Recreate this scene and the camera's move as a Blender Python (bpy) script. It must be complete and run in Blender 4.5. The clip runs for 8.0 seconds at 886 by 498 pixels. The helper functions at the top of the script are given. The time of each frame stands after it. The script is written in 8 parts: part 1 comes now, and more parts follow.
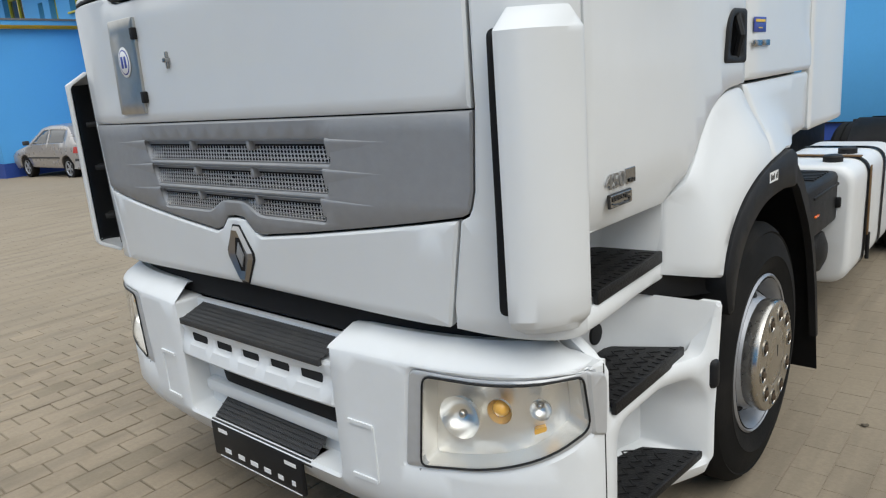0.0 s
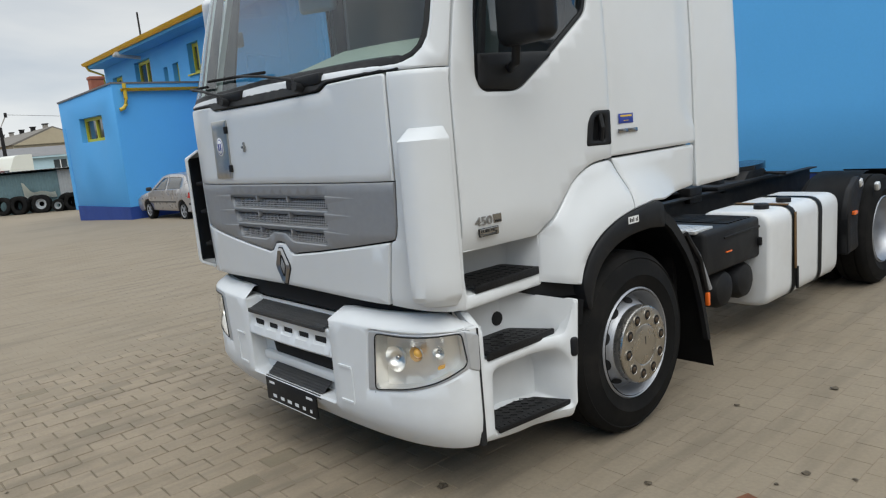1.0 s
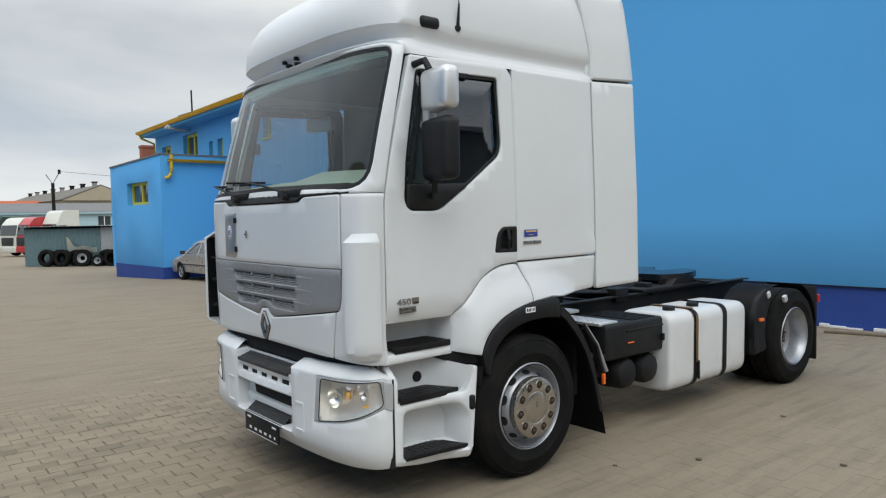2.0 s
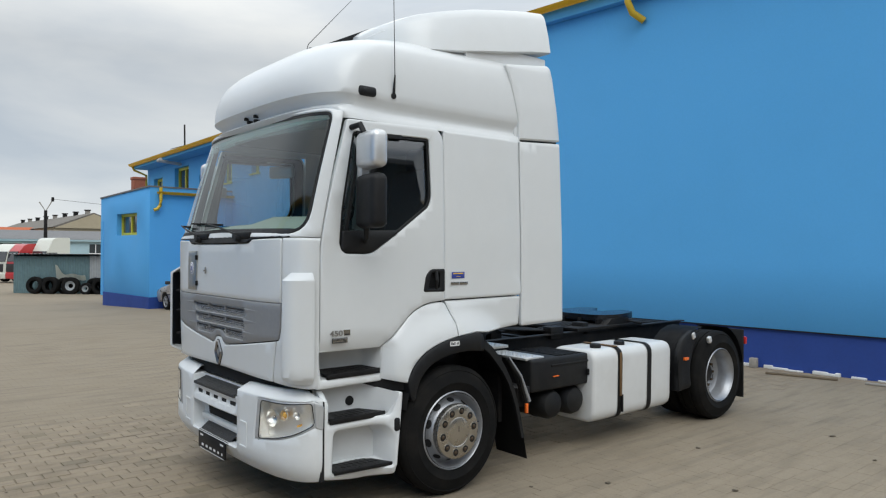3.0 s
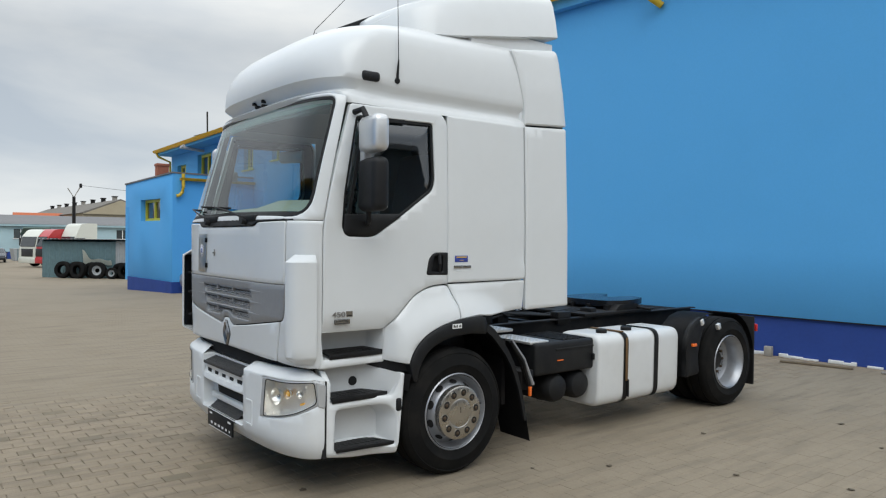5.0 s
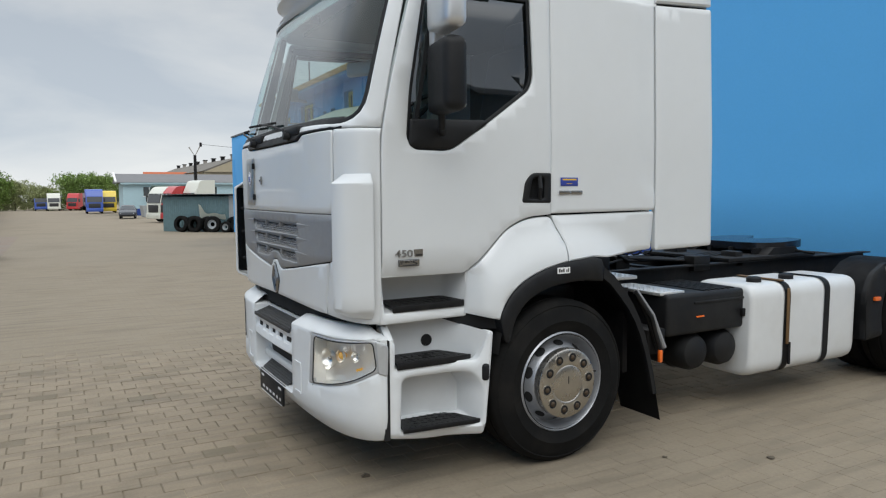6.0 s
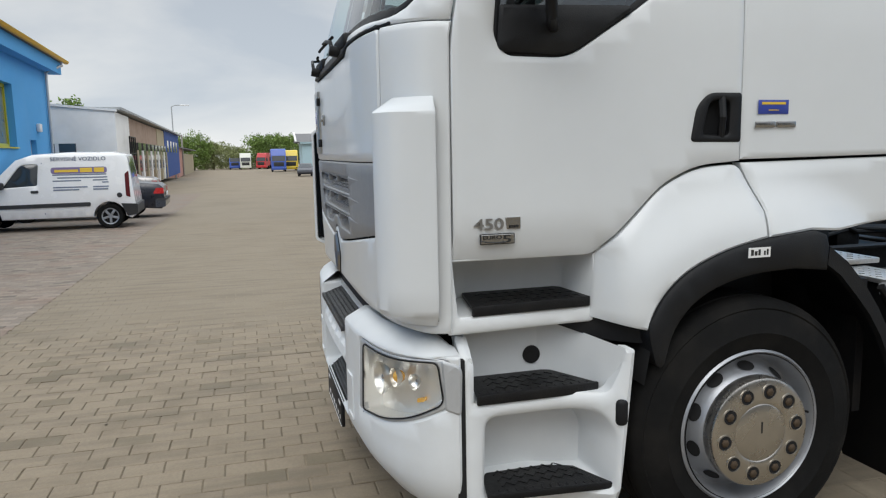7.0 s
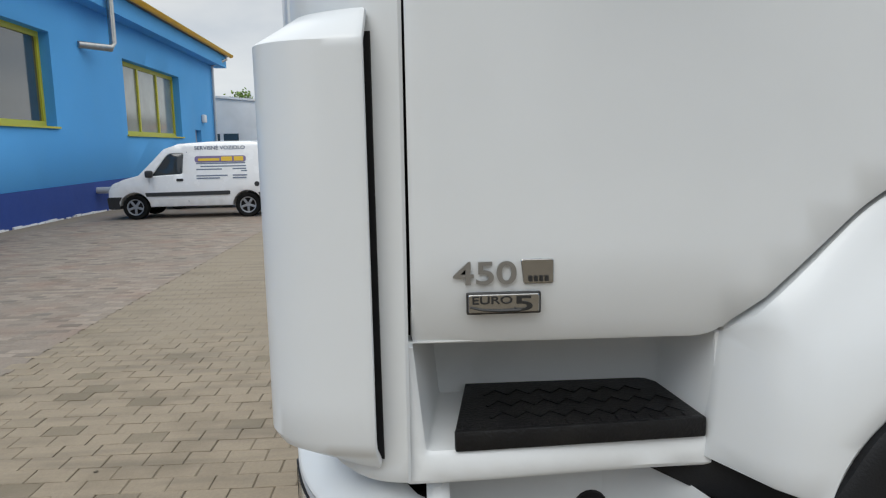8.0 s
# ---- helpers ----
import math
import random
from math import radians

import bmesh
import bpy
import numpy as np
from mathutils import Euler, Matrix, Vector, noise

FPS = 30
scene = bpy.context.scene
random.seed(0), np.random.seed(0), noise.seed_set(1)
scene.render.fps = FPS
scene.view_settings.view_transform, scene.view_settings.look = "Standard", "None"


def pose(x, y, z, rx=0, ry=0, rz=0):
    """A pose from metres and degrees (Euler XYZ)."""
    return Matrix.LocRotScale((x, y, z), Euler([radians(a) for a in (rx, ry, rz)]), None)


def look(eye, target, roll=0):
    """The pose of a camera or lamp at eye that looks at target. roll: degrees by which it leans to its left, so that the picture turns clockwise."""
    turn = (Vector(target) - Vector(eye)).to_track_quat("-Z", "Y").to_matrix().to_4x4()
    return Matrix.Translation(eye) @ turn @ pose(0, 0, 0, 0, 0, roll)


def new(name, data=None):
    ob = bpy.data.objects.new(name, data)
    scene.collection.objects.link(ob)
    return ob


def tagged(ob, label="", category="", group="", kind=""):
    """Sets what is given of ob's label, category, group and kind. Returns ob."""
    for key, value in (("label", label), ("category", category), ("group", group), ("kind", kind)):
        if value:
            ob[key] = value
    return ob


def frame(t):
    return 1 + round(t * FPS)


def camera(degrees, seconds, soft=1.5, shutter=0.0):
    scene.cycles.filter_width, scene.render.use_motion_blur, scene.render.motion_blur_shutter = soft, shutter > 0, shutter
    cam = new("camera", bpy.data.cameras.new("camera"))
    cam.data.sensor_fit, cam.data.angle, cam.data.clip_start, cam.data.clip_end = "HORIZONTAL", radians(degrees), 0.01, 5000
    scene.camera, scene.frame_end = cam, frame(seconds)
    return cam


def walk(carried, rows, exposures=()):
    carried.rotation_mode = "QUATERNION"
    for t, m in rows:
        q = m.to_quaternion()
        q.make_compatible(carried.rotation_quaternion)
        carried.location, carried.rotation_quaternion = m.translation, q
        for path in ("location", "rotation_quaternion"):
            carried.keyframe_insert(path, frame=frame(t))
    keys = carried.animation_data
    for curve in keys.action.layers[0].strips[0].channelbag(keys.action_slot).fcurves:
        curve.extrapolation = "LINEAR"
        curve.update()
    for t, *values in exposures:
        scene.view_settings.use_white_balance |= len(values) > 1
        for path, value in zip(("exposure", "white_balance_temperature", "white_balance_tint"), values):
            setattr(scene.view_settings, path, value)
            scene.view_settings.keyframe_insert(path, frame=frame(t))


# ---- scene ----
cam = camera(64.3, 8.0, soft=1.2)
PATH = [
    (0, (2.011, -1.273, 1.613), (0.725, 0.186, 1.145), -4.5),
    (0.5, (2.686, -1.555, 1.675), (1.303, -0.17, 1.262), -6.6),
    (1, (3.366, -1.812, 1.728), (1.882, -0.511, 1.402), -5.1),
    (1.5, (4.031, -2.025, 1.77), (2.5, -0.758, 1.543), -3.0),
    (2, (4.658, -2.172, 1.853), (3.112, -0.907, 1.758), -1.1),
    (2.2, (4.817, -2.21, 1.876), (3.279, -0.933, 1.822), -1.0),
    (3.3, (5.588, -2.24, 1.906), (4.056, -0.954, 1.913), 1.0),
    (3.6, (5.665, -2.328, 1.904), (4.137, -1.038, 1.903), 1.9),
    (4, (5.742, -2.421, 1.906), (4.207, -1.139, 1.89), 1.6),
    (4.2, (5.766, -2.431, 1.909), (4.224, -1.158, 1.887), 1.4),
    (5.3, (5.365, -1.908, 1.819), (3.764, -0.71, 1.772), 0.3),
    (5.5, (5.165, -1.723, 1.755), (3.535, -0.567, 1.681), 0.3),
    (6, (4.573, -1.297, 1.653), (2.833, -0.324, 1.494), -0.3),
    (6.5, (3.96, -0.838, 1.61), (2.102, -0.142, 1.358), -0.6),
    (7, (3.419, -0.421, 1.576), (1.51, 0.108, 1.301), -1.1),
    (7.5, (2.807, -0.063, 1.547), (0.852, 0.244, 1.258), -0.7),
    (8, (2.314, 0.238, 1.54), (0.339, 0.339, 1.246), -1.1),
]
walk(cam, [(t, look(eye, target, roll)) for t, eye, target, roll in PATH],
     exposures=[(0, 0.58, 6540, 7.5), (0.5, 0.44, 6540, 7.5), (1, 0.38, 6460, 7.2), (2, 0.32, 6410, 6.8), (3.5, 0.28, 6350, 6.5), (5.5, 0.31, 6350, 6.5), (6.5, 0.30, 6410, 7.8), (7, 0.34, 6430, 7.8), (8, 0.36, 6400, 7.5)])

# ---- world and sun: a bright overcast day ----
world = bpy.data.worlds.new("sky")
scene.world = world
world.use_nodes = True
wn, wl = world.node_tree.nodes, world.node_tree.links
wn.clear()
w_out = wn.new("ShaderNodeOutputWorld")
w_bg = wn.new("ShaderNodeBackground")
w_sky = wn.new("ShaderNodeTexSky")
w_sky.sky_type = "NISHITA"
w_sky.sun_disc = False
w_sky.sun_elevation = radians(51)
w_sky.sun_rotation = radians(118)
w_co = wn.new("ShaderNodeTexCoord")
w_sep = wn.new("ShaderNodeSeparateXYZ")
w_map = wn.new("ShaderNodeMapping")
w_map.inputs["Scale"].default_value = (1.0, 1.0, 3.4)
w_map.inputs["Location"].default_value = (0.6, 0.25, 0.1)
w_noise = wn.new("ShaderNodeTexNoise")
w_noise.inputs["Scale"].default_value = 1.7
w_noise.inputs["Detail"].default_value = 7.0
w_noise.inputs["Roughness"].default_value = 0.52
w_noise.inputs["Distortion"].default_value = 0.35
w_ramp = wn.new("ShaderNodeValToRGB")
w_ramp.color_ramp.elements[0].position = 0.36
w_ramp.color_ramp.elements[0].color = (0.350, 0.378, 0.420, 1)
w_ramp.color_ramp.elements[1].position = 0.66
w_ramp.color_ramp.elements[1].color = (0.560, 0.553, 0.545, 1)
w_grad = wn.new("ShaderNodeValToRGB")
w_grad.color_ramp.elements[0].color = (0.30, 0.30, 0.30, 1)
w_grad.color_ramp.elements[1].color = (0.58, 0.58, 0.58, 1)
for at, level in ((0.10, 0.27), (0.25, 0.24), (0.45, 0.44), (0.70, 0.56)):
    e = w_grad.color_ramp.elements.new(at)
    e.color = (level, level, level, 1)
w_gain = wn.new("ShaderNodeMath")
w_gain.operation = "MULTIPLY"
w_gain.inputs[1].default_value = 4.6
w_mul = wn.new("ShaderNodeVectorMath")
w_mul.operation = "SCALE"
w_scale = wn.new("ShaderNodeVectorMath")
w_scale.operation = "SCALE"
w_scale.inputs["Scale"].default_value = 0.10
w_mix = wn.new("ShaderNodeMix")
w_mix.data_type = "RGBA"
w_mix.inputs[0].default_value = 0.95
wl.new(w_co.outputs["Generated"], w_map.inputs["Vector"])
wl.new(w_co.outputs["Generated"], w_sep.inputs["Vector"])
wl.new(w_map.outputs["Vector"], w_noise.inputs["Vector"])
wl.new(w_noise.outputs["Fac"], w_ramp.inputs["Fac"])
wl.new(w_sep.outputs["Z"], w_grad.inputs["Fac"])
wl.new(w_grad.outputs["Color"], w_gain.inputs[0])
wl.new(w_ramp.outputs["Color"], w_mul.inputs[0])
wl.new(w_gain.outputs["Value"], w_mul.inputs["Scale"])
wl.new(w_sky.outputs["Color"], w_scale.inputs[0])
wl.new(w_scale.outputs["Vector"], w_mix.inputs[6])
wl.new(w_mul.outputs["Vector"], w_mix.inputs[7])
wl.new(w_mix.outputs[2], w_bg.inputs["Color"])
w_bg.inputs["Strength"].default_value = 1.0
wl.new(w_bg.outputs["Background"], w_out.inputs["Surface"])

sun = new("sun", bpy.data.lights.new("sun", "SUN"))
sun.data.energy = 0.80
sun.data.angle = radians(40)
sun.data.color = (1.0, 0.97, 0.92)
sun.matrix_world = look((4.2, -2.2, 6.0), (0, 0, 0))


# ---- materials ----
def material(name, colour, rough=0.6, metal=0.0, grain=0.0, grain_scale=40.0, stain=0.0, stain_scale=1.5,
             bump=0.0, bump_scale=60.0, coat=0.0, vary="", vary_amount=0.15, spec=0.5, stain_colour=None, odd=0.0, odd_colour=None, streak=0.0, streak_colour=None):
    m = bpy.data.materials.new(name)
    m.use_nodes = True
    n, l = m.node_tree.nodes, m.node_tree.links
    b = n["Principled BSDF"]
    b.inputs["Roughness"].default_value = rough
    b.inputs["Metallic"].default_value = metal
    b.inputs["Specular IOR Level"].default_value = spec
    if coat:
        b.inputs["Coat Weight"].default_value = coat
        b.inputs["Coat Roughness"].default_value = 0.06
    geo = n.new("ShaderNodeNewGeometry")
    base = n.new("ShaderNodeRGB")
    base.outputs[0].default_value = (*colour, 1)
    out = base.outputs[0]

    def noise_node(scale, detail=4.0):
        t = n.new("ShaderNodeTexNoise")
        t.inputs["Scale"].default_value = scale
        t.inputs["Detail"].default_value = detail
        l.new(geo.outputs["Position"], t.inputs["Vector"])
        return t

    def darker(prev, fac_socket, amount, low=0.3, high=0.75, target=None):
        mr = n.new("ShaderNodeMapRange")
        mr.inputs["From Min"].default_value = low
        mr.inputs["From Max"].default_value = high
        mr.inputs["To Min"].default_value = 0.0
        mr.inputs["To Max"].default_value = amount
        l.new(fac_socket, mr.inputs["Value"])
        mx = n.new("ShaderNodeMix")
        mx.data_type = "RGBA"
        l.new(mr.outputs["Result"], mx.inputs[0])
        l.new(prev, mx.inputs[6])
        mx.inputs[7].default_value = (*(target or [c * 0.35 for c in colour]), 1)
        return mx.outputs[2]

    if vary:
        if vary == "island":
            r = geo.outputs["Random Per Island"]
        else:
            r = n.new("ShaderNodeObjectInfo").outputs["Random"]
        hs = n.new("ShaderNodeHueSaturation")
        mr = n.new("ShaderNodeMapRange")
        mr.inputs["To Min"].default_value = 1.0 - vary_amount
        mr.inputs["To Max"].default_value = 1.0 + vary_amount
        l.new(r, mr.inputs["Value"])
        l.new(mr.outputs["Result"], hs.inputs["Value"])
        l.new(out, hs.inputs["Color"])
        out = hs.outputs["Color"]
        if odd:
            pick = n.new("ShaderNodeMapRange")
            pick.inputs["From Min"].default_value = 1.0 - odd
            pick.inputs["From Max"].default_value = 1.0 - odd * 0.4
            l.new(r, pick.inputs["Value"])
            worn = n.new("ShaderNodeMath")
            worn.operation = "MULTIPLY"
            l.new(pick.outputs["Result"], worn.inputs[0])
            l.new(noise_node(1.3, 3).outputs["Fac"], worn.inputs[1])
            out = darker(out, worn.outputs[0], 0.95, 0.12, 0.62, odd_colour)
    if grain:
        out = darker(out, noise_node(grain_scale, 6).outputs["Fac"], grain)
    if stain:
        out = darker(out, noise_node(stain_scale, 6).outputs["Fac"], stain, 0.48, 0.75, stain_colour)
    if streak:
        stretch = n.new("ShaderNodeVectorMath")
        stretch.operation = "MULTIPLY"
        stretch.inputs[1].default_value = (8.0, 1.0, 1.0)
        l.new(geo.outputs["Position"], stretch.inputs[0])
        smear = noise_node(1.0, 6)
        l.new(stretch.outputs["Vector"], smear.inputs["Vector"])
        out = darker(out, smear.outputs["Fac"], streak, 0.47, 0.72, streak_colour)
    l.new(out, b.inputs["Base Color"])
    rn = noise_node(stain_scale * 3 if stain else 6.0)
    mr = n.new("ShaderNodeMapRange")
    mr.inputs["To Min"].default_value = max(0.02, rough - 0.07)
    mr.inputs["To Max"].default_value = min(1.0, rough + 0.09)
    l.new(rn.outputs["Fac"], mr.inputs["Value"])
    l.new(mr.outputs["Result"], b.inputs["Roughness"])
    if bump:
        bp = n.new("ShaderNodeBump")
        bp.inputs["Strength"].default_value = bump
        bp.inputs["Distance"].default_value = 0.01
        l.new(noise_node(bump_scale, 5).outputs["Fac"], bp.inputs["Height"])
        l.new(bp.outputs["Normal"], b.inputs["Normal"])
    return m


def glass(name, tint=(0.8, 0.88, 0.86), clear=0.85, rough=0.02, ior=1.55):
    """Thin window glass: part clear, part tinted mirror."""
    m = bpy.data.materials.new(name)
    m.use_nodes = True
    n, l = m.node_tree.nodes, m.node_tree.links
    n.clear()
    o = n.new("ShaderNodeOutputMaterial")
    tr = n.new("ShaderNodeBsdfTransparent")
    tr.inputs["Color"].default_value = (*[c * clear for c in tint], 1)
    gl = n.new("ShaderNodeBsdfGlossy")
    gl.inputs["Roughness"].default_value = rough
    gl.inputs["Color"].default_value = (0.95, 0.97, 1, 1)
    fr = n.new("ShaderNodeLayerWeight")
    fr.inputs["Blend"].default_value = 0.5
    power = n.new("ShaderNodeMath")
    power.operation = "POWER"
    power.inputs[1].default_value = 5.0
    f0 = ((ior - 1) / (ior + 1)) ** 2
    gloss = n.new("ShaderNodeMath")
    gloss.operation = "MULTIPLY_ADD"
    gloss.inputs[1].default_value = 1 - f0
    gloss.inputs[2].default_value = f0
    mx = n.new("ShaderNodeMixShader")
    l.new(fr.outputs["Facing"], power.inputs[0])
    l.new(power.outputs["Value"], gloss.inputs[0])
    l.new(gloss.outputs["Value"], mx.inputs["Fac"])
    l.new(tr.outputs["BSDF"], mx.inputs[1])
    l.new(gl.outputs["BSDF"], mx.inputs[2])
    l.new(mx.outputs["Shader"], o.inputs["Surface"])
    return m


WHITE = material("white_truck_paint", (0.69, 0.71, 0.72), 0.32, coat=0.35, grain=0.03, grain_scale=9, stain=0.05, stain_scale=2.2, stain_colour=(0.55, 0.53, 0.48))
WHITE_PLASTIC = material("white_plastic", (0.75, 0.77, 0.78), 0.42, coat=0.15, grain=0.05, grain_scale=14, stain=0.10, stain_scale=3, stain_colour=(0.45, 0.43, 0.39), bump=0.03)
GREY_PANEL = material("grey_grille_plastic", (0.31, 0.315, 0.325), 0.45, metal=0.25, grain=0.12, grain_scale=30, stain=0.1, bump=0.05)
SILVER_PLASTIC = material("silver_plastic", (0.52, 0.53, 0.54), 0.40, metal=0.35, grain=0.1)
BLACK_PLASTIC = material("black_plastic", (0.010, 0.0105, 0.012), 0.55, spec=0.28, grain=0.2, grain_scale=60, stain=0.35, stain_scale=4, stain_colour=(0.032, 0.031, 0.028), bump=0.15, bump_scale=220)
BLACK_STEEL = material("black_chassis_steel", (0.008, 0.008, 0.009), 0.55, grain=0.2, spec=0.26, stain=0.5, stain_scale=5, stain_colour=(0.032, 0.028, 0.024), bump=0.15)
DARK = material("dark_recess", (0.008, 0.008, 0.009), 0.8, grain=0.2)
RUBBER = material("tyre_rubber", (0.0075, 0.0075, 0.0075), 0.8, spec=0.16, grain=0.2, grain_scale=30, stain=0.5, stain_scale=5, stain_colour=(0.026, 0.023, 0.020), bump=0.12, bump_scale=120)
TREAD_GREY = material("worn_grey_tread", (0.040, 0.041, 0.043), 0.55, spec=0.35, grain=0.25, grain_scale=80, stain=0.4, stain_scale=7, stain_colour=(0.075, 0.070, 0.062), bump=0.35, bump_scale=200)
TREAD = material("step_tread_rubber", (0.006, 0.006, 0.007), 0.48, spec=0.30, grain=0.25, grain_scale=80, stain=0.4, stain_scale=9, stain_colour=(0.020, 0.019, 0.017), bump=0.3, bump_scale=160)
RIM = material("silver_wheel_paint", (0.38, 0.395, 0.425), 0.36, metal=0.55, grain=0.12, grain_scale=25, stain=0.3, stain_scale=7, stain_colour=(0.17, 0.15, 0.13))
CHROME = material("polished_metal", (0.54, 0.515, 0.475), 0.27, metal=1.0, grain=0.1, grain_scale=20, stain=0.15, stain_scale=6)
BADGE = material("badge_metal", (0.38, 0.375, 0.365), 0.25, metal=1.0, grain=0.08)
STEEL_PLATE = material("stainless_sheet", (0.55, 0.54, 0.51), 0.33, metal=0.9, grain=0.25, grain_scale=12, stain=0.3, stain_scale=8)
NUT = material("rusty_nut", (0.10, 0.07, 0.045), 0.6, metal=0.5, grain=0.4)
ALU = material("aluminium_checker_plate", (0.78, 0.78, 0.77), 0.4, metal=0.5, grain=0.2, grain_scale=50, bump=0.4, bump_scale=90)
STRAP = material("black_strap", (0.03, 0.03, 0.03), 0.55, grain=0.3)
STRAP_BROWN = material("worn_brown_strap", (0.16, 0.09, 0.035), 0.6, grain=0.4, grain_scale=30)
TANK = material("white_tank_paint", (0.68, 0.69, 0.69), 0.4, coat=0.2, grain=0.06, grain_scale=10, stain=0.22, stain_scale=3, stain_colour=(0.42, 0.39, 0.34), bump=0.03)
ORANGE = material("orange_lens", (0.85, 0.16, 0.02), 0.25, coat=0.6)
AMBER = material("amber_bulb", (0.95, 0.52, 0.10), 0.2, coat=0.6)
RED_LENS = material("red_lens", (0.5, 0.02, 0.02), 0.25, coat=0.6)
REFLECTOR = material("lamp_reflector", (0.90, 0.89, 0.86), 0.30, metal=1.0)
LAMP_BODY = material("lamp_housing", (0.90, 0.885, 0.85), 0.32, metal=0.7, bump=0.5, bump_scale=16)
CLEAR = glass("clear_lens", (0.98, 0.98, 0.97), 0.98, 0.03, ior=1.28)
BAND_GLASS = glass("green_sun_band", (0.55, 0.80, 0.76), 0.95, ior=1.2)
SCREEN_GLASS = glass("windscreen_glass", (0.76, 0.92, 0.90), 0.94, ior=1.55)
SIDE_GLASS = glass("tinted_side_glass", (0.60, 0.66, 0.66), 0.95, ior=2.1)
BEIGE = material("beige_dashboard", (0.36, 0.35, 0.30), 0.7, grain=0.15, bump=0.1)
SEAT = material("dark_seat_cloth", (0.05, 0.055, 0.065), 0.85, grain=0.3, grain_scale=50)
LINING = material("grey_cab_lining", (0.13, 0.15, 0.147), 0.85, grain=0.15, grain_scale=25)
BLUE_STICKER = material("blue_sticker", (0.035, 0.06, 0.32), 0.35)
YELLOW_STICKER = material("yellow_print", (0.75, 0.5, 0.05), 0.4)
WHITE_STICKER = material("white_sticker", (0.8, 0.8, 0.8), 0.4)
BLACK_PRINT = material("black_print", (0.02, 0.02, 0.02), 0.4)
GREY_PRINT = material("grey_blue_print", (0.15, 0.18, 0.25), 0.45)
GREY_BADGE = material("chrome_badge_letters", (0.36, 0.36, 0.36), 0.30, metal=0.85, grain=0.1)
MIRROR = material("mirror_glass", (0.8, 0.8, 0.8), 0.03, metal=1.0)

BLUE_WALL = material("light_blue_plaster", (0.098, 0.395, 0.79), 0.85, grain=0.06, grain_scale=30, stain=0.06, stain_scale=0.5, bump=0.12, bump_scale=140)
BLUE_DARK = material("dark_blue_plinth", (0.017, 0.056, 0.28), 0.75, grain=0.15, grain_scale=20, stain=0.2, stain_scale=1.2, bump=0.12, bump_scale=140)
YELLOW = material("yellow_frame_paint", (0.56, 0.52, 0.04), 0.45, grain=0.1)
YELLOW_METAL = material("yellow_gutter_paint", (0.62, 0.42, 0.03), 0.4, grain=0.12, stain=0.1)
WINDOW = material("dark_window_glass", (0.05, 0.06, 0.065), 0.06, coat=0.5, spec=0.8)
WINDOW_LIGHT = material("room_light_window", (0.28, 0.30, 0.26), 0.1, grain=0.5, grain_scale=1.6, coat=0.6)
ROOF = material("grey_roof_sheet", (0.16, 0.16, 0.165), 0.7, grain=0.2, grain_scale=8, stain=0.2)
CONCRETE = material("concrete_kerb", (0.33, 0.31, 0.28), 0.9, grain=0.3, grain_scale=25, stain=0.3, bump=0.3)


# ---- mesh helpers ----
from mathutils.geometry import delaunay_2d_cdt


def part(name, bm, mat, parent=None, label="", angle=38):
    """Links a bmesh as one mesh object under a thing or a part."""
    bmesh.ops.recalc_face_normals(bm, faces=bm.faces)
    me = bpy.data.meshes.new(name)
    bm.to_mesh(me)
    bm.free()
    for p in me.polygons:
        p.use_smooth = True
    me.set_sharp_from_angle(angle=radians(angle))
    me.materials.append(mat)
    ob = new(name, me)
    if parent:
        ob.parent = parent
    if label:
        ob["label"] = label
    return ob


def thing(name, label, category, at=(0, 0, 0), turn=0.0, group="", kind=""):
    e = new(name)
    e.matrix_world = pose(*at, 0, 0, turn)
    return tagged(e, label, category, group, kind)


def box(bm, x0, x1, y0, y1, z0, z1, bevel=0.0, segs=2, m=None):
    g = bmesh.ops.create_cube(bm, size=1.0)
    vs = g["verts"]
    for v in vs:
        v.co = Vector((x0 + (v.co.x + 0.5) * (x1 - x0), y0 + (v.co.y + 0.5) * (y1 - y0), z0 + (v.co.z + 0.5) * (z1 - z0)))
    if bevel:
        es = {e for v in vs for e in v.link_edges}
        r = bmesh.ops.bevel(bm, geom=list(es), offset=bevel, segments=segs, affect="EDGES", profile=0.5)
        vs = list({v for f in r["faces"] for v in f.verts} | {v for v in vs if v.is_valid})
    if m:
        bmesh.ops.transform(bm, matrix=m, verts=vs)
    return bm


def one_box(x0, x1, y0, y1, z0, z1, bevel=0.0, segs=2, m=None):
    return box(bmesh.new(), x0, x1, y0, y1, z0, z1, bevel, segs, m)


def tube(bm, pts, r, segs=10, r_end=None, caps=True):
    """A round bar along a list of points."""
    pts = [Vector(p) for p in pts]
    rings = []
    up = Vector((0.13, 0.21, 0.97)).normalized()
    for i, p in enumerate(pts):
        d = (pts[min(i + 1, len(pts) - 1)] - pts[max(i - 1, 0)]).normalized()
        a = d.cross(up)
        a = (a if a.length > 1e-3 else d.cross(Vector((1, 0, 0)))).normalized()
        b = d.cross(a)
        rr = r if r_end is None else r + (r_end - r) * i / (len(pts) - 1)
        rings.append([bm.verts.new(p + (a * math.cos(t) + b * math.sin(t)) * rr) for t in [2 * math.pi * k / segs for k in range(segs)]])
    for r0, r1 in zip(rings, rings[1:]):
        for k in range(segs):
            bm.faces.new((r0[k], r0[(k + 1) % segs], r1[(k + 1) % segs], r1[k]))
    if caps:
        bm.faces.new(rings[0])
        bm.faces.new(rings[-1])
    return bm


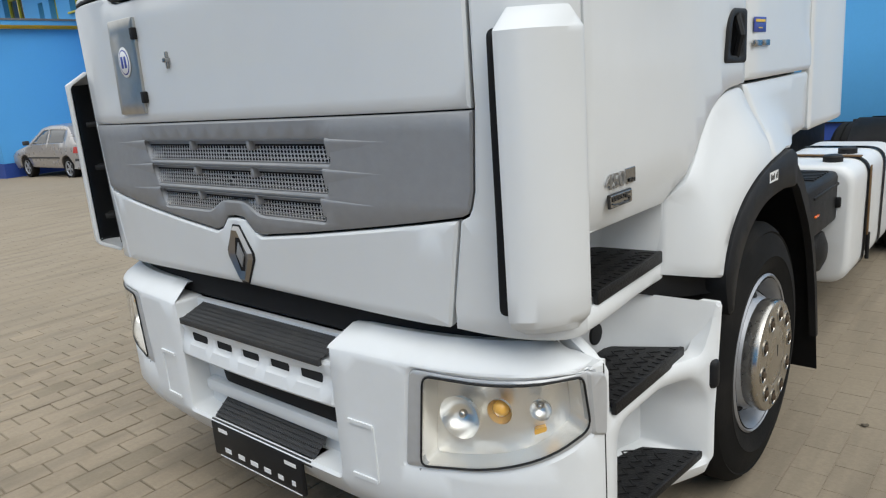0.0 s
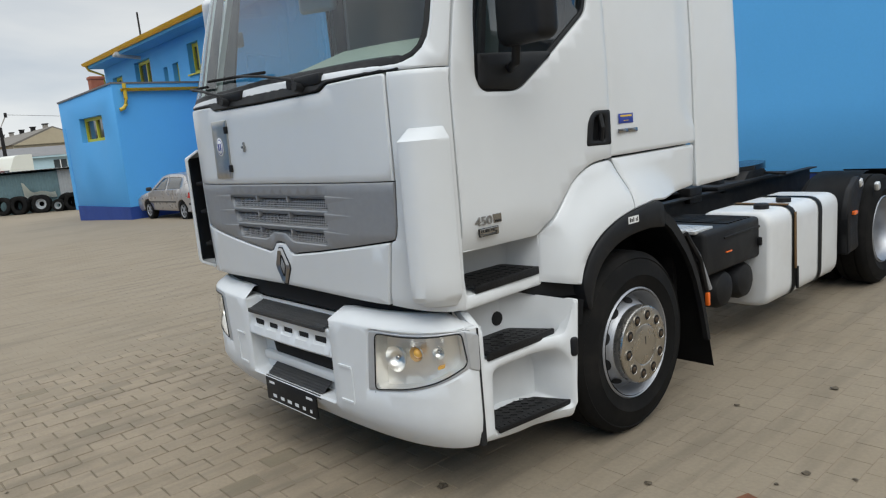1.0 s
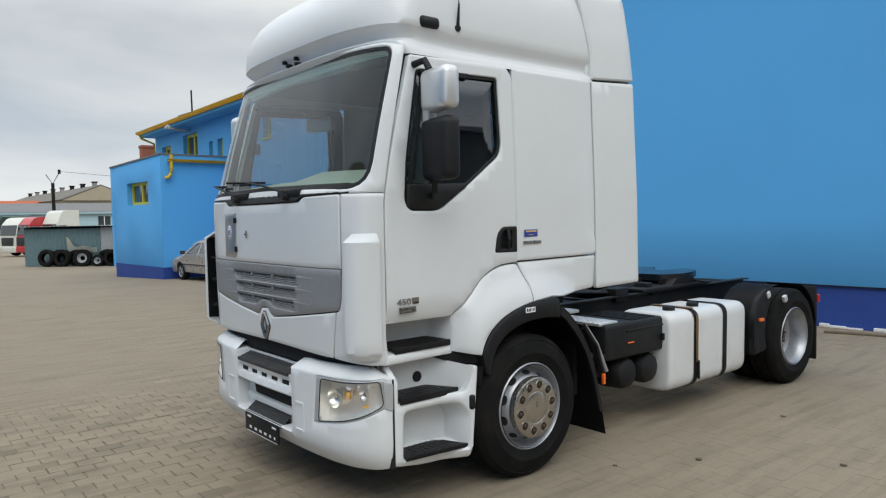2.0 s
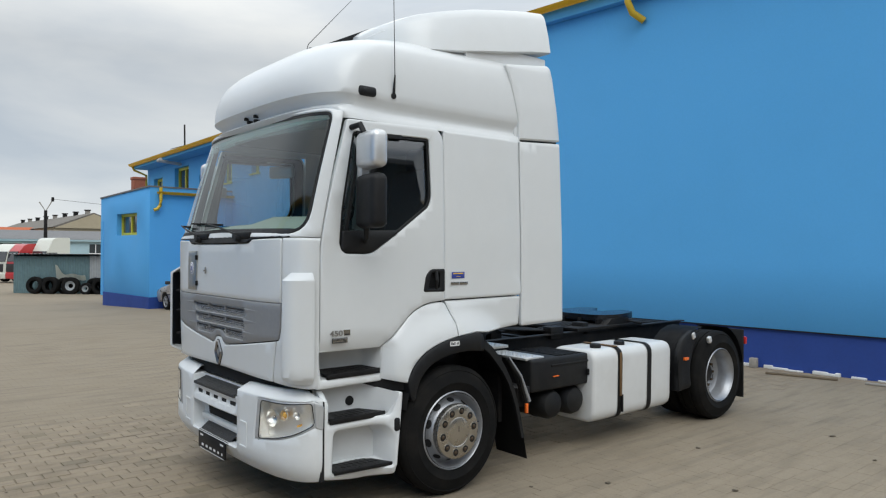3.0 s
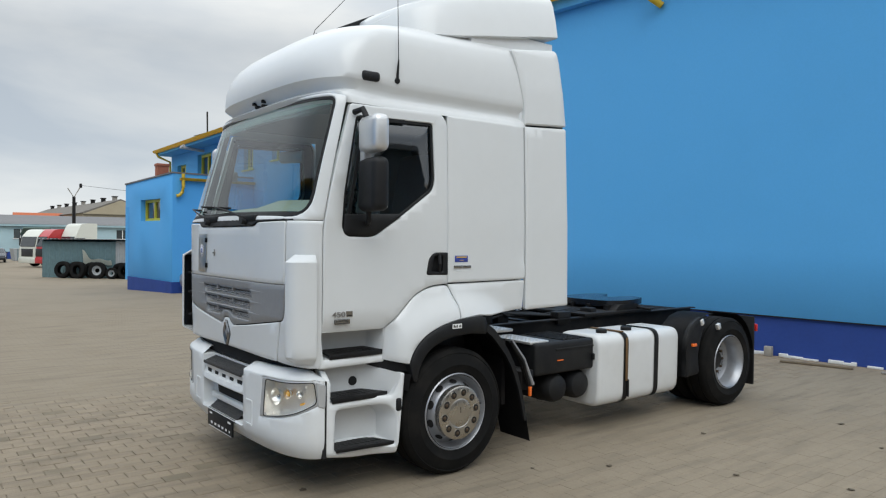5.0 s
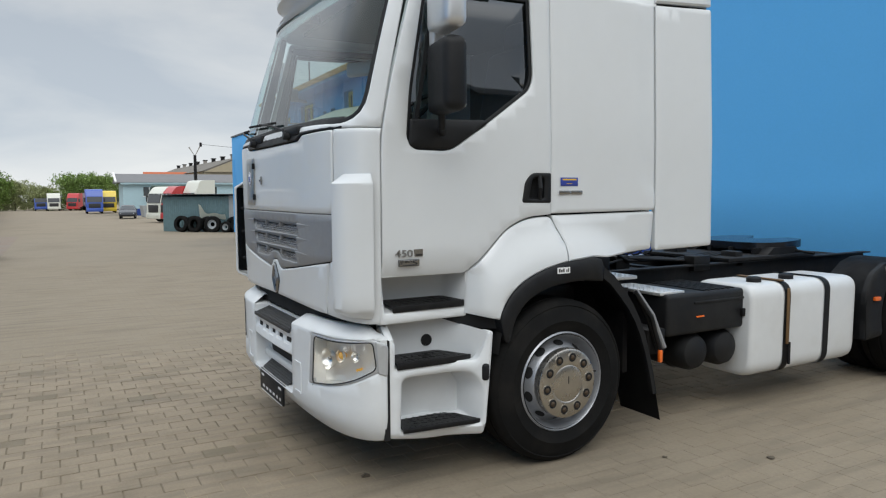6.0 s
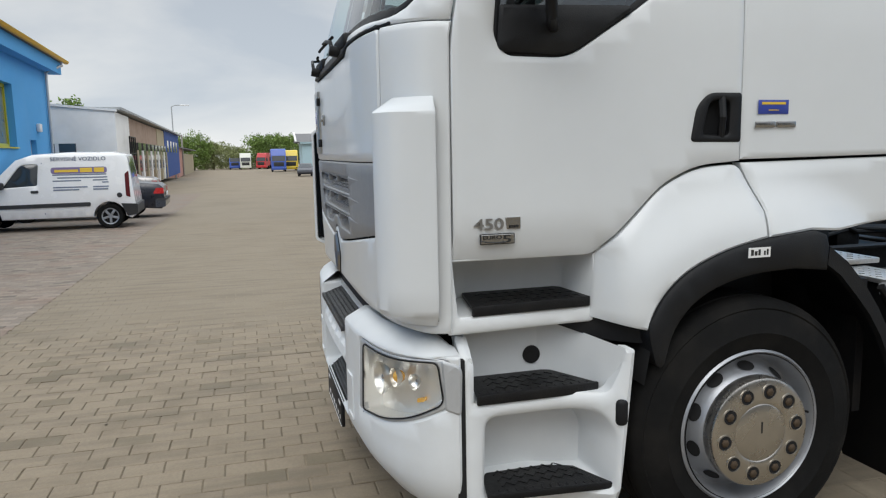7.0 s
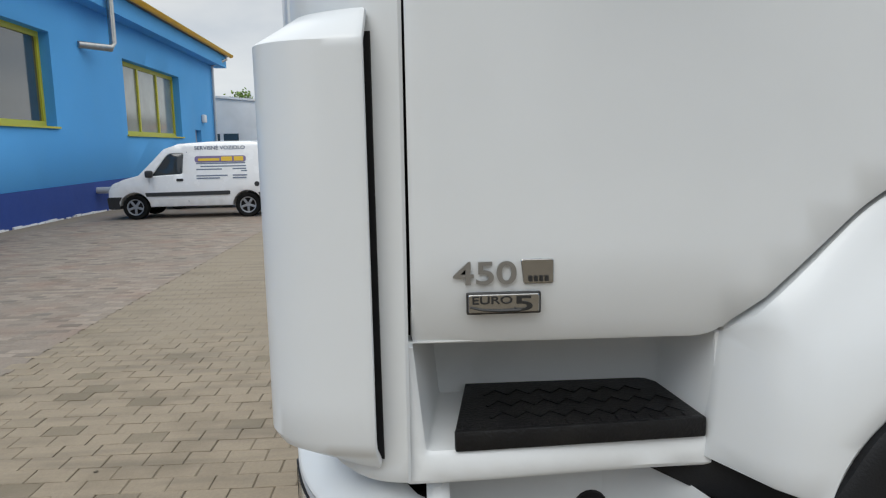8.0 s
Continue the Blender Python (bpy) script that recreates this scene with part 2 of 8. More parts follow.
def lathe(profile, segs=48, axis="x", at=(0, 0, 0), bm=None):
    """Turns (radius, offset along the axis) pairs round an axis."""
    bm = bm or bmesh.new()
    rings = []
    for r, o in profile:
        ring = []
        for k in range(segs if r > 1e-6 else 1):
            t = 2 * math.pi * k / segs
            c, s = r * math.cos(t), r * math.sin(t)
            p = {"x": (o, c, s), "y": (c, o, s), "z": (c, s, o)}[axis]
            ring.append(bm.verts.new(Vector(p) + Vector(at)))
        rings.append(ring)
    for a, b in zip(rings, rings[1:]):
        for k in range(segs):
            q = [a[k % len(a)], a[(k + 1) % len(a)], b[(k + 1) % len(b)], b[k % len(b)]]
            q = list(dict.fromkeys(q))
            if len(q) > 2:
                bm.faces.new(q)
    return bm


def rounded(points, segs=5):
    """A closed outline from (u, v, corner radius) triples."""
    out = []
    n = len(points)
    for i, (u, v, r) in enumerate(points):
        p = Vector((u, v))
        a, b = Vector(points[i - 1][:2]) - p, Vector(points[(i + 1) % n][:2]) - p
        if r <= 0:
            out.append((u, v))
            continue
        k = min(r, a.length * 0.45, b.length * 0.45)
        s, e = p + a.normalized() * k, p + b.normalized() * k
        for j in range(segs + 1):
            t = j / segs
            out.append(tuple(s * (1 - t) ** 2 + p * 2 * t * (1 - t) + e * t * t))
    return out


def mirrored(half):
    """A closed outline from its right half, listed from the bottom middle up to the top middle."""
    return list(half) + [(-u, v) for u, v in reversed(half) if u > 1e-6]


def inside(p, poly):
    x, y = p
    c = False
    for (x0, y0), (x1, y1) in zip(poly, poly[1:] + poly[:1]):
        if (y0 > y) != (y1 > y) and x < (x1 - x0) * (y - y0) / (y1 - y0) + x0:
            c = not c
    return c


def area(poly):
    return 0.5 * sum(x0 * y1 - x1 * y0 for (x0, y0), (x1, y1) in zip(poly, poly[1:] + poly[:1]))


def finer(poly, step):
    out = []
    for (x0, y0), (x1, y1) in zip(poly, poly[1:] + poly[:1]):
        k = max(1, math.ceil(math.hypot(x1 - x0, y1 - y0) / step))
        out += [(x0 + (x1 - x0) * j / k, y0 + (y1 - y0) * j / k) for j in range(k)]
    return out


def inset(poly, d):
    """The outline moved to its own inner side by d."""
    s = 1 if area(poly) > 0 else -1
    out = []
    n = len(poly)
    for i in range(n):
        a, p, b = (Vector(poly[j % n]) for j in (i - 1, i, i + 1))
        e, f = (p - a), (b - p)
        if e.length < 1e-9 or f.length < 1e-9:
            out.append(tuple(p))
            continue
        e, f = e.normalized(), f.normalized()
        m = Vector((-e.y, e.x)) + Vector((-f.y, f.x))
        m = m / max(m.dot(m) / 2, 0.35)
        out.append(tuple(p + m * d * s))
    return out


def panel(outline, fn, holes=(), roll=0.007, depth=0.03, step=0.09):
    """A sheet over an outline, laid on the surface fn(u, v, inward). Its edges roll in by roll and turn back by depth.
    holes: (outline, depth, taper, closed) of openings or recesses."""
    pts, edges, low, hole_of = [], [], set(), {}

    def add(loop, lowered, tag=None):
        k = len(pts)
        pts.extend(loop)
        edges.extend((k + i, k + (i + 1) % len(loop)) for i in range(len(loop)))
        if lowered:
            low.update(range(k, k + len(loop)))
        if tag is not None:
            hole_of.update({i: tag for i in range(k, k + len(loop))})

    main = finer(outline, step)
    add(main, True)
    add(inset(main, roll * 1.3), False)
    cut = []
    for i, h in enumerate(holes):
        loop = finer(h[0], step)
        cut.append(loop)
        add(loop, True, i)
        add(inset(loop, -roll * 1.3), False)
    us, vs = [p[0] for p in main], [p[1] for p in main]
    inner = inset(main, roll * 3)
    outer = [inset(c, -roll * 3) for c in cut]
    nu, nv = int((max(us) - min(us)) / step) + 1, int((max(vs) - min(vs)) / step) + 1
    for i in range(nu):
        for j in range(nv):
            p = (min(us) + (i + 0.5) * (max(us) - min(us)) / nu, min(vs) + (j + 0.5) * (max(vs) - min(vs)) / nv)
            if inside(p, inner) and not any(inside(p, o) for o in outer):
                pts.append(p)
    r = delaunay_2d_cdt([Vector(p) for p in pts], edges, [], 0, 1e-6)
    vout, faces, orig = r[0], r[2], r[3]
    bm = bmesh.new()
    bvs, tags = [], []
    for p, o in zip(vout, orig):
        d = roll if any(k in low for k in o) else 0.0
        tags.append(next((hole_of[k] for k in o if k in hole_of), None))
        bvs.append(bm.verts.new(fn(p.x, p.y, d)))
    for f in faces:
        c = (sum(vout[k].x for k in f) / 3, sum(vout[k].y for k in f) / 3)
        if inside(c, main) and not any(inside(c, h) for h in cut):
            try:
                bm.faces.new([bvs[k] for k in f])
            except ValueError:
                pass
    bm.verts.index_update()
    back = {}
    rims = [e for e in bm.edges if len(e.link_faces) == 1]
    cents = [(sum(p[0] for p in c) / len(c), sum(p[1] for p in c) / len(c)) for c in cut]
    index = {v: k for k, v in enumerate(bvs)}

    def deep(v):
        if v not in back:
            k = index[v]
            t = tags[k]
            p = vout[k]
            if t is None:
                back[v] = bm.verts.new(fn(p.x, p.y, depth))
            else:
                s, (cx, cy) = holes[t][2], cents[t]
                back[v] = bm.verts.new(fn(cx + (p.x - cx) * s, cy + (p.y - cy) * s, holes[t][1]))
        return back[v]

    for e in rims:
        a, b = e.verts
        bm.faces.new((a, b, deep(b), deep(a)))
    for h, loop, (cx, cy) in zip(holes, cut, cents):
        if h[3]:
            bm.faces.new([bm.verts.new(fn(cx + (x - cx) * h[2], cy + (y - cy) * h[2], h[1])) for x, y in loop])
    return bm


def sheet_of(fn, us, vs, bm=None):
    """A grid over fn(u, v)."""
    bm = bm or bmesh.new()
    g = [[bm.verts.new(fn(u, v)) for v in vs] for u in us]
    for i in range(len(us) - 1):
        for j in range(len(vs) - 1):
            bm.faces.new((g[i][j], g[i + 1][j], g[i + 1][j + 1], g[i][j + 1]))
    return bm


def prism(outline, fn, d0, d1):
    """A closed outline swept from depth d0 to d1 of fn(u, v, d)."""
    bm = bmesh.new()
    a = [bm.verts.new(fn(u, v, d0)) for u, v in outline]
    b = [bm.verts.new(fn(u, v, d1)) for u, v in outline]
    bm.faces.new(a)
    bm.faces.new(b)
    for i in range(len(a)):
        j = (i + 1) % len(a)
        bm.faces.new((a[i], a[j], b[j], b[i]))
    return bm


def ramp(x, table):
    """Straight lines between (x, value) pairs."""
    for (x0, y0), (x1, y1) in zip(table, table[1:]):
        if x <= x1:
            return y0 + (y1 - y0) * max(0.0, (x - x0) / (x1 - x0))
    return table[-1][1]


def curved(points, n=4):
    """A smooth line through the given points."""
    ps = [points[0]] + list(points) + [points[-1]]
    out = []
    for a, b, c, d in zip(ps, ps[1:], ps[2:], ps[3:]):
        for k in range(n):
            t = k / n
            out.append(tuple(0.5 * (2 * q + (r - p) * t + (2 * p - 5 * q + 4 * r - w) * t * t + (3 * q - p - 3 * r + w) * t ** 3) for p, q, r, w in zip(a, b, c, d)))
    return out + [tuple(points[-1])]


def smooth(t):
    t = max(0.0, min(1.0, t))
    return t * t * (3 - 2 * t)


def lettering(name, text, size, m, mat, parent, depth=0.002, align="LEFT"):
    c = bpy.data.curves.new(name, "FONT")
    c.body, c.size, c.extrude, c.align_x, c.offset = text, size, depth, align, size * 0.012
    tmp = bpy.data.objects.new(name, c)
    me = bpy.data.meshes.new_from_object(tmp)
    bpy.data.objects.remove(tmp)
    me.transform(m)
    me.materials.clear()
    me.materials.append(mat)
    ob = new(name, me)
    ob.parent = parent
    return ob


# ---- the tractor truck ----
truck = thing("tractor_truck", "white high-roof tractor truck with bare fifth wheel, on block paving", "truck")
FW, RW, AX = 1.40, 5.43, 0.50          # front axle, rear axle, axle height


def side_x(z):
    """Half width of the cab at a height."""
    return ramp(z, [(0.9, 1.155), (1.25, 1.162), (2.0, 1.160), (2.9, 1.130)])


def plan_front(z):
    """Foremost y on the middle line, and y where the front meets the side."""
    return (ramp(z, [(0.95, 0.005), (1.2, -0.005), (1.55, -0.015), (1.98, -0.02), (2.45, 0.12), (2.95, 0.29)]),
            ramp(z, [(0.95, 0.235), (1.95, 0.24), (2.25, 0.30), (2.95, 0.46)]))


ARC = []
_len, _last = 0.0, None
for k in range(241):
    th = (k / 240) ** 2.4 * math.pi / 2
    p = Vector((1.16 * math.sin(th) ** 0.34, -0.255 * math.cos(th)))
    _len += (p - _last).length if _last else 0.0
    ARC.append((_len, th))
    _last = p
U_END = _len


def arc_angle(u):
    for (u0, t0), (u1, t1) in zip(ARC, ARC[1:]):
        if u <= u1:
            return t0 + (t1 - t0) * (u - u0) / max(u1 - u0, 1e-9)
    return math.pi / 2


def front(u, z, d=0.0):
    """The rounded front of the cab: u runs round from the middle line."""
    s = -1 if u < 0 else 1
    u = abs(u)
    th = arc_angle(min(u, U_END))
    y0, ys = plan_front(z)
    w = side_x(z)
    x, y = w * math.sin(th) ** 0.34, ys - (ys - y0) * math.cos(th) + max(0.0, u - U_END)
    nx = 5.88 * (x / w) ** 4.88 / w
    ny = -2 * (ys - y) / (ys - y0) ** 2 if u < U_END else 0.0
    k = math.hypot(nx, ny)
    return Vector((s * (x - d * nx / k), y - d * ny / k, z))


def u_of(x):
    """Way round the front to a given x."""
    return next(u for u, t in ARC if 1.16 * math.sin(t) ** 0.34 >= x)


def side(s):
    return lambda y, z, d=0.0: Vector((s * (side_x(z) - d), y, z))


def fender(s):
    def fn(y, z, d=0.0):
        r = math.hypot(y - FW, z - AX)
        x = 1.160 + 0.090 * smooth((1.02 - r) / 0.30) * smooth((y - 0.72) / 0.22) * smooth((2.35 - y) / 0.5)
        x -= 0.055 * smooth((0.875 - y) / 0.10) * smooth((1.25 - z) / 0.06)
        return Vector((s * (x - d), y, z))
    return fn


# dark core that closes the cab behind its panel joints
core = one_box(-1.09, 1.09, 0.17, 2.2, 1.24, 1.86, 0.04)
box(core, -0.84, 0.84, 0.06, 1.0, 0.99, 1.9, 0.04)
part("cab_frame", core, DARK, truck)
part("engine_cover", one_box(-0.52, 0.52, 0.55, 2.3, 0.55, 1.28, 0.03), BLACK_STEEL, truck)
part("cab_rear_wall", one_box(-1.1, 1.1, 2.2, 2.25, 1.26, 3.4, 0.02), WHITE, truck)
part("cab_rear_lining", one_box(-1.08, 1.08, 2.16, 2.195, 1.86, 2.9), LINING, truck)
part("roof_lining", one_box(-1.0, 1.0, 0.55, 2.16, 2.90, 2.93), LINING, truck)

# bonnet flap: upper white panel, grey grille band, lower white panel
UH = u_of(0.985)
hood = mirrored(rounded([(0, 1.5415, 0), (UH - 0.012, 1.5415, 0.0), (UH - 0.004, 1.93, 0), (UH - 0.002, 1.992, 0.025), (0.62, 1.985, 0.02), (0.56, 1.955, 0.03), (0, 1.952, 0)]))
part("bonnet_panel", panel(hood, front, roll=0.006), WHITE, truck)
band_low = [(0.0, 1.232), (0.045, 1.228), (0.085, 1.190), (0.125, 1.177), (0.356, 1.203), (0.612, 1.237), (0.786, 1.261), (0.90, 1.277), (0.934, 1.282), (0.949, 1.289), (0.957, 1.304), (0.967, 1.345)]
band = mirrored(band_low + [(UH - 0.008, 1.537), (0.0, 1.537)])
louvres = []
for k, (z0, z1, uw) in enumerate([(1.408, 1.476, 0.515), (1.323, 1.392, 0.490), (1.236, 1.307, 0.465)]):
    if k < 2:
        louvres.append((rounded([(-uw + 0.03, z0, 0.008), (uw - 0.01, z0, 0.008), (uw, z1, 0.008), (-uw, z1, 0.008)], 2), 0.05, 0.97, False))
    else:
        louvres.append((rounded([(-uw + 0.03, z0 + 0.005, 0.008), (-0.14, z0 + 0.004, 0.02), (-0.06, z0 + 0.045, 0.02), (0.06, z0 + 0.045, 0.02),
                                 (0.14, z0 + 0.004, 0.02), (uw - 0.01, z0 + 0.004, 0.008), (uw, z1, 0.008), (-uw, z1, 0.008)], 2), 0.05, 0.97, False))
grille = part("grille_panel", panel(band, front, louvres, roll=0.005), GREY_PANEL, truck, "grey plastic grille band with three perforated louvres")
MESH = material("grille_mesh", (0.72, 0.72, 0.72), 0.36, metal=0.5, grain=0.1)
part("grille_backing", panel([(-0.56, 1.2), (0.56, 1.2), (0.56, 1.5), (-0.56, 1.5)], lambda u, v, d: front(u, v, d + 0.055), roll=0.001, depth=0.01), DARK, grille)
for z0, z1, uw in [(1.412, 1.470, 0.505), (1.327, 1.386, 0.480), (1.245, 1.300, 0.455)]:
    bm = bmesh.new()
    cols, rows = 62, 5
    for i in range(cols):
        for j in range(rows):
            du, dz = 2 * uw / cols, (z1 - z0) / rows
            uu, zz = -uw + (i + 0.5 + 0.5 * (j % 2) - 0.25) * du, z0 + (j + 0.5) * dz
            tilt = 0.034 - 0.030 * (zz - z0) / (z1 - z0)
            corners = [(-1, -1), (0, -1), (1, -1), (1, 0), (1, 1), (0, 1), (-1, 1), (-1, 0)]
            outer = [bm.verts.new(front(uu + a * du * 0.5, zz + b * dz * 0.5, 0.036 - tilt)) for a, b in corners]
            hole = [bm.verts.new(front(uu + a * du * (0.29 if a and b else 0.40), zz + b * dz * (0.30 if a and b else 0.42), 0.036 - tilt)) for a, b in corners]
            for k in range(8):
                bm.faces.new((outer[k], outer[(k + 1) % 8], hole[(k + 1) % 8], hole[k]))
    # dark strip painting the shadow along the top of each louvre
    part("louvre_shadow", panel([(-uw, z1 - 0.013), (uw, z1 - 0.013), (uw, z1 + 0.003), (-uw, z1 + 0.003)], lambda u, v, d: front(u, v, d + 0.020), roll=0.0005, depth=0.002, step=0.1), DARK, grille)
    part("louvre_mesh", bm, MESH, grille, "perforated metal louvre")
    bar = sheet_of(lambda u, v: front(u, z1 + 0.006 - 0.012 * (v > 0.5), -0.004 + 0.035 * (v if v < 0.6 else 0.5)), [-uw + i * uw / 10 for i in range(21)], [0, 0.5, 1])
    part("louvre_lip", bar, GREY_PANEL, grille)
    for side_u in (1, -1):
        ridge = [(-0.040, 0.001), (-0.010, -0.0015), (0.003, -0.0035), (0.009, -0.0025), (0.013, 0.001)]
        part("moulded_ridge", sheet_of(lambda k, q: front(side_u * (uw - 0.005 + 0.27 * k / 10), z1 - 0.002 + ridge[int(q)][0] * (1 - k / 10), ridge[int(q)][1] * (1 - k / 10) + 0.001 * k / 10), range(11), range(5)), GREY_PANEL, grille, "", 60)
    for uu in (-0.19, 0.14):
        part("louvre_rib", one_box(uu - 0.008, uu + 0.008, front(uu, z1).y - 0.002, front(uu, z1).y + 0.04, z1 - 0.025, z1 + 0.006, 0.003), GREY_PANEL, grille)
low = mirrored([(0, 0.995), (0.5, 0.990), (0.80, 0.985), (0.870, 0.985), (0.876, 0.992), (0.885, 1.05), (0.921, 1.271), (0.895, 1.268), (0.786, 1.253), (0.612, 1.229), (0.356, 1.195), (0.128, 1.169), (0.09, 1.181), (0.05, 1.219), (0.0, 1.223)])
part("lower_front_panel", panel(low, front, roll=0.006), WHITE, truck)

# rhombus emblem: a ring of polished metal on a dark backing
ring_out = [(0.016, 1.004), (0.066, 1.089), (0.066, 1.110), (0.016, 1.196), (-0.016, 1.196), (-0.066, 1.110), (-0.066, 1.089), (-0.016, 1.004)]
emb = bmesh.new()
ro = [emb.verts.new(front(u, z, -0.004)) for u, z in ring_out]
rm = [emb.verts.new(front(u * 0.82, 1.100 + (z - 1.100) * 0.88, -0.015)) for u, z in ring_out]
ri = [emb.verts.new(front(u * 0.42, 1.100 + (z - 1.100) * 0.60, -0.006)) for u, z in ring_out]
for k in range(8):
    j = (k + 1) % 8
    emb.faces.new((ro[k], ro[j], rm[j], rm[k]))
    emb.faces.new((rm[k], rm[j], ri[j], ri[k]))
part("emblem", emb, material("dark_chrome", (0.36, 0.35, 0.34), 0.34, metal=1.0, grain=0.1), truck, "polished rhombus emblem", 20)
part("emblem_backing", panel([(u * 1.13, 1.100 + (z - 1.100) * 1.06) for u, z in ring_out], lambda u, v, d: front(u, v, d - 0.004), roll=0.001, depth=0.004), BLACK_PLASTIC, truck)
part("emblem_field", panel([(0.020, 1.098), (0, 1.142), (-0.020, 1.098), (0, 1.056)], lambda u, v, d: front(u, v, d - 0.0085), roll=0.001, depth=0.004), GREY_PANEL, truck)

# stainless cover plate with hinges and a round sticker, and a small badge stub
plate = part("cover_plate", panel(rounded([(-0.620, 1.575, 0.006), (-0.435, 1.575, 0.006), (-0.415, 1.9, 0.006), (-0.600, 1.9, 0.006)], 2), lambda u, v, d: front(u, v, d - 0.012), roll=0.002, depth=0.014), STEEL_PLATE, truck, "stainless steel sheet plate")
for z in (1.63, 1.845):
    part("hinge", one_box(-0.436, -0.412, front(-0.42, z).y - 0.018, front(-0.42, z).y, z - 0.02, z + 0.02, 0.004), BLACK_STEEL, plate)
disc = lambda rr: [(-0.515 + rr * math.cos(a * math.pi / 12), 1.755 + rr * 1.25 * math.sin(a * math.pi / 12)) for a in range(24)]
for rr, mt, dd in ((0.042, WHITE_STICKER, -0.0145), (0.035, BLUE_STICKER, -0.0156), (0.031, WHITE_STICKER, -0.0165)):
    part("round_sticker", panel(disc(rr), lambda u, v, d: front(u, v, d + dd), roll=0.0004, depth=0.001), mt, plate)
for a, b in ((-0.535, -0.520), (-0.511, -0.496)):
    part("sticker_mark", panel([(a, 1.735), (b, 1.735), (b, 1.775), (a, 1.775)], lambda u, v, d: front(u, v, d - 0.0175), roll=0.0004, depth=0.001), BLUE_STICKER, plate)
part("badge_stub", box(one_box(-0.245, -0.225, front(-0.235, 1.74).y - 0.02, front(-0.235, 1.74).y, 1.735, 1.75, 0.003), -0.24, -0.232, front(-0.235, 1.74).y - 0.012, front(-0.235, 1.74).y, 1.715, 1.77, 0.003), BADGE, truck)

# windscreen surround, black border, glass, cowl and wipers
u_ws = u_of(1.085) + 0.08
ws = mirrored(rounded([(0, 2.045, 0), (0.8, 2.030, 0.1), (u_ws - 0.015, 2.016, 0.22), (u_ws - 0.018, 2.898, 0.075), (0, 2.936, 0)]))
surround = mirrored(rounded([(0, 1.998, 0), (UH + 0.004, 1.998, 0), (U_END - 0.004, 1.998, 0), (U_END - 0.004, 2.90, 0.03), (U_END - 0.2, 2.925, 0), (0, 2.955, 0)]))
part("windscreen_frame", panel(surround, front, [(ws, 0.03, 1.0, False)], roll=0.006), WHITE, truck)
ws_in = inset(ws, 0.026)
part("windscreen_border", panel(inset(ws, 0.003), lambda u, v, d: front(u, v, d + 0.010), [(ws_in, 0.002, 1.0, False)], roll=0.001, depth=0.004), BLACK_PLASTIC, truck)
pane = part("windscreen_glass", panel(ws_in, lambda u, v, d: front(u, v, d + 0.0125), roll=0.0005, depth=0.0125 - 0.009), SCREEN_GLASS, truck, "clear laminated windscreen")
pane.visible_shadow = False
for s in (1, -1):
    part("pillar_trim", sheet_of(lambda u, v, s=s: front(s * u, v, 0.040), [u_ws - 0.045 + (U_END - u_ws + 0.04) * k / 5 for k in range(6)], [2.05, 2.25, 2.5, 2.75, 2.88]), SEAT, truck, "dark inner pillar trim")
band = part("sun_band", panel(mirrored([(0, 2.81), (u_ws - 0.06, 2.765), (u_ws - 0.075, 2.850), (0, 2.885)]), lambda u, v, d: front(u, v, d + 0.020), roll=0.0005, depth=0.001), BAND_GLASS, truck, "green tinted sun band")
band.visible_shadow = False
cowl = mirrored(rounded([(0, 1.958, 0), (0.555, 1.962, 0.02), (0.615, 1.992, 0.02), (u_of(1.04), 1.998, 0.01), (u_of(1.04), 2.06, 0.02), (0, 2.075, 0)]))
part("cowl", panel(cowl, lambda u, v, d: front(u, v, d + 0.012 - 0.02 * smooth((2.06 - v) / 0.1)), roll=0.004, depth=0.05), BLACK_PLASTIC, truck)
for s, u0, tip in ((1, 0.42, -0.30), (-1, -0.36, -1.0)):
    arm = [front(u0, 1.99, -0.03), front(u0 - 0.03, 2.03, -0.045), front((u0 + tip) / 2, 2.085, -0.04), front(tip, 2.125, -0.028)]
    w = part("wiper", tube(bmesh.new(), arm, 0.010, 8, 0.006), BLACK_PLASTIC, truck, "black windscreen wiper")
    part("blade", tube(bmesh.new(), [front(tip + 0.35 - 0.70 * k / 8, 2.105 + 0.03 * k / 8, -0.016) for k in range(9)], 0.008, 6), RUBBER, w)
    part("spindle", tube(bmesh.new(), [front(u0, 1.985, 0.01), front(u0, 1.995, -0.045)], 0.022, 12), BLACK_PLASTIC, w)
    part("linkage_cover", one_box(u0 - 0.14, u0 + 0.16, front(u0, 2).y - 0.012, front(u0, 2).y + 0.05, 1.99, 2.045, 0.015), BLACK_PLASTIC, w)
for x, z in ((-0.165, 3.005), (-0.110, 2.972), (0.015, 3.005), (0.020, 2.966)):
    part("visor_fastener", one_box(x - 0.015, x + 0.015, 0.275, 0.35, z - 0.013, z + 0.013, 0.005), BLACK_PLASTIC, truck)

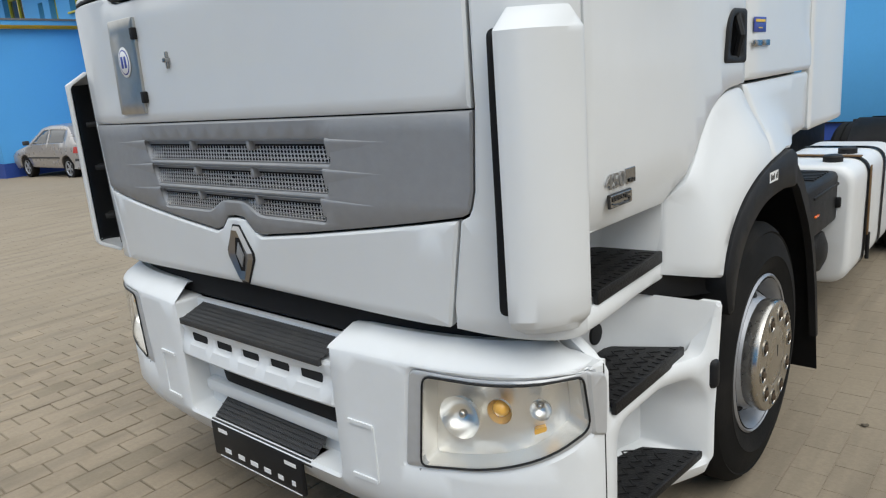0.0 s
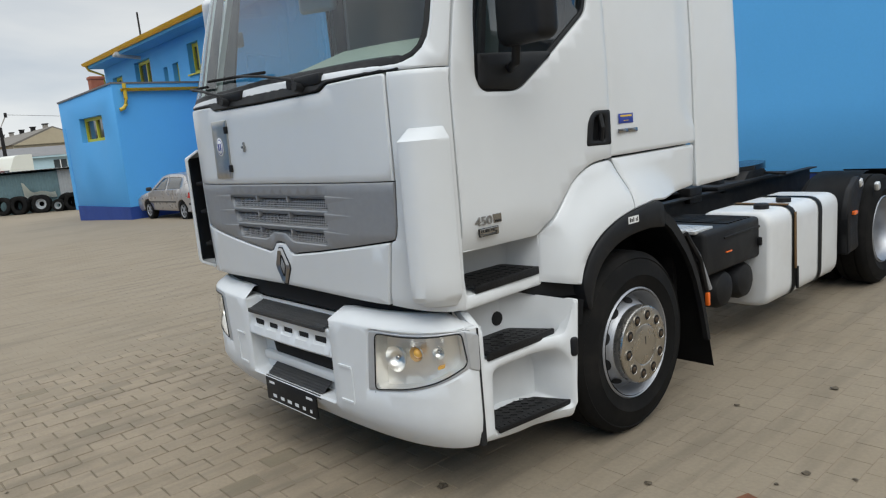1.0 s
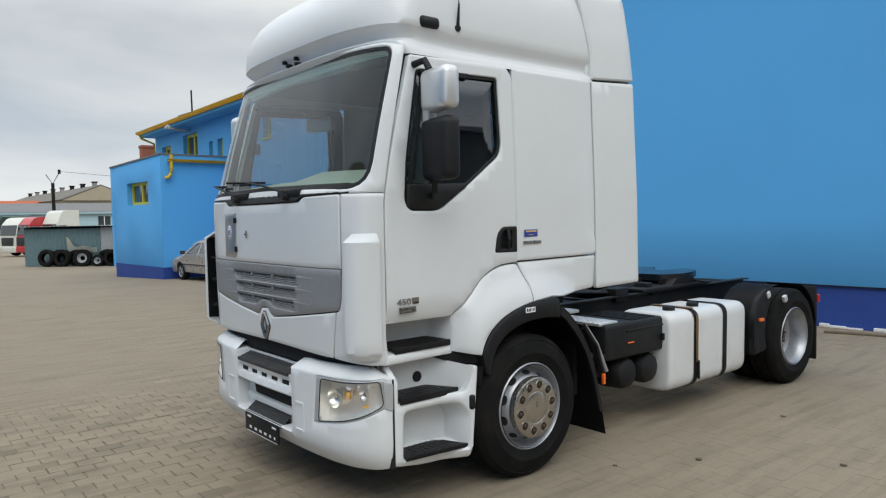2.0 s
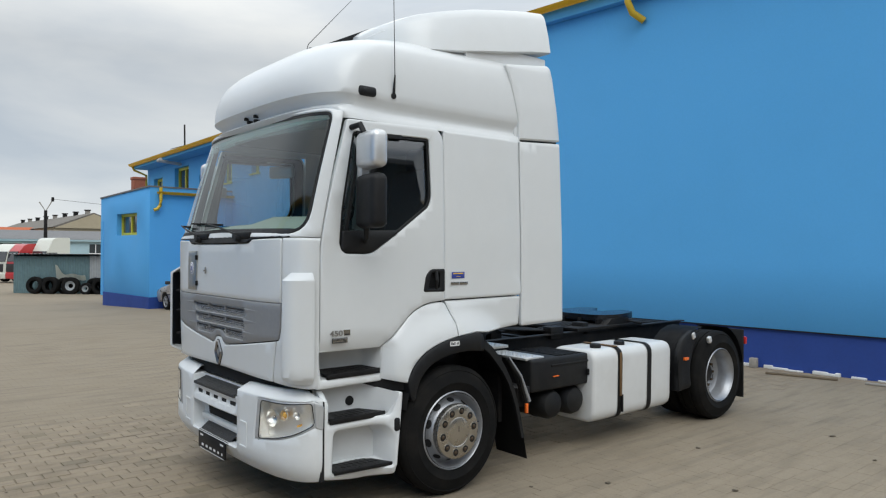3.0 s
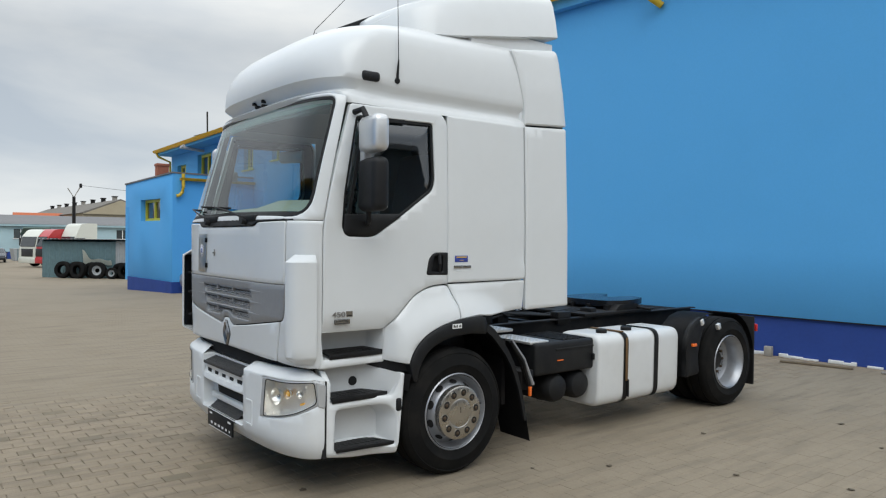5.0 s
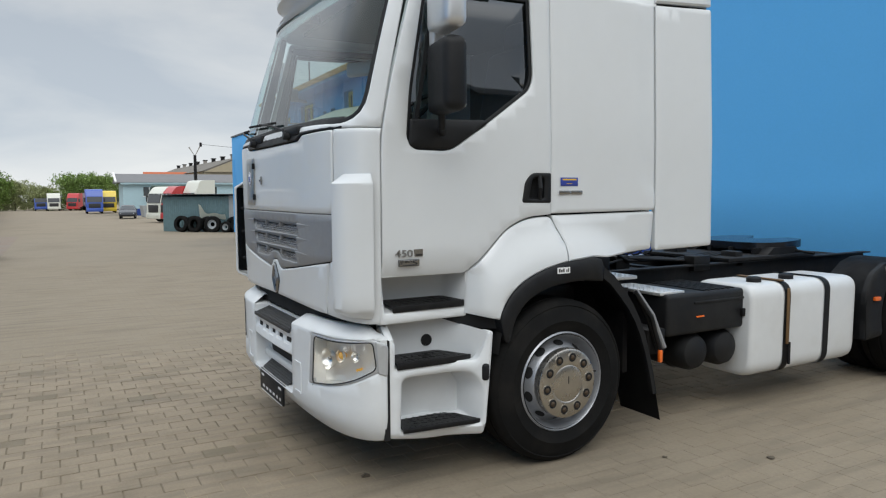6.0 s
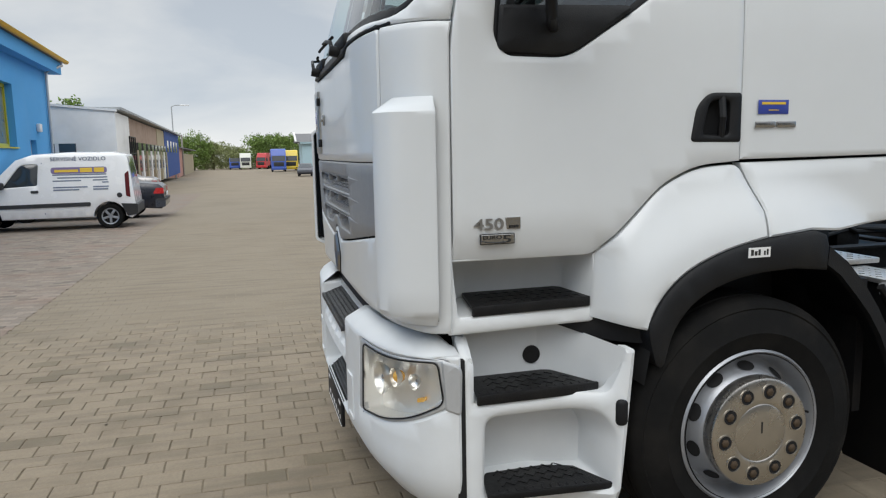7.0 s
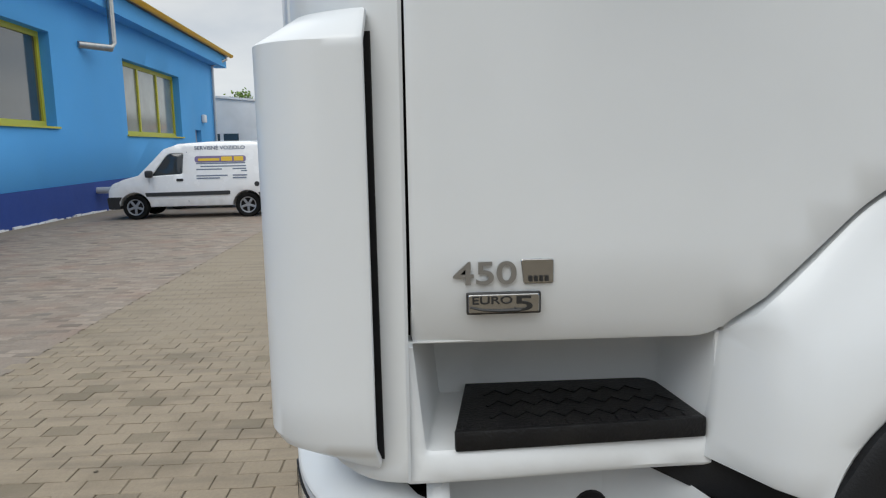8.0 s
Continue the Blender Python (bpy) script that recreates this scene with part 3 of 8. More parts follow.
# corner panels and air deflectors, left and right
for s in (1, -1):
    fl = (lambda s: lambda u, v, d=0.0: front(s * abs(u), v, d))(s)
    corner = rounded([(0.892, 0.985, 0.0), (U_END - 0.085, 0.955, 0.03), (U_END - 0.001, 0.955, 0.0), (U_END - 0.001, 1.993, 0.0), (UH + 0.004, 1.993, 0.0), (UH - 0.001, 1.545, 0), (0.9735, 1.345, 0), (0.963, 1.303, 0), (0.953, 1.283, 0), (0.936, 1.2745, 0), (0.930, 1.271, 0), (0.893, 1.05, 0)])
    part("corner_panel", panel(corner, fl, roll=0.0045, step=0.05), WHITE, truck)
    u0, u1 = u_of(1.062), U_END - 0.055

    def vane(u, v, d, s=s, fl=fl, u0=u0, u1=u1):
        """From a free front edge standing off the corner, round to the rear edge on the cab side."""
        k = max(0.0, min(1.0, (u - u0) / (u1 - u0)))
        bow = smooth((v - 0.975) / 0.07) * max(0.0, min(1.0, (1.760 - v) / 0.055))
        a, b, c, e = (1 - k) ** 3, 3 * k * (1 - k) ** 2, 3 * k * k * (1 - k), k ** 3
        x = 1.083 * a + 1.172 * b + 1.198 * c + 1.200 * e
        y = -0.012 * a - 0.002 * b + 0.085 * c + 0.178 * e
        tx, ty = 0.267 * (1 - k) ** 2 + 0.156 * k * (1 - k) + 0.006 * k * k, 0.030 * (1 - k) ** 2 + 0.522 * k * (1 - k) + 0.279 * k * k
        n = math.hypot(tx, ty)
        free = Vector((s * (x - d * ty / n), y + d * tx / n, v))
        return fl(u, v, d - 0.008).lerp(free, bow)
    sheet = sheet_of(lambda u, v: vane(u, v, 0.0), [u0 + (u1 - u0) * k / 16 for k in range(17)], [0.985, 0.998, 1.014, 1.030, 1.050, 1.12, 1.25, 1.4, 1.55, 1.69, 1.703, 1.708, 1.73, 1.757])
    bmesh.ops.recalc_face_normals(sheet, faces=sheet.faces)
    bmesh.ops.solidify(sheet, geom=sheet.faces[:], thickness=0.016)
    rim_edges = [e for e in sheet.edges if len(e.link_faces) == 2 and e.calc_face_angle(0.0) > radians(70)]
    bmesh.ops.bevel(sheet, geom=rim_edges, offset=0.005, segments=2, affect="EDGES", profile=0.5)
    deflector = part("air_deflector", sheet, WHITE, truck, "white curved corner air deflector", 30)
    part("inner_face", sheet_of(lambda u, v: vane(u, v, 0.021), [u0 + 0.004 + (u1 - u0 - 0.03) * k / 12 for k in range(13)], [1.02, 1.045, 1.2, 1.4, 1.6, 1.69, 1.71]), BLACK_PLASTIC, deflector, "black inner face")
    part("rear_gap", panel([(u1 - 0.02, 1.0), (u1 + 0.0035, 1.0), (u1 + 0.0035, 1.72), (u1 - 0.02, 1.72)], lambda u, v, d, fl=fl: fl(u, v, d - 0.002), roll=0.0005, depth=0.002, step=0.05), DARK, deflector)
    part("slot", panel(rounded([(u_of(1.008), 1.03, 0.02), (u0 + 0.09, 1.03, 0.01), (u0 + 0.09, 1.715, 0.01), (u_of(1.020), 1.715, 0.02)]), lambda u, v, d, fl=fl: fl(u, v, d - 0.003), roll=0.002, depth=0.004, step=0.05), DARK, deflector, "dark air slot")
    for z in (1.15, 1.36, 1.54):
        part("slot_vane", prism(rounded([(u0 - 0.03, z - 0.010, 0.004), (u0 + 0.06, z - 0.010, 0), (u0 + 0.06, z + 0.010, 0), (u0 - 0.03, z + 0.010, 0.004)], 2), lambda u, v, d, fl=fl: fl(u, v, d), -0.002, -0.04), BLACK_PLASTIC, deflector)

    sd = side(s)
    # door with its window opening
    door_line = rounded([(0.2415, 1.198, 0.015), (0.776, 1.196, 0.04), (1.03, 1.443, 0.06), (1.17, 1.507, 0.08), (1.358, 1.520, 0.0), (1.358, 2.80, 0.08), (1.30, 2.872, 0.06), (0.470, 2.852, 0.02), (0.306, 2.25, 0.1), (0.2425, 1.95, 0.1)])
    win = rounded([(0.388, 1.945, 0.04), (0.43, 1.885, 0.04), (0.66, 1.882, 0.06), (0.915, 2.047, 0.04), (1.205, 2.250, 0.08), (1.232, 2.33, 0.05), (1.215, 2.785, 0.03), (0.515, 2.768, 0.03), (0.41, 2.2, 0.05)])

    def bulge(y, z, d, sd=sd):
        return sd(y, z, d - 0.006 * smooth((z - 1.24) / 0.1) + 0.03 * smooth((1.27 - z) / 0.06))
    door = part("door", panel(door_line, bulge, [(win, 0.035, 1.0, False), (rounded([(1.185, 1.61, 0.02), (1.31, 1.607, 0.02), (1.315, 1.75, 0.03), (1.215, 1.747, 0.03)]), 0.05, 1.0, False)], roll=0.005, depth=0.04, step=0.07), WHITE, truck, "white cab door")
    part("inner_lining", panel(inset(door_line, 0.03), lambda y, z, d, sd=sd: sd(y, z, d + 0.048), [(inset(win, -0.008), 0.004, 1.0, False)], roll=0.002, depth=0.006, step=0.1), SEAT, door, "dark inner door lining")
    win_in = inset(win, 0.022)
    part("window_seal", panel(inset(win, 0.002), lambda y, z, d, sd=sd: sd(y, z, d + 0.006), [(win_in, 0.012, 1.0, False)], roll=0.002, depth=0.02), BLACK_PLASTIC, door)
    g = part("door_glass", panel(win_in, lambda y, z, d, sd=sd: sd(y, z, d + 0.016), roll=0.0005, depth=0.003, step=0.3), SIDE_GLASS, door, "dark tinted side window")
    g.visible_shadow = False
    base = rounded([(0.40, 1.90, 0.03), (0.66, 1.892, 0.05), (0.905, 2.05, 0.02), (0.88, 2.062, 0.01), (0.41, 2.048, 0.01)])
    part("mirror_base", panel(base, lambda y, z, d, sd=sd: sd(y, z, d - 0.018), roll=0.010, depth=0.05, step=0.05), BLACK_PLASTIC, door, "black plastic mirror base")
    if s > 0:
        part("window_divider", prism([(0.44, 2.05), (0.465, 2.05), (0.60, 2.76), (0.575, 2.76)], sd, 0.0, 0.03), BLACK_PLASTIC, door)
    part("window_top_strip", panel([(0.55, 2.742), (0.95, 2.752), (0.95, 2.795), (0.545, 2.785)], lambda y, z, d, sd=sd: sd(y, z, d - 0.004), roll=0.002, depth=0.01), BLACK_PLASTIC, door)
    hd = rounded([(1.142, 1.592, 0.02), (1.356, 1.588, 0.015), (1.356, 1.768, 0.015), (1.215, 1.768, 0.07), (1.165, 1.72, 0.05)])
    handle = part("door_handle", panel(hd, lambda y, z, d, sd=sd: sd(y, z, d - 0.012), [(rounded([(1.19, 1.615, 0.02), (1.305, 1.612, 0.02), (1.31, 1.745, 0.03), (1.22, 1.742, 0.03)]), 0.045, 0.9, True)], roll=0.005, depth=0.013, step=0.05), BLACK_PLASTIC, door, "black plastic door handle")
    part("grip", tube(bmesh.new(), [sd(1.275, 1.61, 0.0), sd(1.265, 1.68, -0.022), sd(1.275, 1.75, 0.0)], 0.014, 8), BLACK_PLASTIC, handle)

    # sleeper side, fender panels, side extenders
    part("sleeper_panel", panel(rounded([(1.367, 1.525, 0.0), (2.222, 1.533, 0.03), (2.222, 2.874, 0.0), (1.367, 2.866, 0.0)]), lambda y, z, d, sd=sd: sd(y, z, d - 0.010 * smooth((y - 1.37) / 0.1) * smooth((2.12 - y + 0.35 * smooth((1.72 - z) / 0.15)) / 0.05)), roll=0.007, step=0.06), WHITE, truck, "white sleeper side panel")
    fd = fender(s)
    arch = curved([(0.940, 0.925), (0.962, 0.99), (1.003, 1.052), (1.063, 1.107), (1.14, 1.153), (1.25, 1.195), (1.36, 1.222)], 3)
    part("front_fender", panel(rounded([(0.775, 0.962, 0.0)] + [(y, z, 0) for y, z in arch] + [(1.432, 1.235, 0), (1.434, 1.33, 0), (1.36, 1.508, 0.04), (1.18, 1.497, 0.08), (1.035, 1.432, 0.06), (0.790, 1.196, 0.02)]), fd, roll=0.007, depth=0.05, step=0.045), WHITE, truck, "white front wheel arch panel")
    part("sleeper_skirt", panel(rounded([(1.442, 1.236, 0), (1.64, 1.254, 0), (1.78, 1.243, 0.03), (2.20, 1.275, 0.02), (2.222, 1.523, 0.02), (1.368, 1.512, 0.0), (1.442, 1.33, 0.04)]), fd, roll=0.007, depth=0.05, step=0.05), WHITE, truck, "white skirt panel below the sleeper")
    ext = part("side_extender", panel(rounded([(2.232, 1.262, 0.02), (2.752, 1.278, 0.02), (2.735, 2.893, 0.02), (2.232, 2.868, 0.0)]), lambda y, z, d, sd=sd: sd(y, z, d - 0.008 - 0.02 * smooth((y - 2.3) / 0.4)), roll=0.008, depth=0.04), WHITE, truck, "white side air extender")
    part("extender_gap", prism([(2.24, 2.868), (2.735, 2.895), (2.735, 2.915), (2.24, 2.886)], sd, 0.02, 0.05), BLACK_PLASTIC, ext)
    part("upper_extender", panel(rounded([(2.228, 2.886, 0.0), (2.735, 2.912, 0.02), (2.665, 3.61, 0.06), (2.10, 3.535, 0.03), (2.16, 3.35, 0.05), (2.228, 3.05, 0.1)]), lambda y, z, d, s=s: Vector((s * (ramp(z, [(2.88, 1.142), (3.2, 1.130), (3.5, 1.100), (3.62, 1.075)]) + 0.02 * smooth((y - 2.25) / 0.4) - d), y, z)), roll=0.010, depth=0.05, step=0.06), WHITE, truck, "white upper air extender")

    # black arch trim, liner, mud flap
    trim = curved([(0.965, 0.80), (0.935, 0.925), (0.962, 0.99), (1.003, 1.052), (1.063, 1.107), (1.14, 1.153), (1.25, 1.195), (1.36, 1.222), (1.5, 1.24), (1.64, 1.252)], 3) + [(1.685, 1.235), (1.70, 1.19), (1.695, 1.10)]
    trim += curved([(1.55, 1.115), (1.40, 1.108), (1.28, 1.088), (1.18, 1.052), (1.10, 1.0), (1.04, 0.925), (1.012, 0.85), (1.0, 0.80)], 3) + [(0.985, 0.785)]
    part("arch_trim", panel(trim, lambda y, z, d, s=s: Vector((s * (1.268 - d), y, z)), roll=0.010, depth=0.10, step=0.05), BLACK_PLASTIC, truck, "black plastic wheel arch trim")
    path = [(0.93, 0.72), (0.955, 0.86), (1.03, 0.97), (1.13, 1.06), (1.28, 1.12), (1.45, 1.14), (1.62, 1.14), (1.72, 1.12)]
    part("arch_liner", sheet_of(lambda k, x, path=path, s=s: Vector((s * x, *path[int(k)])), range(len(path)), [0.55, 0.9, 1.24]), DARK, truck)
    path = [(1.69, 1.19), (1.79, 1.13), (1.88, 1.035), (1.95, 0.94), (2.01, 0.84), (2.06, 0.73), (2.10, 0.61), (2.14, 0.46), (2.175, 0.30), (2.215, 0.13)]
    guard = sheet_of(lambda k, x, path=path, s=s: Vector((s * x, *path[int(k)])), range(len(path)), [0.88, 1.05, 1.23, 1.255])
    bmesh.ops.solidify(guard, geom=guard.faces[:], thickness=0.022)
    part("mud_guard", guard, BLACK_PLASTIC, truck, "black plastic mud guard with flap")
    part("guard_edge", prism([(1.70, 1.19), (1.79, 1.125), (1.88, 1.03), (1.95, 0.935), (2.01, 0.835), (2.06, 0.725), (2.10, 0.605), (2.14, 0.455), (2.17, 0.32), (2.14, 0.32), (2.105, 0.46), (2.065, 0.60), (2.02, 0.72), (1.97, 0.82), (1.91, 0.91), (1.84, 0.99), (1.76, 1.075), (1.695, 1.12)], lambda y, z, d, s=s: Vector((s * (1.262 - d), y, z)), 0, 0.03), BLACK_PLASTIC, truck)
    part("sill_panel", one_box(min(s * 0.95, s * 1.128), max(s * 0.95, s * 1.112), 0.24, 0.84, 1.206, 1.25), WHITE_PLASTIC, truck)
    part("dark_infill", prism([(0.60, 0.955), (0.70, 0.915), (0.79, 0.882), (0.87, 0.870), (0.93, 0.869), (0.985, 0.869), (0.985, 0.975), (0.93, 0.975), (0.87, 0.975), (0.79, 0.975), (0.70, 0.975), (0.60, 0.975)], lambda y, z, d, s=s: Vector((s * (ramp(y, [(0.60, 1.03), (0.70, 1.06), (0.79, 1.11), (0.87, 1.16), (0.93, 1.202), (0.985, 1.215)]) - d), y, z)), 0.0, 0.2), BLACK_PLASTIC, truck)
    part("gap_strip", one_box(min(s * 0.8, s * 1.085), max(s * 0.8, s * 1.085), 0.22, 0.80, 0.935, 0.965, 0.005), DARK, truck)

    # entrance steps: upper recess below the door, two lower steps in a moulded box
    def chequer(name, y0, y1, x0, x1, z, nose, holder, flare=0.0, s=s, cut=0.11):
        bm = bmesh.new()
        lean = math.degrees(math.atan2(flare, y1 - y0))
        pts = [(y0, x1), (y1, x1 + flare), (y1 - cut, x0), (y0 + 0.04, x0)]
        a = [bm.verts.new((s * x, y, z + 0.010)) for y, x in pts]
        b = [bm.verts.new((s * x, y, z - 0.005)) for y, x in pts]
        bm.faces.new(a)
        for k in range(4):
            bm.faces.new((a[k], a[(k + 1) % 4], b[(k + 1) % 4], b[k]))
        box(bm, -0.008, 0.008, 0.0, math.hypot(y1 - y0, flare), z - nose, z + 0.012, 0.004, m=pose(s * (x1 - 0.004), y0, 0, 0, 0, -s * lean))
        for k in range(9):
            for q in (-1, 1):
                yc = y0 + 0.05 + (y1 - y0 - 0.1) * k / 8
                for xc in (0.25, 0.5, 0.75):
                    xx = x0 + (x1 - x0 - 0.012) * xc
                    if yc > y1 - cut - 0.035 + cut * xc or yc < y0 + 0.085 - 0.04 * xc:
                        continue
                    box(bm, -0.020, 0.020, -0.003, 0.003, 0.0, 0.0022, 0.0, m=pose(s * xx, yc + q * 0.012, z + 0.010, 0, 0, q * 40))
        for k in range(14):
            yk = y0 + 0.02 + (y1 - y0 - 0.05) * k / 13
            box(bm, -0.013, 0.013, -0.005, 0.005, z + 0.008, z + 0.0125, m=pose(s * (x1 - 0.018 + flare * (yk - y0) / (y1 - y0)), yk, 0))
        return part(name, bm, TREAD, holder, "black ribbed rubber step tread")

    up = part("upper_step", panel(rounded([(0.226, 0.943, 0.008), (0.796, 0.941, 0.008), (0.796, 1.204, 0.01), (0.226, 1.204, 0.01)]), lambda y, z, d, s=s: Vector((s * (1.140 - 0.030 * smooth((y - 0.24) / 0.5) - d), y, z)), [(rounded([(0.262, 1.003, 0.01), (0.780, 1.003, 0.01), (0.786, 1.201, 0.003), (0.242, 1.201, 0.003)]), 0.262, 0.86, True)], roll=0.007, depth=0.05, step=0.06), WHITE_PLASTIC, truck, "white moulded upper entrance step")
    scoop = [(0.24, 0.872), (0.45, 0.872), (0.62, 0.872), (0.70, 0.876), (0.737, 0.890), (0.757, 0.920), (0.768, 0.98), (0.777, 1.05), (0.786, 1.106)]
    part("recess_lining", sheet_of(lambda k, z, scoop=scoop, s=s: Vector((s * scoop[int(k)][1], scoop[int(k)][0], z)), range(len(scoop)), [1.000, 1.10, 1.204]), WHITE_PLASTIC, up)
    chequer("tread", 0.313, 0.774, 0.885, 1.138, 1.028, 0.026, up, -0.024, cut=0.025)
    steps = part("lower_steps", panel(rounded([(0.262, 0.318, 0.04), (0.53, 0.270, 0.2), (0.828, 0.274, 0.02), (0.874, 0.872, 0.025), (0.838, 0.874, 0.003), (0.828, 0.80, 0.03), (0.79, 0.708, 0.03), (0.304, 0.700, 0.01), (0.304, 0.925, 0.008), (0.262, 0.925, 0.01)]),
                                      lambda y, z, d, s=s: Vector((s * (1.180 + 0.100 * smooth((y - 0.60) / 0.30) - 0.03 * smooth((0.36 - z) / 0.12) - 0.085 * smooth((z - 0.845) / 0.07) * smooth((0.40 - y) / 0.08) - d), y, z)),
                                      [(rounded([(0.335, 0.341, 0.03), (0.812, 0.341, 0.02), (0.815, 0.56, 0.06), (0.755, 0.645, 0.06), (0.345, 0.645, 0.05)]), 0.20, 0.80, True)],
                                      roll=0.012, depth=0.06, step=0.045), WHITE_PLASTIC, truck, "white moulded step box, scuffed")
    part("recess_back", one_box(min(s * 0.955, s * 0.968), max(s * 0.955, s * 0.968), 0.29, 0.83, 0.69, 0.935), WHITE_PLASTIC, steps)
    part("recess_end", one_box(min(s * 0.96, s * 1.165), max(s * 0.96, s * 1.165), 0.288, 0.300, 0.69, 0.862), WHITE_PLASTIC, steps)
    wing = [(0.52, 0.960), (0.62, 0.966), (0.68, 0.990), (0.72, 1.030), (0.752, 1.080), (0.782, 1.140), (0.810, 1.205), (0.838, 1.262)]
    part("recess_wing", sheet_of(lambda k, z, wing=wing, s=s: Vector((s * wing[int(k)][1], wing[int(k)][0], 0.69 + z * (ramp(wing[int(k)][0], [(0.52, 0.945), (0.66, 0.938), (0.75, 0.900), (0.84, 0.873)]) - 0.69))), range(len(wing)), [0.0, 0.33, 0.66, 1.0]), WHITE_PLASTIC, steps)
    part("recess_floor", one_box(min(s * 0.96, s * 1.16), max(s * 0.96, s * 1.16), 0.29, 0.78, 0.688, 0.700), WHITE_PLASTIC, steps)
    chequer("tread", 0.312, 0.776, 0.975, 1.184, 0.722, 0.026, steps)
    chequer("tread", 0.345, 0.812, 0.985, 1.188, 0.354, 0.014, steps, 0.044)
    part("rubber_button", lathe([(0.036, 0.0), (0.034, 0.01), (0.0, 0.012)], 20, "x", (s * 0.966, 0.602, 0.795)), BLACK_PLASTIC, steps)
    part("slot_mark", one_box(min(s * 0.97, s * 0.982), max(s * 0.97, s * 0.982), 0.56, 0.572, 0.49, 0.545, 0.003), SILVER_PLASTIC, steps)
    part("side_marker", one_box(min(s * 1.235, s * 1.278), max(s * 1.235, s * 1.278), 0.806, 0.851, 0.590, 0.690, 0.018, 3), BLACK_PLASTIC, steps, "grey side marker")
    part("door_sill_filler", one_box(min(s * 1.0, s * 1.12), max(s * 1.0, s * 1.12), 0.24, 0.286, 0.30, 0.86), DARK, truck)

MIRROR_SHELL = material("satin_silver_shell", (0.68, 0.69, 0.70), 0.32, metal=0.6, grain=0.05)

# high roof, stacked from rounded outlines
ROOF_PLAN = [  # height, half width, foremost y, depth of the rounded front
    (2.860, 1.128, 0.345, 0.16), (2.903, 1.120, 0.280, 0.20), (2.913, 1.104, 0.260, 0.21), (2.921, 1.092, 0.270, 0.22), (2.948, 1.078, 0.322, 0.24), (2.985, 1.090, 0.302, 0.27), (3.018, 1.108, 0.248, 0.29), (3.040, 1.115, 0.232, 0.31), (3.09, 1.116, 0.228, 0.33),
    (3.18, 1.113, 0.232, 0.35), (3.27, 1.106, 0.260, 0.37), (3.36, 1.095, 0.315, 0.38), (3.43, 1.078, 0.390, 0.40), (3.47, 1.055, 0.450, 0.41), (3.50, 1.018, 0.500, 0.42),
    (3.555, 0.925, 0.640, 0.44), (3.60, 0.80, 0.81, 0.45), (3.635, 0.62, 1.02, 0.45), (3.665, 0.42, 1.32, 0.4), (3.67, 0.12, 1.7, 0.2)]
bm = bmesh.new()
rows = []
for z, w, y0, dep in ROOF_PLAN:
    half = [(w * math.sin(t) ** 0.55, y0 + dep * (1 - math.cos(t))) for t in [math.pi / 2 * (k / 14) ** 1.3 for k in range(15)]]
    half += [(w, y0 + dep + (2.245 - y0 - dep) * k / 6) for k in range(1, 7)]
    rows.append([bm.verts.new((x, y, z + 0.085 * smooth((y - 0.8) / 1.5) * smooth((z - 3.3) / 0.3) + 0.026 * smooth((0.80 - y) / 0.35) * smooth((z - 2.903) / 0.01) * smooth((3.06 - z) / 0.05))) for x, y in [(-x, y) for x, y in reversed(half[1:])] + half])
for a, b in zip(rows, rows[1:]):
    for k in range(len(a) - 1):
        bm.faces.new((a[k], a[k + 1], b[k + 1], b[k]))
bm.faces.new(rows[-1])
roof = part("high_roof", bm, WHITE, truck, "white high-roof shell", 50)
part("roof_rear", one_box(-1.08, 1.08, 2.2, 2.26, 2.8, 3.5, 0.03), WHITE, roof)

# roof air deflector on top
AIR = [(1.02, 3.715, 0.50, 3.55), (1.10, 3.772, 0.74, 3.54), (1.22, 3.828, 0.90, 3.535), (1.38, 3.885, 0.99, 3.54), (1.60, 3.945, 1.03, 3.56), (1.85, 4.005, 1.055, 3.60), (2.15, 4.065, 1.065, 3.645), (2.45, 4.118, 1.07, 3.70), (2.70, 4.150, 1.07, 3.735)]
bm = bmesh.new()
rows = []
for y, zt, w, zb in AIR:
    h = zt - zb
    half = [(0.0, zt + 0.014), (w * 0.5, zt + 0.010), (w * 0.80, zt), (w * 0.885, zt - 0.014), (w * 0.92, zt - 0.05), (w * 0.94, zt - 0.25 * h), (w * 0.975, zt - 0.6 * h), (w, zb + 0.010), (w * 0.985, zb)]
    rows.append([bm.verts.new((x, y, z)) for x, z in [(-x, z) for x, z in reversed(half[1:])] + half])
for a, b in zip(rows, rows[1:]):
    for k in range(len(a) - 1):
        bm.faces.new((a[k], a[k + 1], b[k + 1], b[k]))
bm.faces.new(rows[0])
bm.faces.new(rows[-1])
for a, b in zip(rows, rows[1:]):
    bm.faces.new((a[0], b[0], b[-1], a[-1]))
bmesh.ops.recalc_face_normals(bm, faces=bm.faces[:])
air = part("roof_air_deflector", bm, WHITE, truck, "white adjustable roof air deflector", 32)
part("deflector_base", one_box(-1.02, 1.02, 1.7, 2.69, 3.5, 3.69, 0.015), WHITE_PLASTIC, air)
part("roof_hatch", prism([(0.80, 3.58), (0.80, 3.638), (1.16, 3.818), (1.30, 3.83), (1.30, 3.58)], lambda y, z, d: Vector((0.34 - d, y, z)), 0, 0.72), BLACK_PLASTIC, roof, "dark roof hatch, tilted open")
for y, z in ((0.645, 3.552), (0.79, 3.606)):
    part("roof_stub", lathe([(0.02, 0), (0.018, 0.02), (0, 0.025)], 12, "z", (0.29, y, z)), BLACK_PLASTIC, roof)

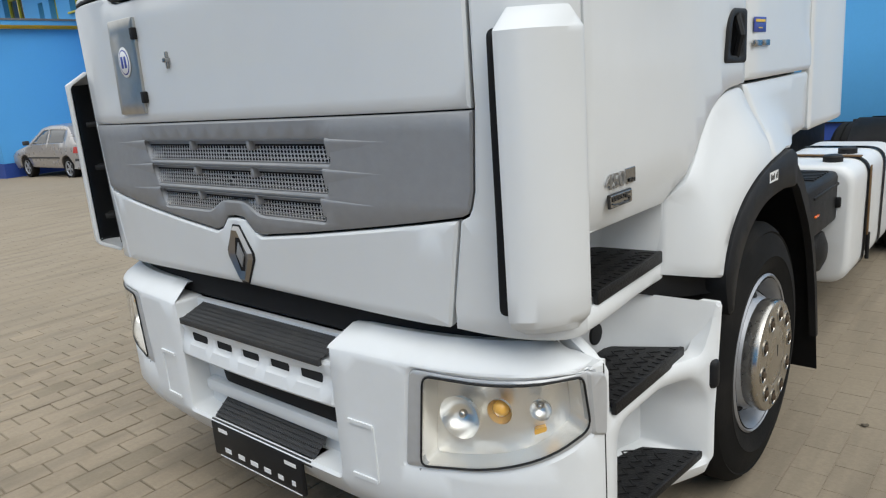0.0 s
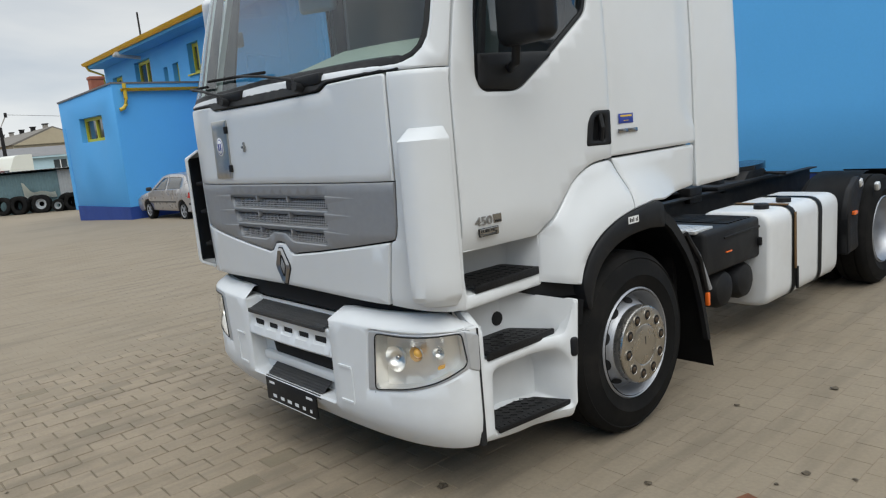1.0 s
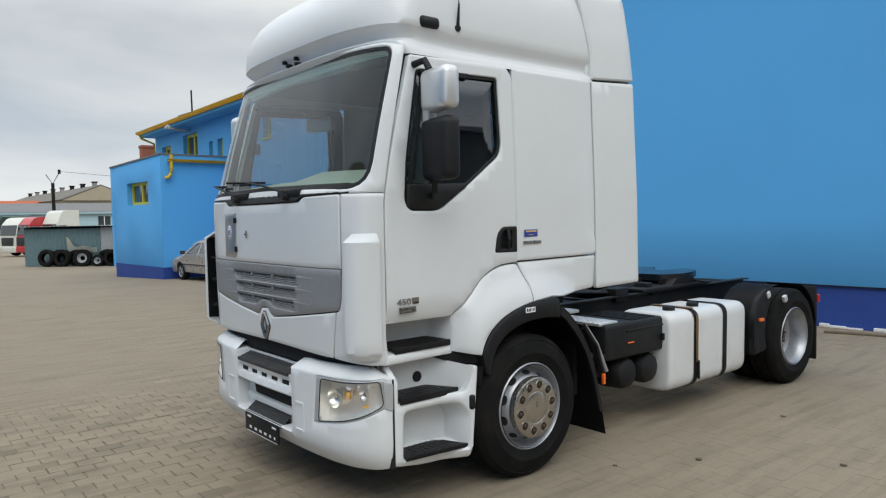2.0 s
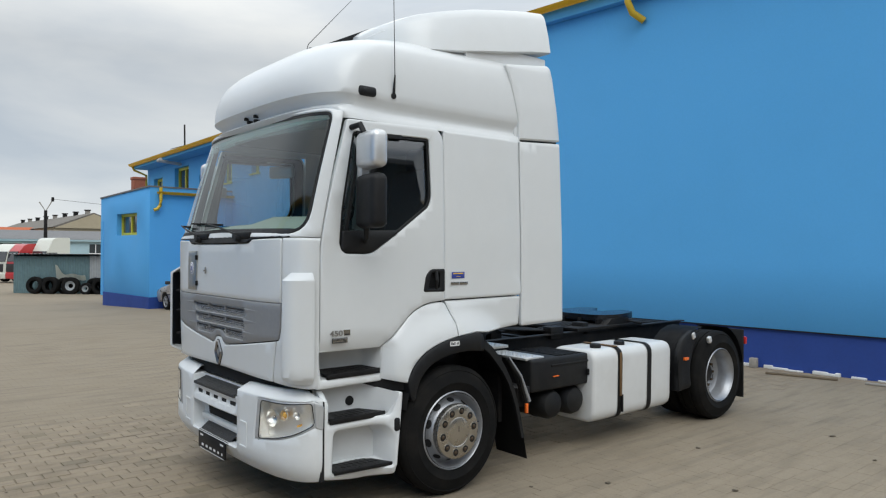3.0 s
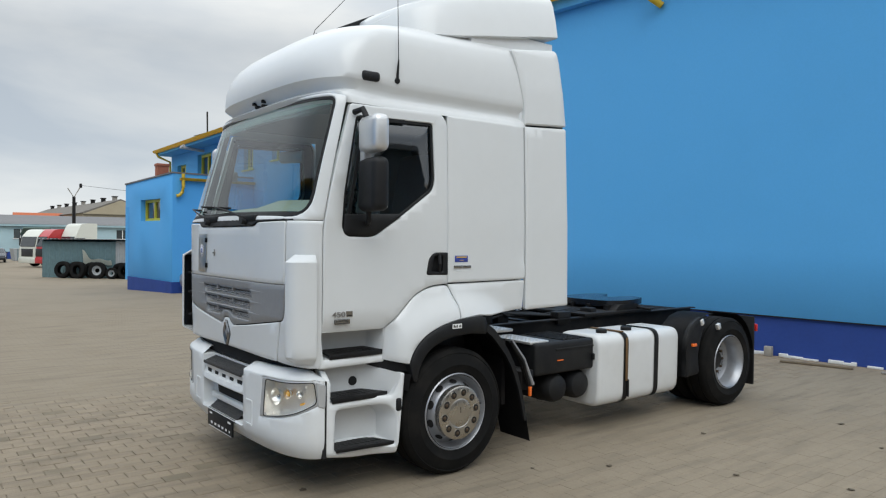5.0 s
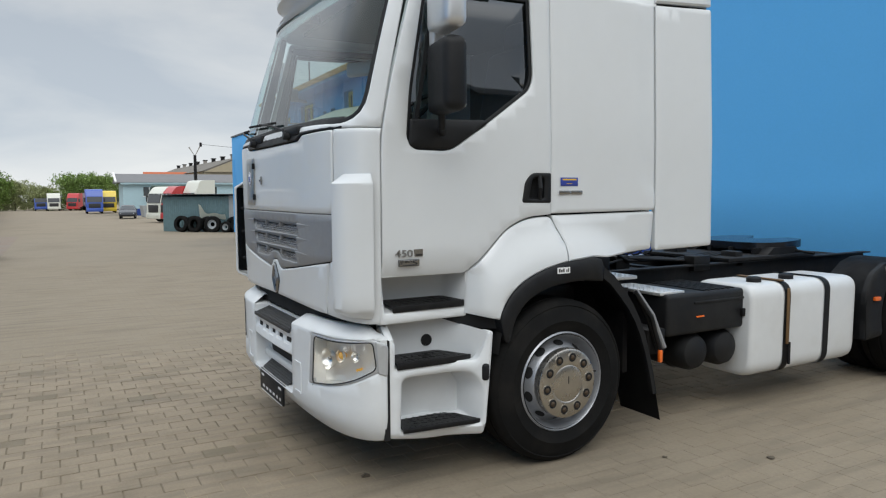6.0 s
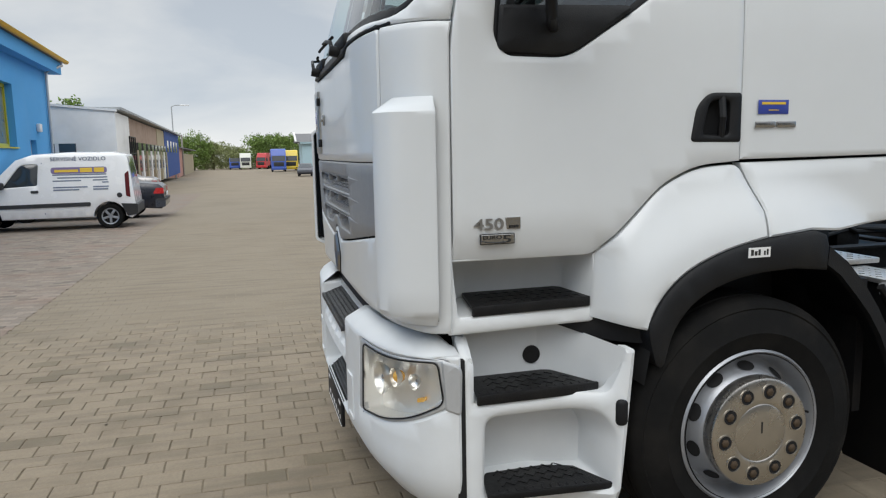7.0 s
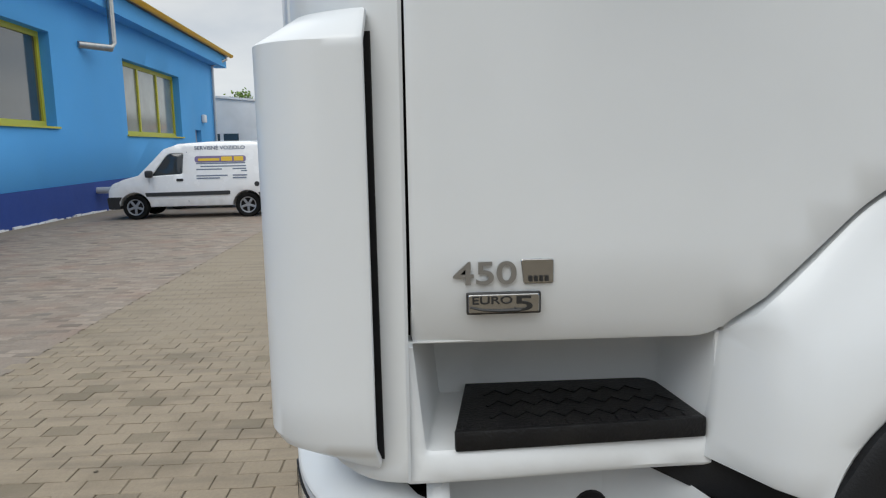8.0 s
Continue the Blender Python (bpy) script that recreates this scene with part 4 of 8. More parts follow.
# marker lamps and aerials
for s in (1, -1):
    ml = part("marker_lamp", one_box(min(s * 1.07, s * 1.138), max(s * 1.07, s * 1.138), 0.572, 0.728, 3.040, 3.114, 0.026, 3), BLACK_PLASTIC, truck, "dark oval side marker lamp")
    part("lens", one_box(min(s * 1.130, s * 1.143), max(s * 1.130, s * 1.143), 0.600, 0.652, 3.056, 3.098, 0.006), CLEAR, ml)
aerial = part("aerial", tube(bmesh.new(), [(1.12, 0.885, 3.085), (1.135, 0.885, 3.23)], 0.012, 8, 0.006), BLACK_PLASTIC, truck, "black whip aerial")
part("whip", tube(bmesh.new(), [(1.134, 0.885, 3.22), (1.15, 0.86, 3.8), (1.16, 0.83, 4.5)], 0.0035, 6, 0.002), BLACK_STEEL, aerial)
part("aerial_foot", lathe([(0.024, 0.0), (0.022, 0.03), (0.0, 0.034)], 14, "x", (1.095, 0.885, 3.075)), BLACK_PLASTIC, aerial)
part("aerial", tube(bmesh.new(), [(0.30, 0.595, 3.53), (0.30, 0.615, 3.595), (0.30, 1.026, 4.048)], 0.004, 6, 0.002), BLACK_STEEL, truck, "thin raked roof aerial")

# mirrors
for s in (1, -1):
    mx, my, hw = (1.345, 0.535, 0.15) if s > 0 else (1.275, 0.41, 0.075)
    mr = part("upper_mirror", one_box(-hw, hw, -0.065, 0.065, -0.132, 0.132, 0.05, 4, pose(s * mx, my, 2.612, 0, 0, -s * 8)), MIRROR_SHELL, truck, "silver upper mirror housing")
    part("mirror_pane", one_box(0.04 - hw, hw - 0.04, 0.06, 0.068, -0.105, 0.105, 0.003, 1, pose(s * (mx - 0.01), my, 2.612, 0, 0, -s * 8)), MIRROR, mr)
    mb = part("lower_mirror", one_box(-hw, hw, -0.065, 0.065, -0.19, 0.19, 0.05, 4, pose(s * mx, my, 2.255, 0, 0, -s * 8)), BLACK_PLASTIC, truck, "black lower mirror housing")
    part("mirror_pane", one_box(0.035 - hw, hw - 0.035, 0.06, 0.068, -0.165, 0.165, 0.003, 1, pose(s * (mx - 0.01), my, 2.255, 0, 0, -s * 8)), MIRROR, mb)
    ma = part("mirror_arm", tube(bmesh.new(), [(s * 1.14, 0.50, 2.79), (s * 1.24, 0.51, 2.80), (s * 1.27, 0.52, 2.74)], 0.022, 10), BLACK_PLASTIC, truck)
    part("lower_arm", tube(bmesh.new(), [(s * 1.17, 0.60, 1.98), (s * 1.25, 0.56, 2.0), (s * 1.28, 0.54, 2.10)], 0.02, 10), BLACK_PLASTIC, ma)
    part("mirror_stem", one_box(min(s * 1.21, s * 1.275), max(s * 1.21, s * 1.275), 0.50, 0.57, 2.42, 2.52, 0.015), SILVER_PLASTIC, ma)
# front mirror over the passenger side of the windscreen
part("front_mirror", one_box(-0.14, 0.14, -0.03, 0.03, -0.06, 0.06, 0.028, 3, pose(-0.95, 1.02, 2.68, 0, 0, 30)), SILVER_PLASTIC, truck, "grey interior tray mirror")

# lettering on the door
bd = part("badge_backing", panel(rounded([(0.430, 1.308, 0.003), (0.480, 1.308, 0.003), (0.480, 1.349, 0.003), (0.425, 1.349, 0.003)], 2), lambda y, z, d: side(1)(y, z, d - 0.010), roll=0.001, depth=0.008), BADGE, truck, "brushed metal badge", 5)
turn = Matrix(((0, 0, 1, 0), (1, 0, 0, 0), (0, 1, 0, 0), (0, 0, 0, 1)))
lettering("power_badge", "450", 0.054, Matrix.Translation((1.1715, 0.312, 1.309)) @ turn @ Matrix.Diagonal((1.32, 1, 1, 1)), GREY_BADGE, truck)
for k in range(4):
    part("badge_line", one_box(1.1735, 1.1755, 0.438 + 0.009 * k, 0.444 + 0.009 * k, 1.312, 1.321), BLACK_PRINT, bd)
eu = part("emission_badge", panel(rounded([(0.334, 1.257, 0.003), (0.459, 1.257, 0.003), (0.459, 1.294, 0.003), (0.334, 1.294, 0.003)], 2), lambda y, z, d: side(1)(y, z, d - 0.008), roll=0.001, depth=0.006), BLACK_PRINT, truck, "metal emission class badge with dark print")
part("badge_face", panel(rounded([(0.337, 1.260, 0.003), (0.456, 1.260, 0.003), (0.456, 1.291, 0.003), (0.337, 1.291, 0.003)], 2), lambda y, z, d: side(1)(y, z, d - 0.0105), roll=0.001, depth=0.003), BADGE, eu, "", 5)
lettering("emission_text", "EURO", 0.0185, Matrix.Translation((1.1735, 0.342, 1.2755)) @ turn @ Matrix.Diagonal((1.42, 1, 1, 1)), BLACK_PRINT, eu, 0.0012)
lettering("emission_number", "5", 0.035, Matrix.Translation((1.1735, 0.411, 1.2635)) @ turn @ Matrix.Diagonal((2.1, 1, 1, 1)), BLACK_PRINT, eu, 0.0012)
part("badge_swoosh", tube(bmesh.new(), [(1.1735, 0.340, 1.2705), (1.1735, 0.360, 1.2655), (1.1735, 0.390, 1.2635), (1.1735, 0.425, 1.2645)], 0.0018, 5, 0.003), BLACK_PRINT, eu)
st = part("blue_sticker", panel([(1.425, 1.69), (1.56, 1.69), (1.56, 1.742), (1.425, 1.742)], lambda y, z, d: side(1)(y, z, d - 0.0125), roll=0.0005, depth=0.001), BLUE_STICKER, truck, "blue sticker with yellow print")
part("sticker_print", box(one_box(1.1738, 1.1746, 1.440, 1.546, 1.725, 1.734), 1.1738, 1.1746, 1.47, 1.515, 1.703, 1.706), YELLOW_STICKER, st)
part("name_bar", box(one_box(1.172, 1.180, 1.412, 1.50, 1.641, 1.663, 0.003), 1.172, 1.180, 1.506, 1.592, 1.641, 1.663, 0.003), BADGE, truck, "small chrome lettering, unreadable")
lb = part("arch_label", one_box(1.268, 1.2695, 1.33, 1.425, 1.168, 1.205), WHITE_STICKER, truck, "white tyre pressure label")
for k, (a, b) in enumerate(((1.34, 1.352), (1.356, 1.368), (1.372, 1.382), (1.396, 1.404), (1.408, 1.416))):
    part("label_print", one_box(1.2696, 1.2702, a, b, 1.176, 1.198 - 0.006 * (k % 2)), BLACK_PRINT, lb)

# ---- front bumper ----
B_ARC = []
_len, _last = 0.0, None
for k in range(201):
    th = (k / 200) ** 2.0 * math.pi / 2
    p = Vector((1.19 * math.sin(th) ** 0.44, -0.307 * math.cos(th)))
    _len += (p - _last).length if _last else 0.0
    B_ARC.append((_len, th))
    _last = p
B_END = _len


def bumper_at(u, z, d=0.0):
    s = -1 if u < 0 else 1
    u = abs(u)
    th = math.pi / 2
    for (u0, t0), (u1, t1) in zip(B_ARC, B_ARC[1:]):
        if u <= u1:
            th = t0 + (t1 - t0) * (u - u0) / max(u1 - u0, 1e-9)
            break
    tuck = 0.10 * smooth((0.44 - z) / 0.16)
    w, y0, ys = 1.19 - tuck * 0.35, -0.045 + tuck, 0.262
    x, y = w * math.sin(th) ** 0.44, ys - (ys - y0) * math.cos(th)
    nx, ny = 4.55 * (x / w) ** 3.55 / w, -2 * (ys - y) / (ys - y0) ** 2
    k = math.hypot(nx, ny)
    return Vector((s * (x - d * nx / k), y - d * ny / k, z))


def bu(x):
    return next(u for u, t in B_ARC if 1.19 * math.sin(t) ** 0.44 >= x)


lamp_hole = rounded([(0.798, 0.853, 0.03), (0.768, 0.580, 0.025), (0.985, 0.611, 0.1), (1.1255, 0.650, 0.1), (1.252, 0.714, 0.03), (1.232, 0.862, 0.025), (1.027, 0.848, 0.1)])
frame_hole = rounded([(0.752, 0.866, 0.03), (0.713, 0.566, 0.012), (0.99, 0.599, 0.1), (1.13, 0.637, 0.1), (1.266, 0.698, 0.02), (1.266, 0.873, 0.02), (1.027, 0.860, 0.1)])
outline = mirrored(rounded([(0, 0.292, 0), (0.30, 0.292, 0), (bu(0.8), 0.30, 0.3), (B_END - 0.009, 0.312, 0.02), (B_END - 0.009, 0.880, 0.01), (bu(1.0), 0.886, 0.1), (0.54, 0.880, 0.0), (0.440, 0.874, 0.012), (0.437, 0.80, 0.02), (0.435, 0.445, 0.02), (0, 0.445, 0)]))
left_hole = [(-u, v) for u, v in reversed(frame_hole)]
bumper = part("bumper", panel(outline, bumper_at, [(frame_hole, 0.05, 1.0, False), (left_hole, 0.05, 1.0, False)], roll=0.008, depth=0.12, step=0.06), WHITE_PLASTIC, truck, "white plastic front bumper")
ledge = lambda u: ramp(abs(u), [(0.44, 0.868), (0.54, 0.874), (bu(1.0), 0.880), (B_END, 0.874)])
for s in (1, -1):
    top = sheet_of(lambda u, v, s=s: bumper_at(s * (u + 0.035 * min(1.0, v / 0.8) * max(0.0, 1 - (u - 0.437) / 0.1)), ledge(u) + ramp(v, [(0, 0.0), (0.08, 0.010), (0.8, 0.060), (1.0, 0.058)]) * (1 - 0.75 * smooth((u - B_END + 0.16) / 0.15)), ramp(v, [(0, 0.003), (0.08, 0.010), (0.8, 0.085), (1.0, 0.11)])),
                   [0.437 + (B_END - 0.446) * k / 26 for k in range(27)], [0, 0.08, 0.4, 0.8, 1.0])
    part("bumper_top", top, WHITE_PLASTIC, bumper)
    part("lamp_seam", prism([(s * (bu(0.757)), 0.305), (s * (bu(0.757) + 0.004), 0.305), (s * (bu(0.757) + 0.004), 0.568), (s * (bu(0.757)), 0.568)], bumper_at, -0.001, 0.004), GREY_PANEL, bumper)
    part("cover_ridge", prism([(s * 0.594, 0.478), (s * 0.604, 0.478), (s * 0.604, 0.655), (s * 0.594, 0.655)], bumper_at, -0.004, 0.004), WHITE_PLASTIC, bumper)
part("centre_ledge", sheet_of(lambda u, v: bumper_at(u, 0.872 - 0.006 * v, 0.13 + 0.06 * v), [-0.45 + 0.03 * k for k in range(31)], [0, 0.5, 1.0]), WHITE_PLASTIC, bumper)
for s in (1, -1):
    part("end_gap", one_box(min(s * 1.10, s * 1.178), max(s * 1.10, s * 1.178), 0.240, 0.270, 0.315, 0.862), DARK, bumper)
part("bumper_gap", sheet_of(lambda u, z: bumper_at(u, z, 0.108), [(B_END - 0.10) * k / 24 for k in range(-24, 25)], [0.885, 0.94, 1.0]), DARK, bumper)


def tread_slab(name, x0, x1, y0, y1, z0, z1, parent):
    bm = sheet_of(lambda x, k: Vector((x, y0 + (y1 - y0) * k, z0 + (z1 - z0) * k)), [x0 + (x1 - x0) * i / 30 for i in range(31)], [0, 0.25, 0.5, 0.75, 1.0])
    for i in range(56):
        for j in range(7):
            xc, k = x0 + (x1 - x0) * (i + 0.5) / 56, (j + 0.5) / 7
            box(bm, -0.008, 0.008, -0.0015, 0.0015, 0, 0.0008, 0.0, m=pose(xc, y0 + (y1 - y0) * k, z0 + (z1 - z0) * k, 18, 0, 45 if j % 2 else -45))
    bm2 = box(bm, x0, x1, y0 - 0.012, y0 + 0.004, z0 - 0.02, z0 + 0.004, 0.004)
    return part(name, bm2, TREAD_GREY, parent, "worn dark grey ribbed tread")


part("recess_back", one_box(-0.45, 0.45, 0.055, 0.075, 0.43, 0.87), WHITE_PLASTIC, bumper)
tread_slab("bumper_tread", -0.40, 0.40, -0.040, 0.085, 0.822, 0.868, bumper)
bar = panel(rounded([(-0.44, 0.672, 0.012), (0.44, 0.672, 0.012), (0.44, 0.815, 0.012), (-0.44, 0.815, 0.012)]), lambda u, v, d: Vector((u, -0.055 + 0.05 * (u / 0.9) ** 2 + 0.022 * smooth((v - 0.70) / 0.05) - 0.012 * smooth((v - 0.765) / 0.03) + d, v)),
            [(rounded([(c - 0.052, 0.732, 0.006), (c + 0.052, 0.732, 0.006), (c + 0.052, 0.762, 0.006), (c - 0.052, 0.762, 0.006)], 2), 0.05, 0.9, False) for c in (-0.32, -0.16, 0.0, 0.16, 0.32)], roll=0.008, depth=0.06, step=0.05)
bar_ob = part("bumper_bar", bar, WHITE_PLASTIC, bumper, "white bar with five slots")
part("slot_backing", one_box(-0.42, 0.42, -0.02, 0.0, 0.70, 0.80), DARK, bar_ob)
part("air_opening", panel(rounded([(-0.30, 0.555, 0.02), (0.345, 0.555, 0.02), (0.36, 0.645, 0.02), (-0.33, 0.645, 0.02)]), lambda u, v, d: Vector((u, 0.045 + d, v)), roll=0.003, depth=0.01, step=0.2), DARK, bumper)
part("sill_between", one_box(-0.42, 0.42, 0.02, 0.1, 0.50, 0.558, 0.02), WHITE_PLASTIC, bumper)
tread_slab("lower_tread", -0.30, 0.285, -0.030, 0.060, 0.440, 0.515, bumper)
part("tread_front", one_box(-0.30, 0.285, -0.040, 0.05, 0.42, 0.445, 0.008), BLACK_PLASTIC, bumper)
plate_h = part("number_plate_holder", one_box(-0.30, 0.235, -0.048, -0.031, 0.298, 0.435, 0.006), BLACK_PLASTIC, bumper, "black number plate holder without a plate")
for k, (a, b, z, h) in enumerate([(-0.25, -0.19, 0.405, 0.014), (0.17, 0.235, 0.40, 0.014), (-0.22, -0.18, 0.33, 0.018), (-0.13, -0.09, 0.33, 0.018), (-0.05, -0.005, 0.33, 0.018), (0.035, 0.075, 0.33, 0.018), (0.12, 0.15, 0.33, 0.018), (0.20, 0.22, 0.33, 0.018), (-0.26, 0.25, 0.298, 0.004)]):
    part("holder_print", one_box(a * 0.95 - 0.015, b * 0.95 - 0.015, -0.0495, -0.0475, z + 0.004 - h / 2, z + 0.004 + h / 2), WHITE_STICKER, plate_h)
for s in (1, -1):
    for z in (0.655, 0.478):
        part("cover_ridge", prism([(s * 0.50, z - 0.006), (s * 0.60, z - 0.006), (s * 0.60, z + 0.006), (s * 0.50, z + 0.006)], bumper_at, -0.006, 0.004), WHITE_PLASTIC, bumper)

# headlamps
for s in (1, -1):
    fl = (lambda s: lambda u, v, d=0.0: bumper_at(s * abs(u), v, d))(s)
    hl = part("headlamp", panel(inset(frame_hole, 0.001), fl, [(lamp_hole, 0.02, 1.0, False)], roll=0.004, depth=0.05, step=0.05), SILVER_PLASTIC, truck, "clear headlamp in a grey surround")
    part("lamp_end_cap", panel(rounded([(B_END - 0.066, 0.692, 0.012), (B_END - 0.010, 0.668, 0.02), (B_END - 0.004, 0.846, 0.03), (B_END - 0.078, 0.872, 0.015)]), lambda u, v, d, fl=fl: fl(u, v, d - 0.006), roll=0.006, depth=0.03, step=0.04), SILVER_PLASTIC, hl)
    part("lens_seal", tube(bmesh.new(), [fl(*lamp_hole[k % len(lamp_hole)], -0.0015) for k in range(len(lamp_hole) + 1)], 0.0032, 6, caps=False), BLACK_PLASTIC, hl)
    lens = part("lens", panel(inset(lamp_hole, 0.003), lambda u, v, d, fl=fl: fl(u, v, d - 0.003), roll=0.004, depth=0.012, step=0.05), CLEAR, hl, "clear lens")
    lens.visible_shadow = False
    part("lamp_back", panel(lamp_hole, lambda u, v, d, fl=fl: fl(u, v, d + 0.080), roll=0.001, depth=0.03, step=0.05), LAMP_BODY, hl)
    part("lamp_wall", sheet_of(lambda k, d, fl=fl: fl(*lamp_hole[int(k) % len(lamp_hole)], d), range(len(lamp_hole) + 1), [0.004, 0.09]), LAMP_BODY, hl)

    def bowl(x, z, r, dep, name, mat, s=s, hl=hl, seat=0.02):
        p = bumper_at(s * bu(x), z, seat)
        prof = [(r, 0.0), (r * 1.02, -0.004), (r * 0.98, 0.006), (r * 0.85, dep * 0.45), (r * 0.55, dep * 0.85), (r * 0.2, dep), (0.0, dep)]
        bm = lathe(prof, 28, "y", (0, 0, 0))
        q = bumper_at(s * bu(x), z, seat + 0.05) - p
        ang = math.degrees(math.atan2(-q.x, q.y)) * 0.55
        bmesh.ops.transform(bm, matrix=pose(*p, 0, 0, ang), verts=bm.verts[:])
        return part(name, bm, mat, hl)
    bowl(0.886, 0.736, 0.060, 0.048, "main_reflector", REFLECTOR, seat=0.028)
    bowl(0.997, 0.766, 0.034, 0.030, "dip_reflector", REFLECTOR, seat=0.028)
    bowl(1.096, 0.772, 0.028, 0.024, "side_reflector", REFLECTOR, seat=0.026)
    for x, z, r, mt in ((0.886, 0.736, 0.013, CHROME), (0.997, 0.766, 0.024, AMBER), (1.096, 0.772, 0.009, CHROME)):
        bmx = bmesh.new()
        bmesh.ops.create_icosphere(bmx, subdivisions=2, radius=r, matrix=Matrix.Translation(bumper_at(s * bu(x), z, 0.048)))
        part("bulb", bmx, mt, hl)
    # small amber block put in for the soft orange reflection behind the lens
    part("indicator_reflex", prism(rounded([(bu(1.080), 0.682, 0.006), (bu(1.112), 0.692, 0.006), (bu(1.112), 0.706, 0.006), (bu(1.080), 0.698, 0.006)], 2), fl, 0.062, 0.078), AMBER, hl)

# ---- cab interior ----
dash = bmesh.new()
g = [[None] * 13 for _ in range(6)]
for i, (dy, z) in enumerate([(0.06, 2.00), (0.12, 2.085), (0.30, 2.12), (0.42, 2.10), (0.50, 2.02), (0.50, 1.86)]):
    for j in range(13):
        x = -1.05 + 2.1 * j / 12
        g[i][j] = dash.verts.new((x, plan_front(2.0)[0] + dy + 0.12 * (x / 1.05) ** 4, z - 0.02 * (x / 1.05) ** 2 + (0.05 if 8 <= j <= 11 and i in (2, 3) else 0)))
for i in range(5):
    for j in range(12):
        dash.faces.new((g[i][j], g[i][j + 1], g[i + 1][j + 1], g[i + 1][j]))
part("dashboard", dash, BEIGE, truck, "beige dashboard top", 60)
wheel = bmesh.new()
for k in range(28):
    t0, t1 = 2 * math.pi * k / 28, 2 * math.pi * (k + 1) / 28
    tube(wheel, [(0.21 * math.cos(t0), 0.21 * math.sin(t0), 0), (0.21 * math.cos(t1), 0.21 * math.sin(t1), 0)], 0.014, 6, caps=False)
for t in (0.3, 2.8, 4.7):
    tube(wheel, [(0, 0, -0.02), (0.21 * math.cos(t), 0.21 * math.sin(t), 0)], 0.014, 6)
bmesh.ops.transform(wheel, matrix=pose(0.60, 0.66, 2.12, 42, 0, 0), verts=wheel.verts[:])
part("steering_wheel", wheel, BLACK_PLASTIC, truck)
for x in (0.60, -0.60):
    st = part("seat", one_box(x - 0.25, x + 0.25, 0.85, 1.35, 1.86, 2.0, 0.05, 3), SEAT, truck, "dark cloth seat")
    part("backrest", one_box(-0.24, 0.24, -0.06, 0.06, 0, 0.66 if x > 0 else 0.25, 0.05, 3, pose(x, 1.36, 1.95, -10)), SEAT, st)
    if x < 0:
        continue
    part("headrest", one_box(-0.13, 0.13, -0.045, 0.045, 0, 0.19, 0.04, 3, pose(x, 1.50, 2.60, -8)), SEAT, st)
part("rolled_curtain", tube(bmesh.new(), [(0.98, 0.62, 2.8), (1.0, 0.7, 2.4), (0.99, 0.66, 2.06)], 0.05, 10), LINING, truck)
part("door_lining", one_box(1.06, 1.09, 0.40, 1.30, 1.86, 2.0), LINING, truck)

# ---- chassis ----
for s in (1, -1):
    rail = bmesh.new()
    for (xa, xb, z0, z1) in ((0.40, 0.41, 0.76, 1.04), (0.41, 0.48, 1.028, 1.04), (0.41, 0.48, 0.76, 0.772)):
        box(rail, min(s * xa, s * xb), max(s * xa, s * xb), 1.1, 5.95, z0, z1)
    part("frame_rail", rail, BLACK_STEEL, truck, "black steel frame rail")
for k, y in enumerate((2.35, 3.3, 4.3, 5.75, 5.92)):
    part("cross_member", one_box(-0.4, 0.4, y - 0.04, y + 0.04, 0.80, 1.0, 0.01), BLACK_STEEL, truck)
# engine and radiator as plain blocks, set low to shade the ground below
part("engine", one_box(-0.62, 0.62, 0.25, 2.1, 0.36, 1.0, 0.06, 2), BLACK_STEEL, truck)
part("radiator", one_box(-0.85, 0.85, 0.12, 0.26, 0.36, 1.1), BLACK_STEEL, truck)
part("right_tank", one_box(-1.18, -0.62, 3.25, 4.5, 0.27, 0.97, 0.09, 3), TANK, truck, "white tank on the far side")
# two unseen boxes added to keep light from passing beneath the truck
part("silencer", one_box(-1.14, -0.55, 2.35, 3.18, 0.30, 0.95, 0.06, 3), BLACK_STEEL, truck, "black box added on the far side to block light under the truck")
part("gearbox_guard", one_box(-0.42, 0.42, 1.9, 3.2, 0.32, 0.62, 0.08, 2), BLACK_STEEL, truck)
for s in (1, -1):
    part("leaf_spring", tube(bmesh.new(), [(s * 0.46, 0.75, 0.62), (s * 0.46, FW, 0.52), (s * 0.46, 2.1, 0.62)], 0.05, 8), BLACK_STEEL, truck)
    part("air_bellows", lathe([(0.0, 0.56), (0.12, 0.56), (0.15, 0.62), (0.13, 0.68), (0.15, 0.74), (0.12, 0.80), (0.0, 0.80)], 20, "z", (s * 0.52, RW + 0.42, 0)), RUBBER, truck)
part("gearbox", one_box(-0.28, 0.28, 2.2, 3.4, 0.5, 0.98, 0.08, 3), BLACK_STEEL, truck)
part("drive_shaft", tube(bmesh.new(), [(0, 3.4, 0.70), (0, 5.2, 0.55)], 0.06, 14), BLACK_STEEL, truck)
part("rear_axle", tube(bmesh.new(), [(-0.9, RW, AX), (0.9, RW, AX)], 0.09, 16), BLACK_STEEL, truck)
part("differential", lathe([(0.0, -0.26), (0.12, -0.22), (0.22, -0.1), (0.23, 0.05), (0.16, 0.2), (0.0, 0.24)], 20, "y", (0, RW, AX)), BLACK_STEEL, truck)
part("front_axle", tube(bmesh.new(), [(-0.9, FW, AX - 0.06), (0.9, FW, AX - 0.06)], 0.07, 12), BLACK_STEEL, truck)
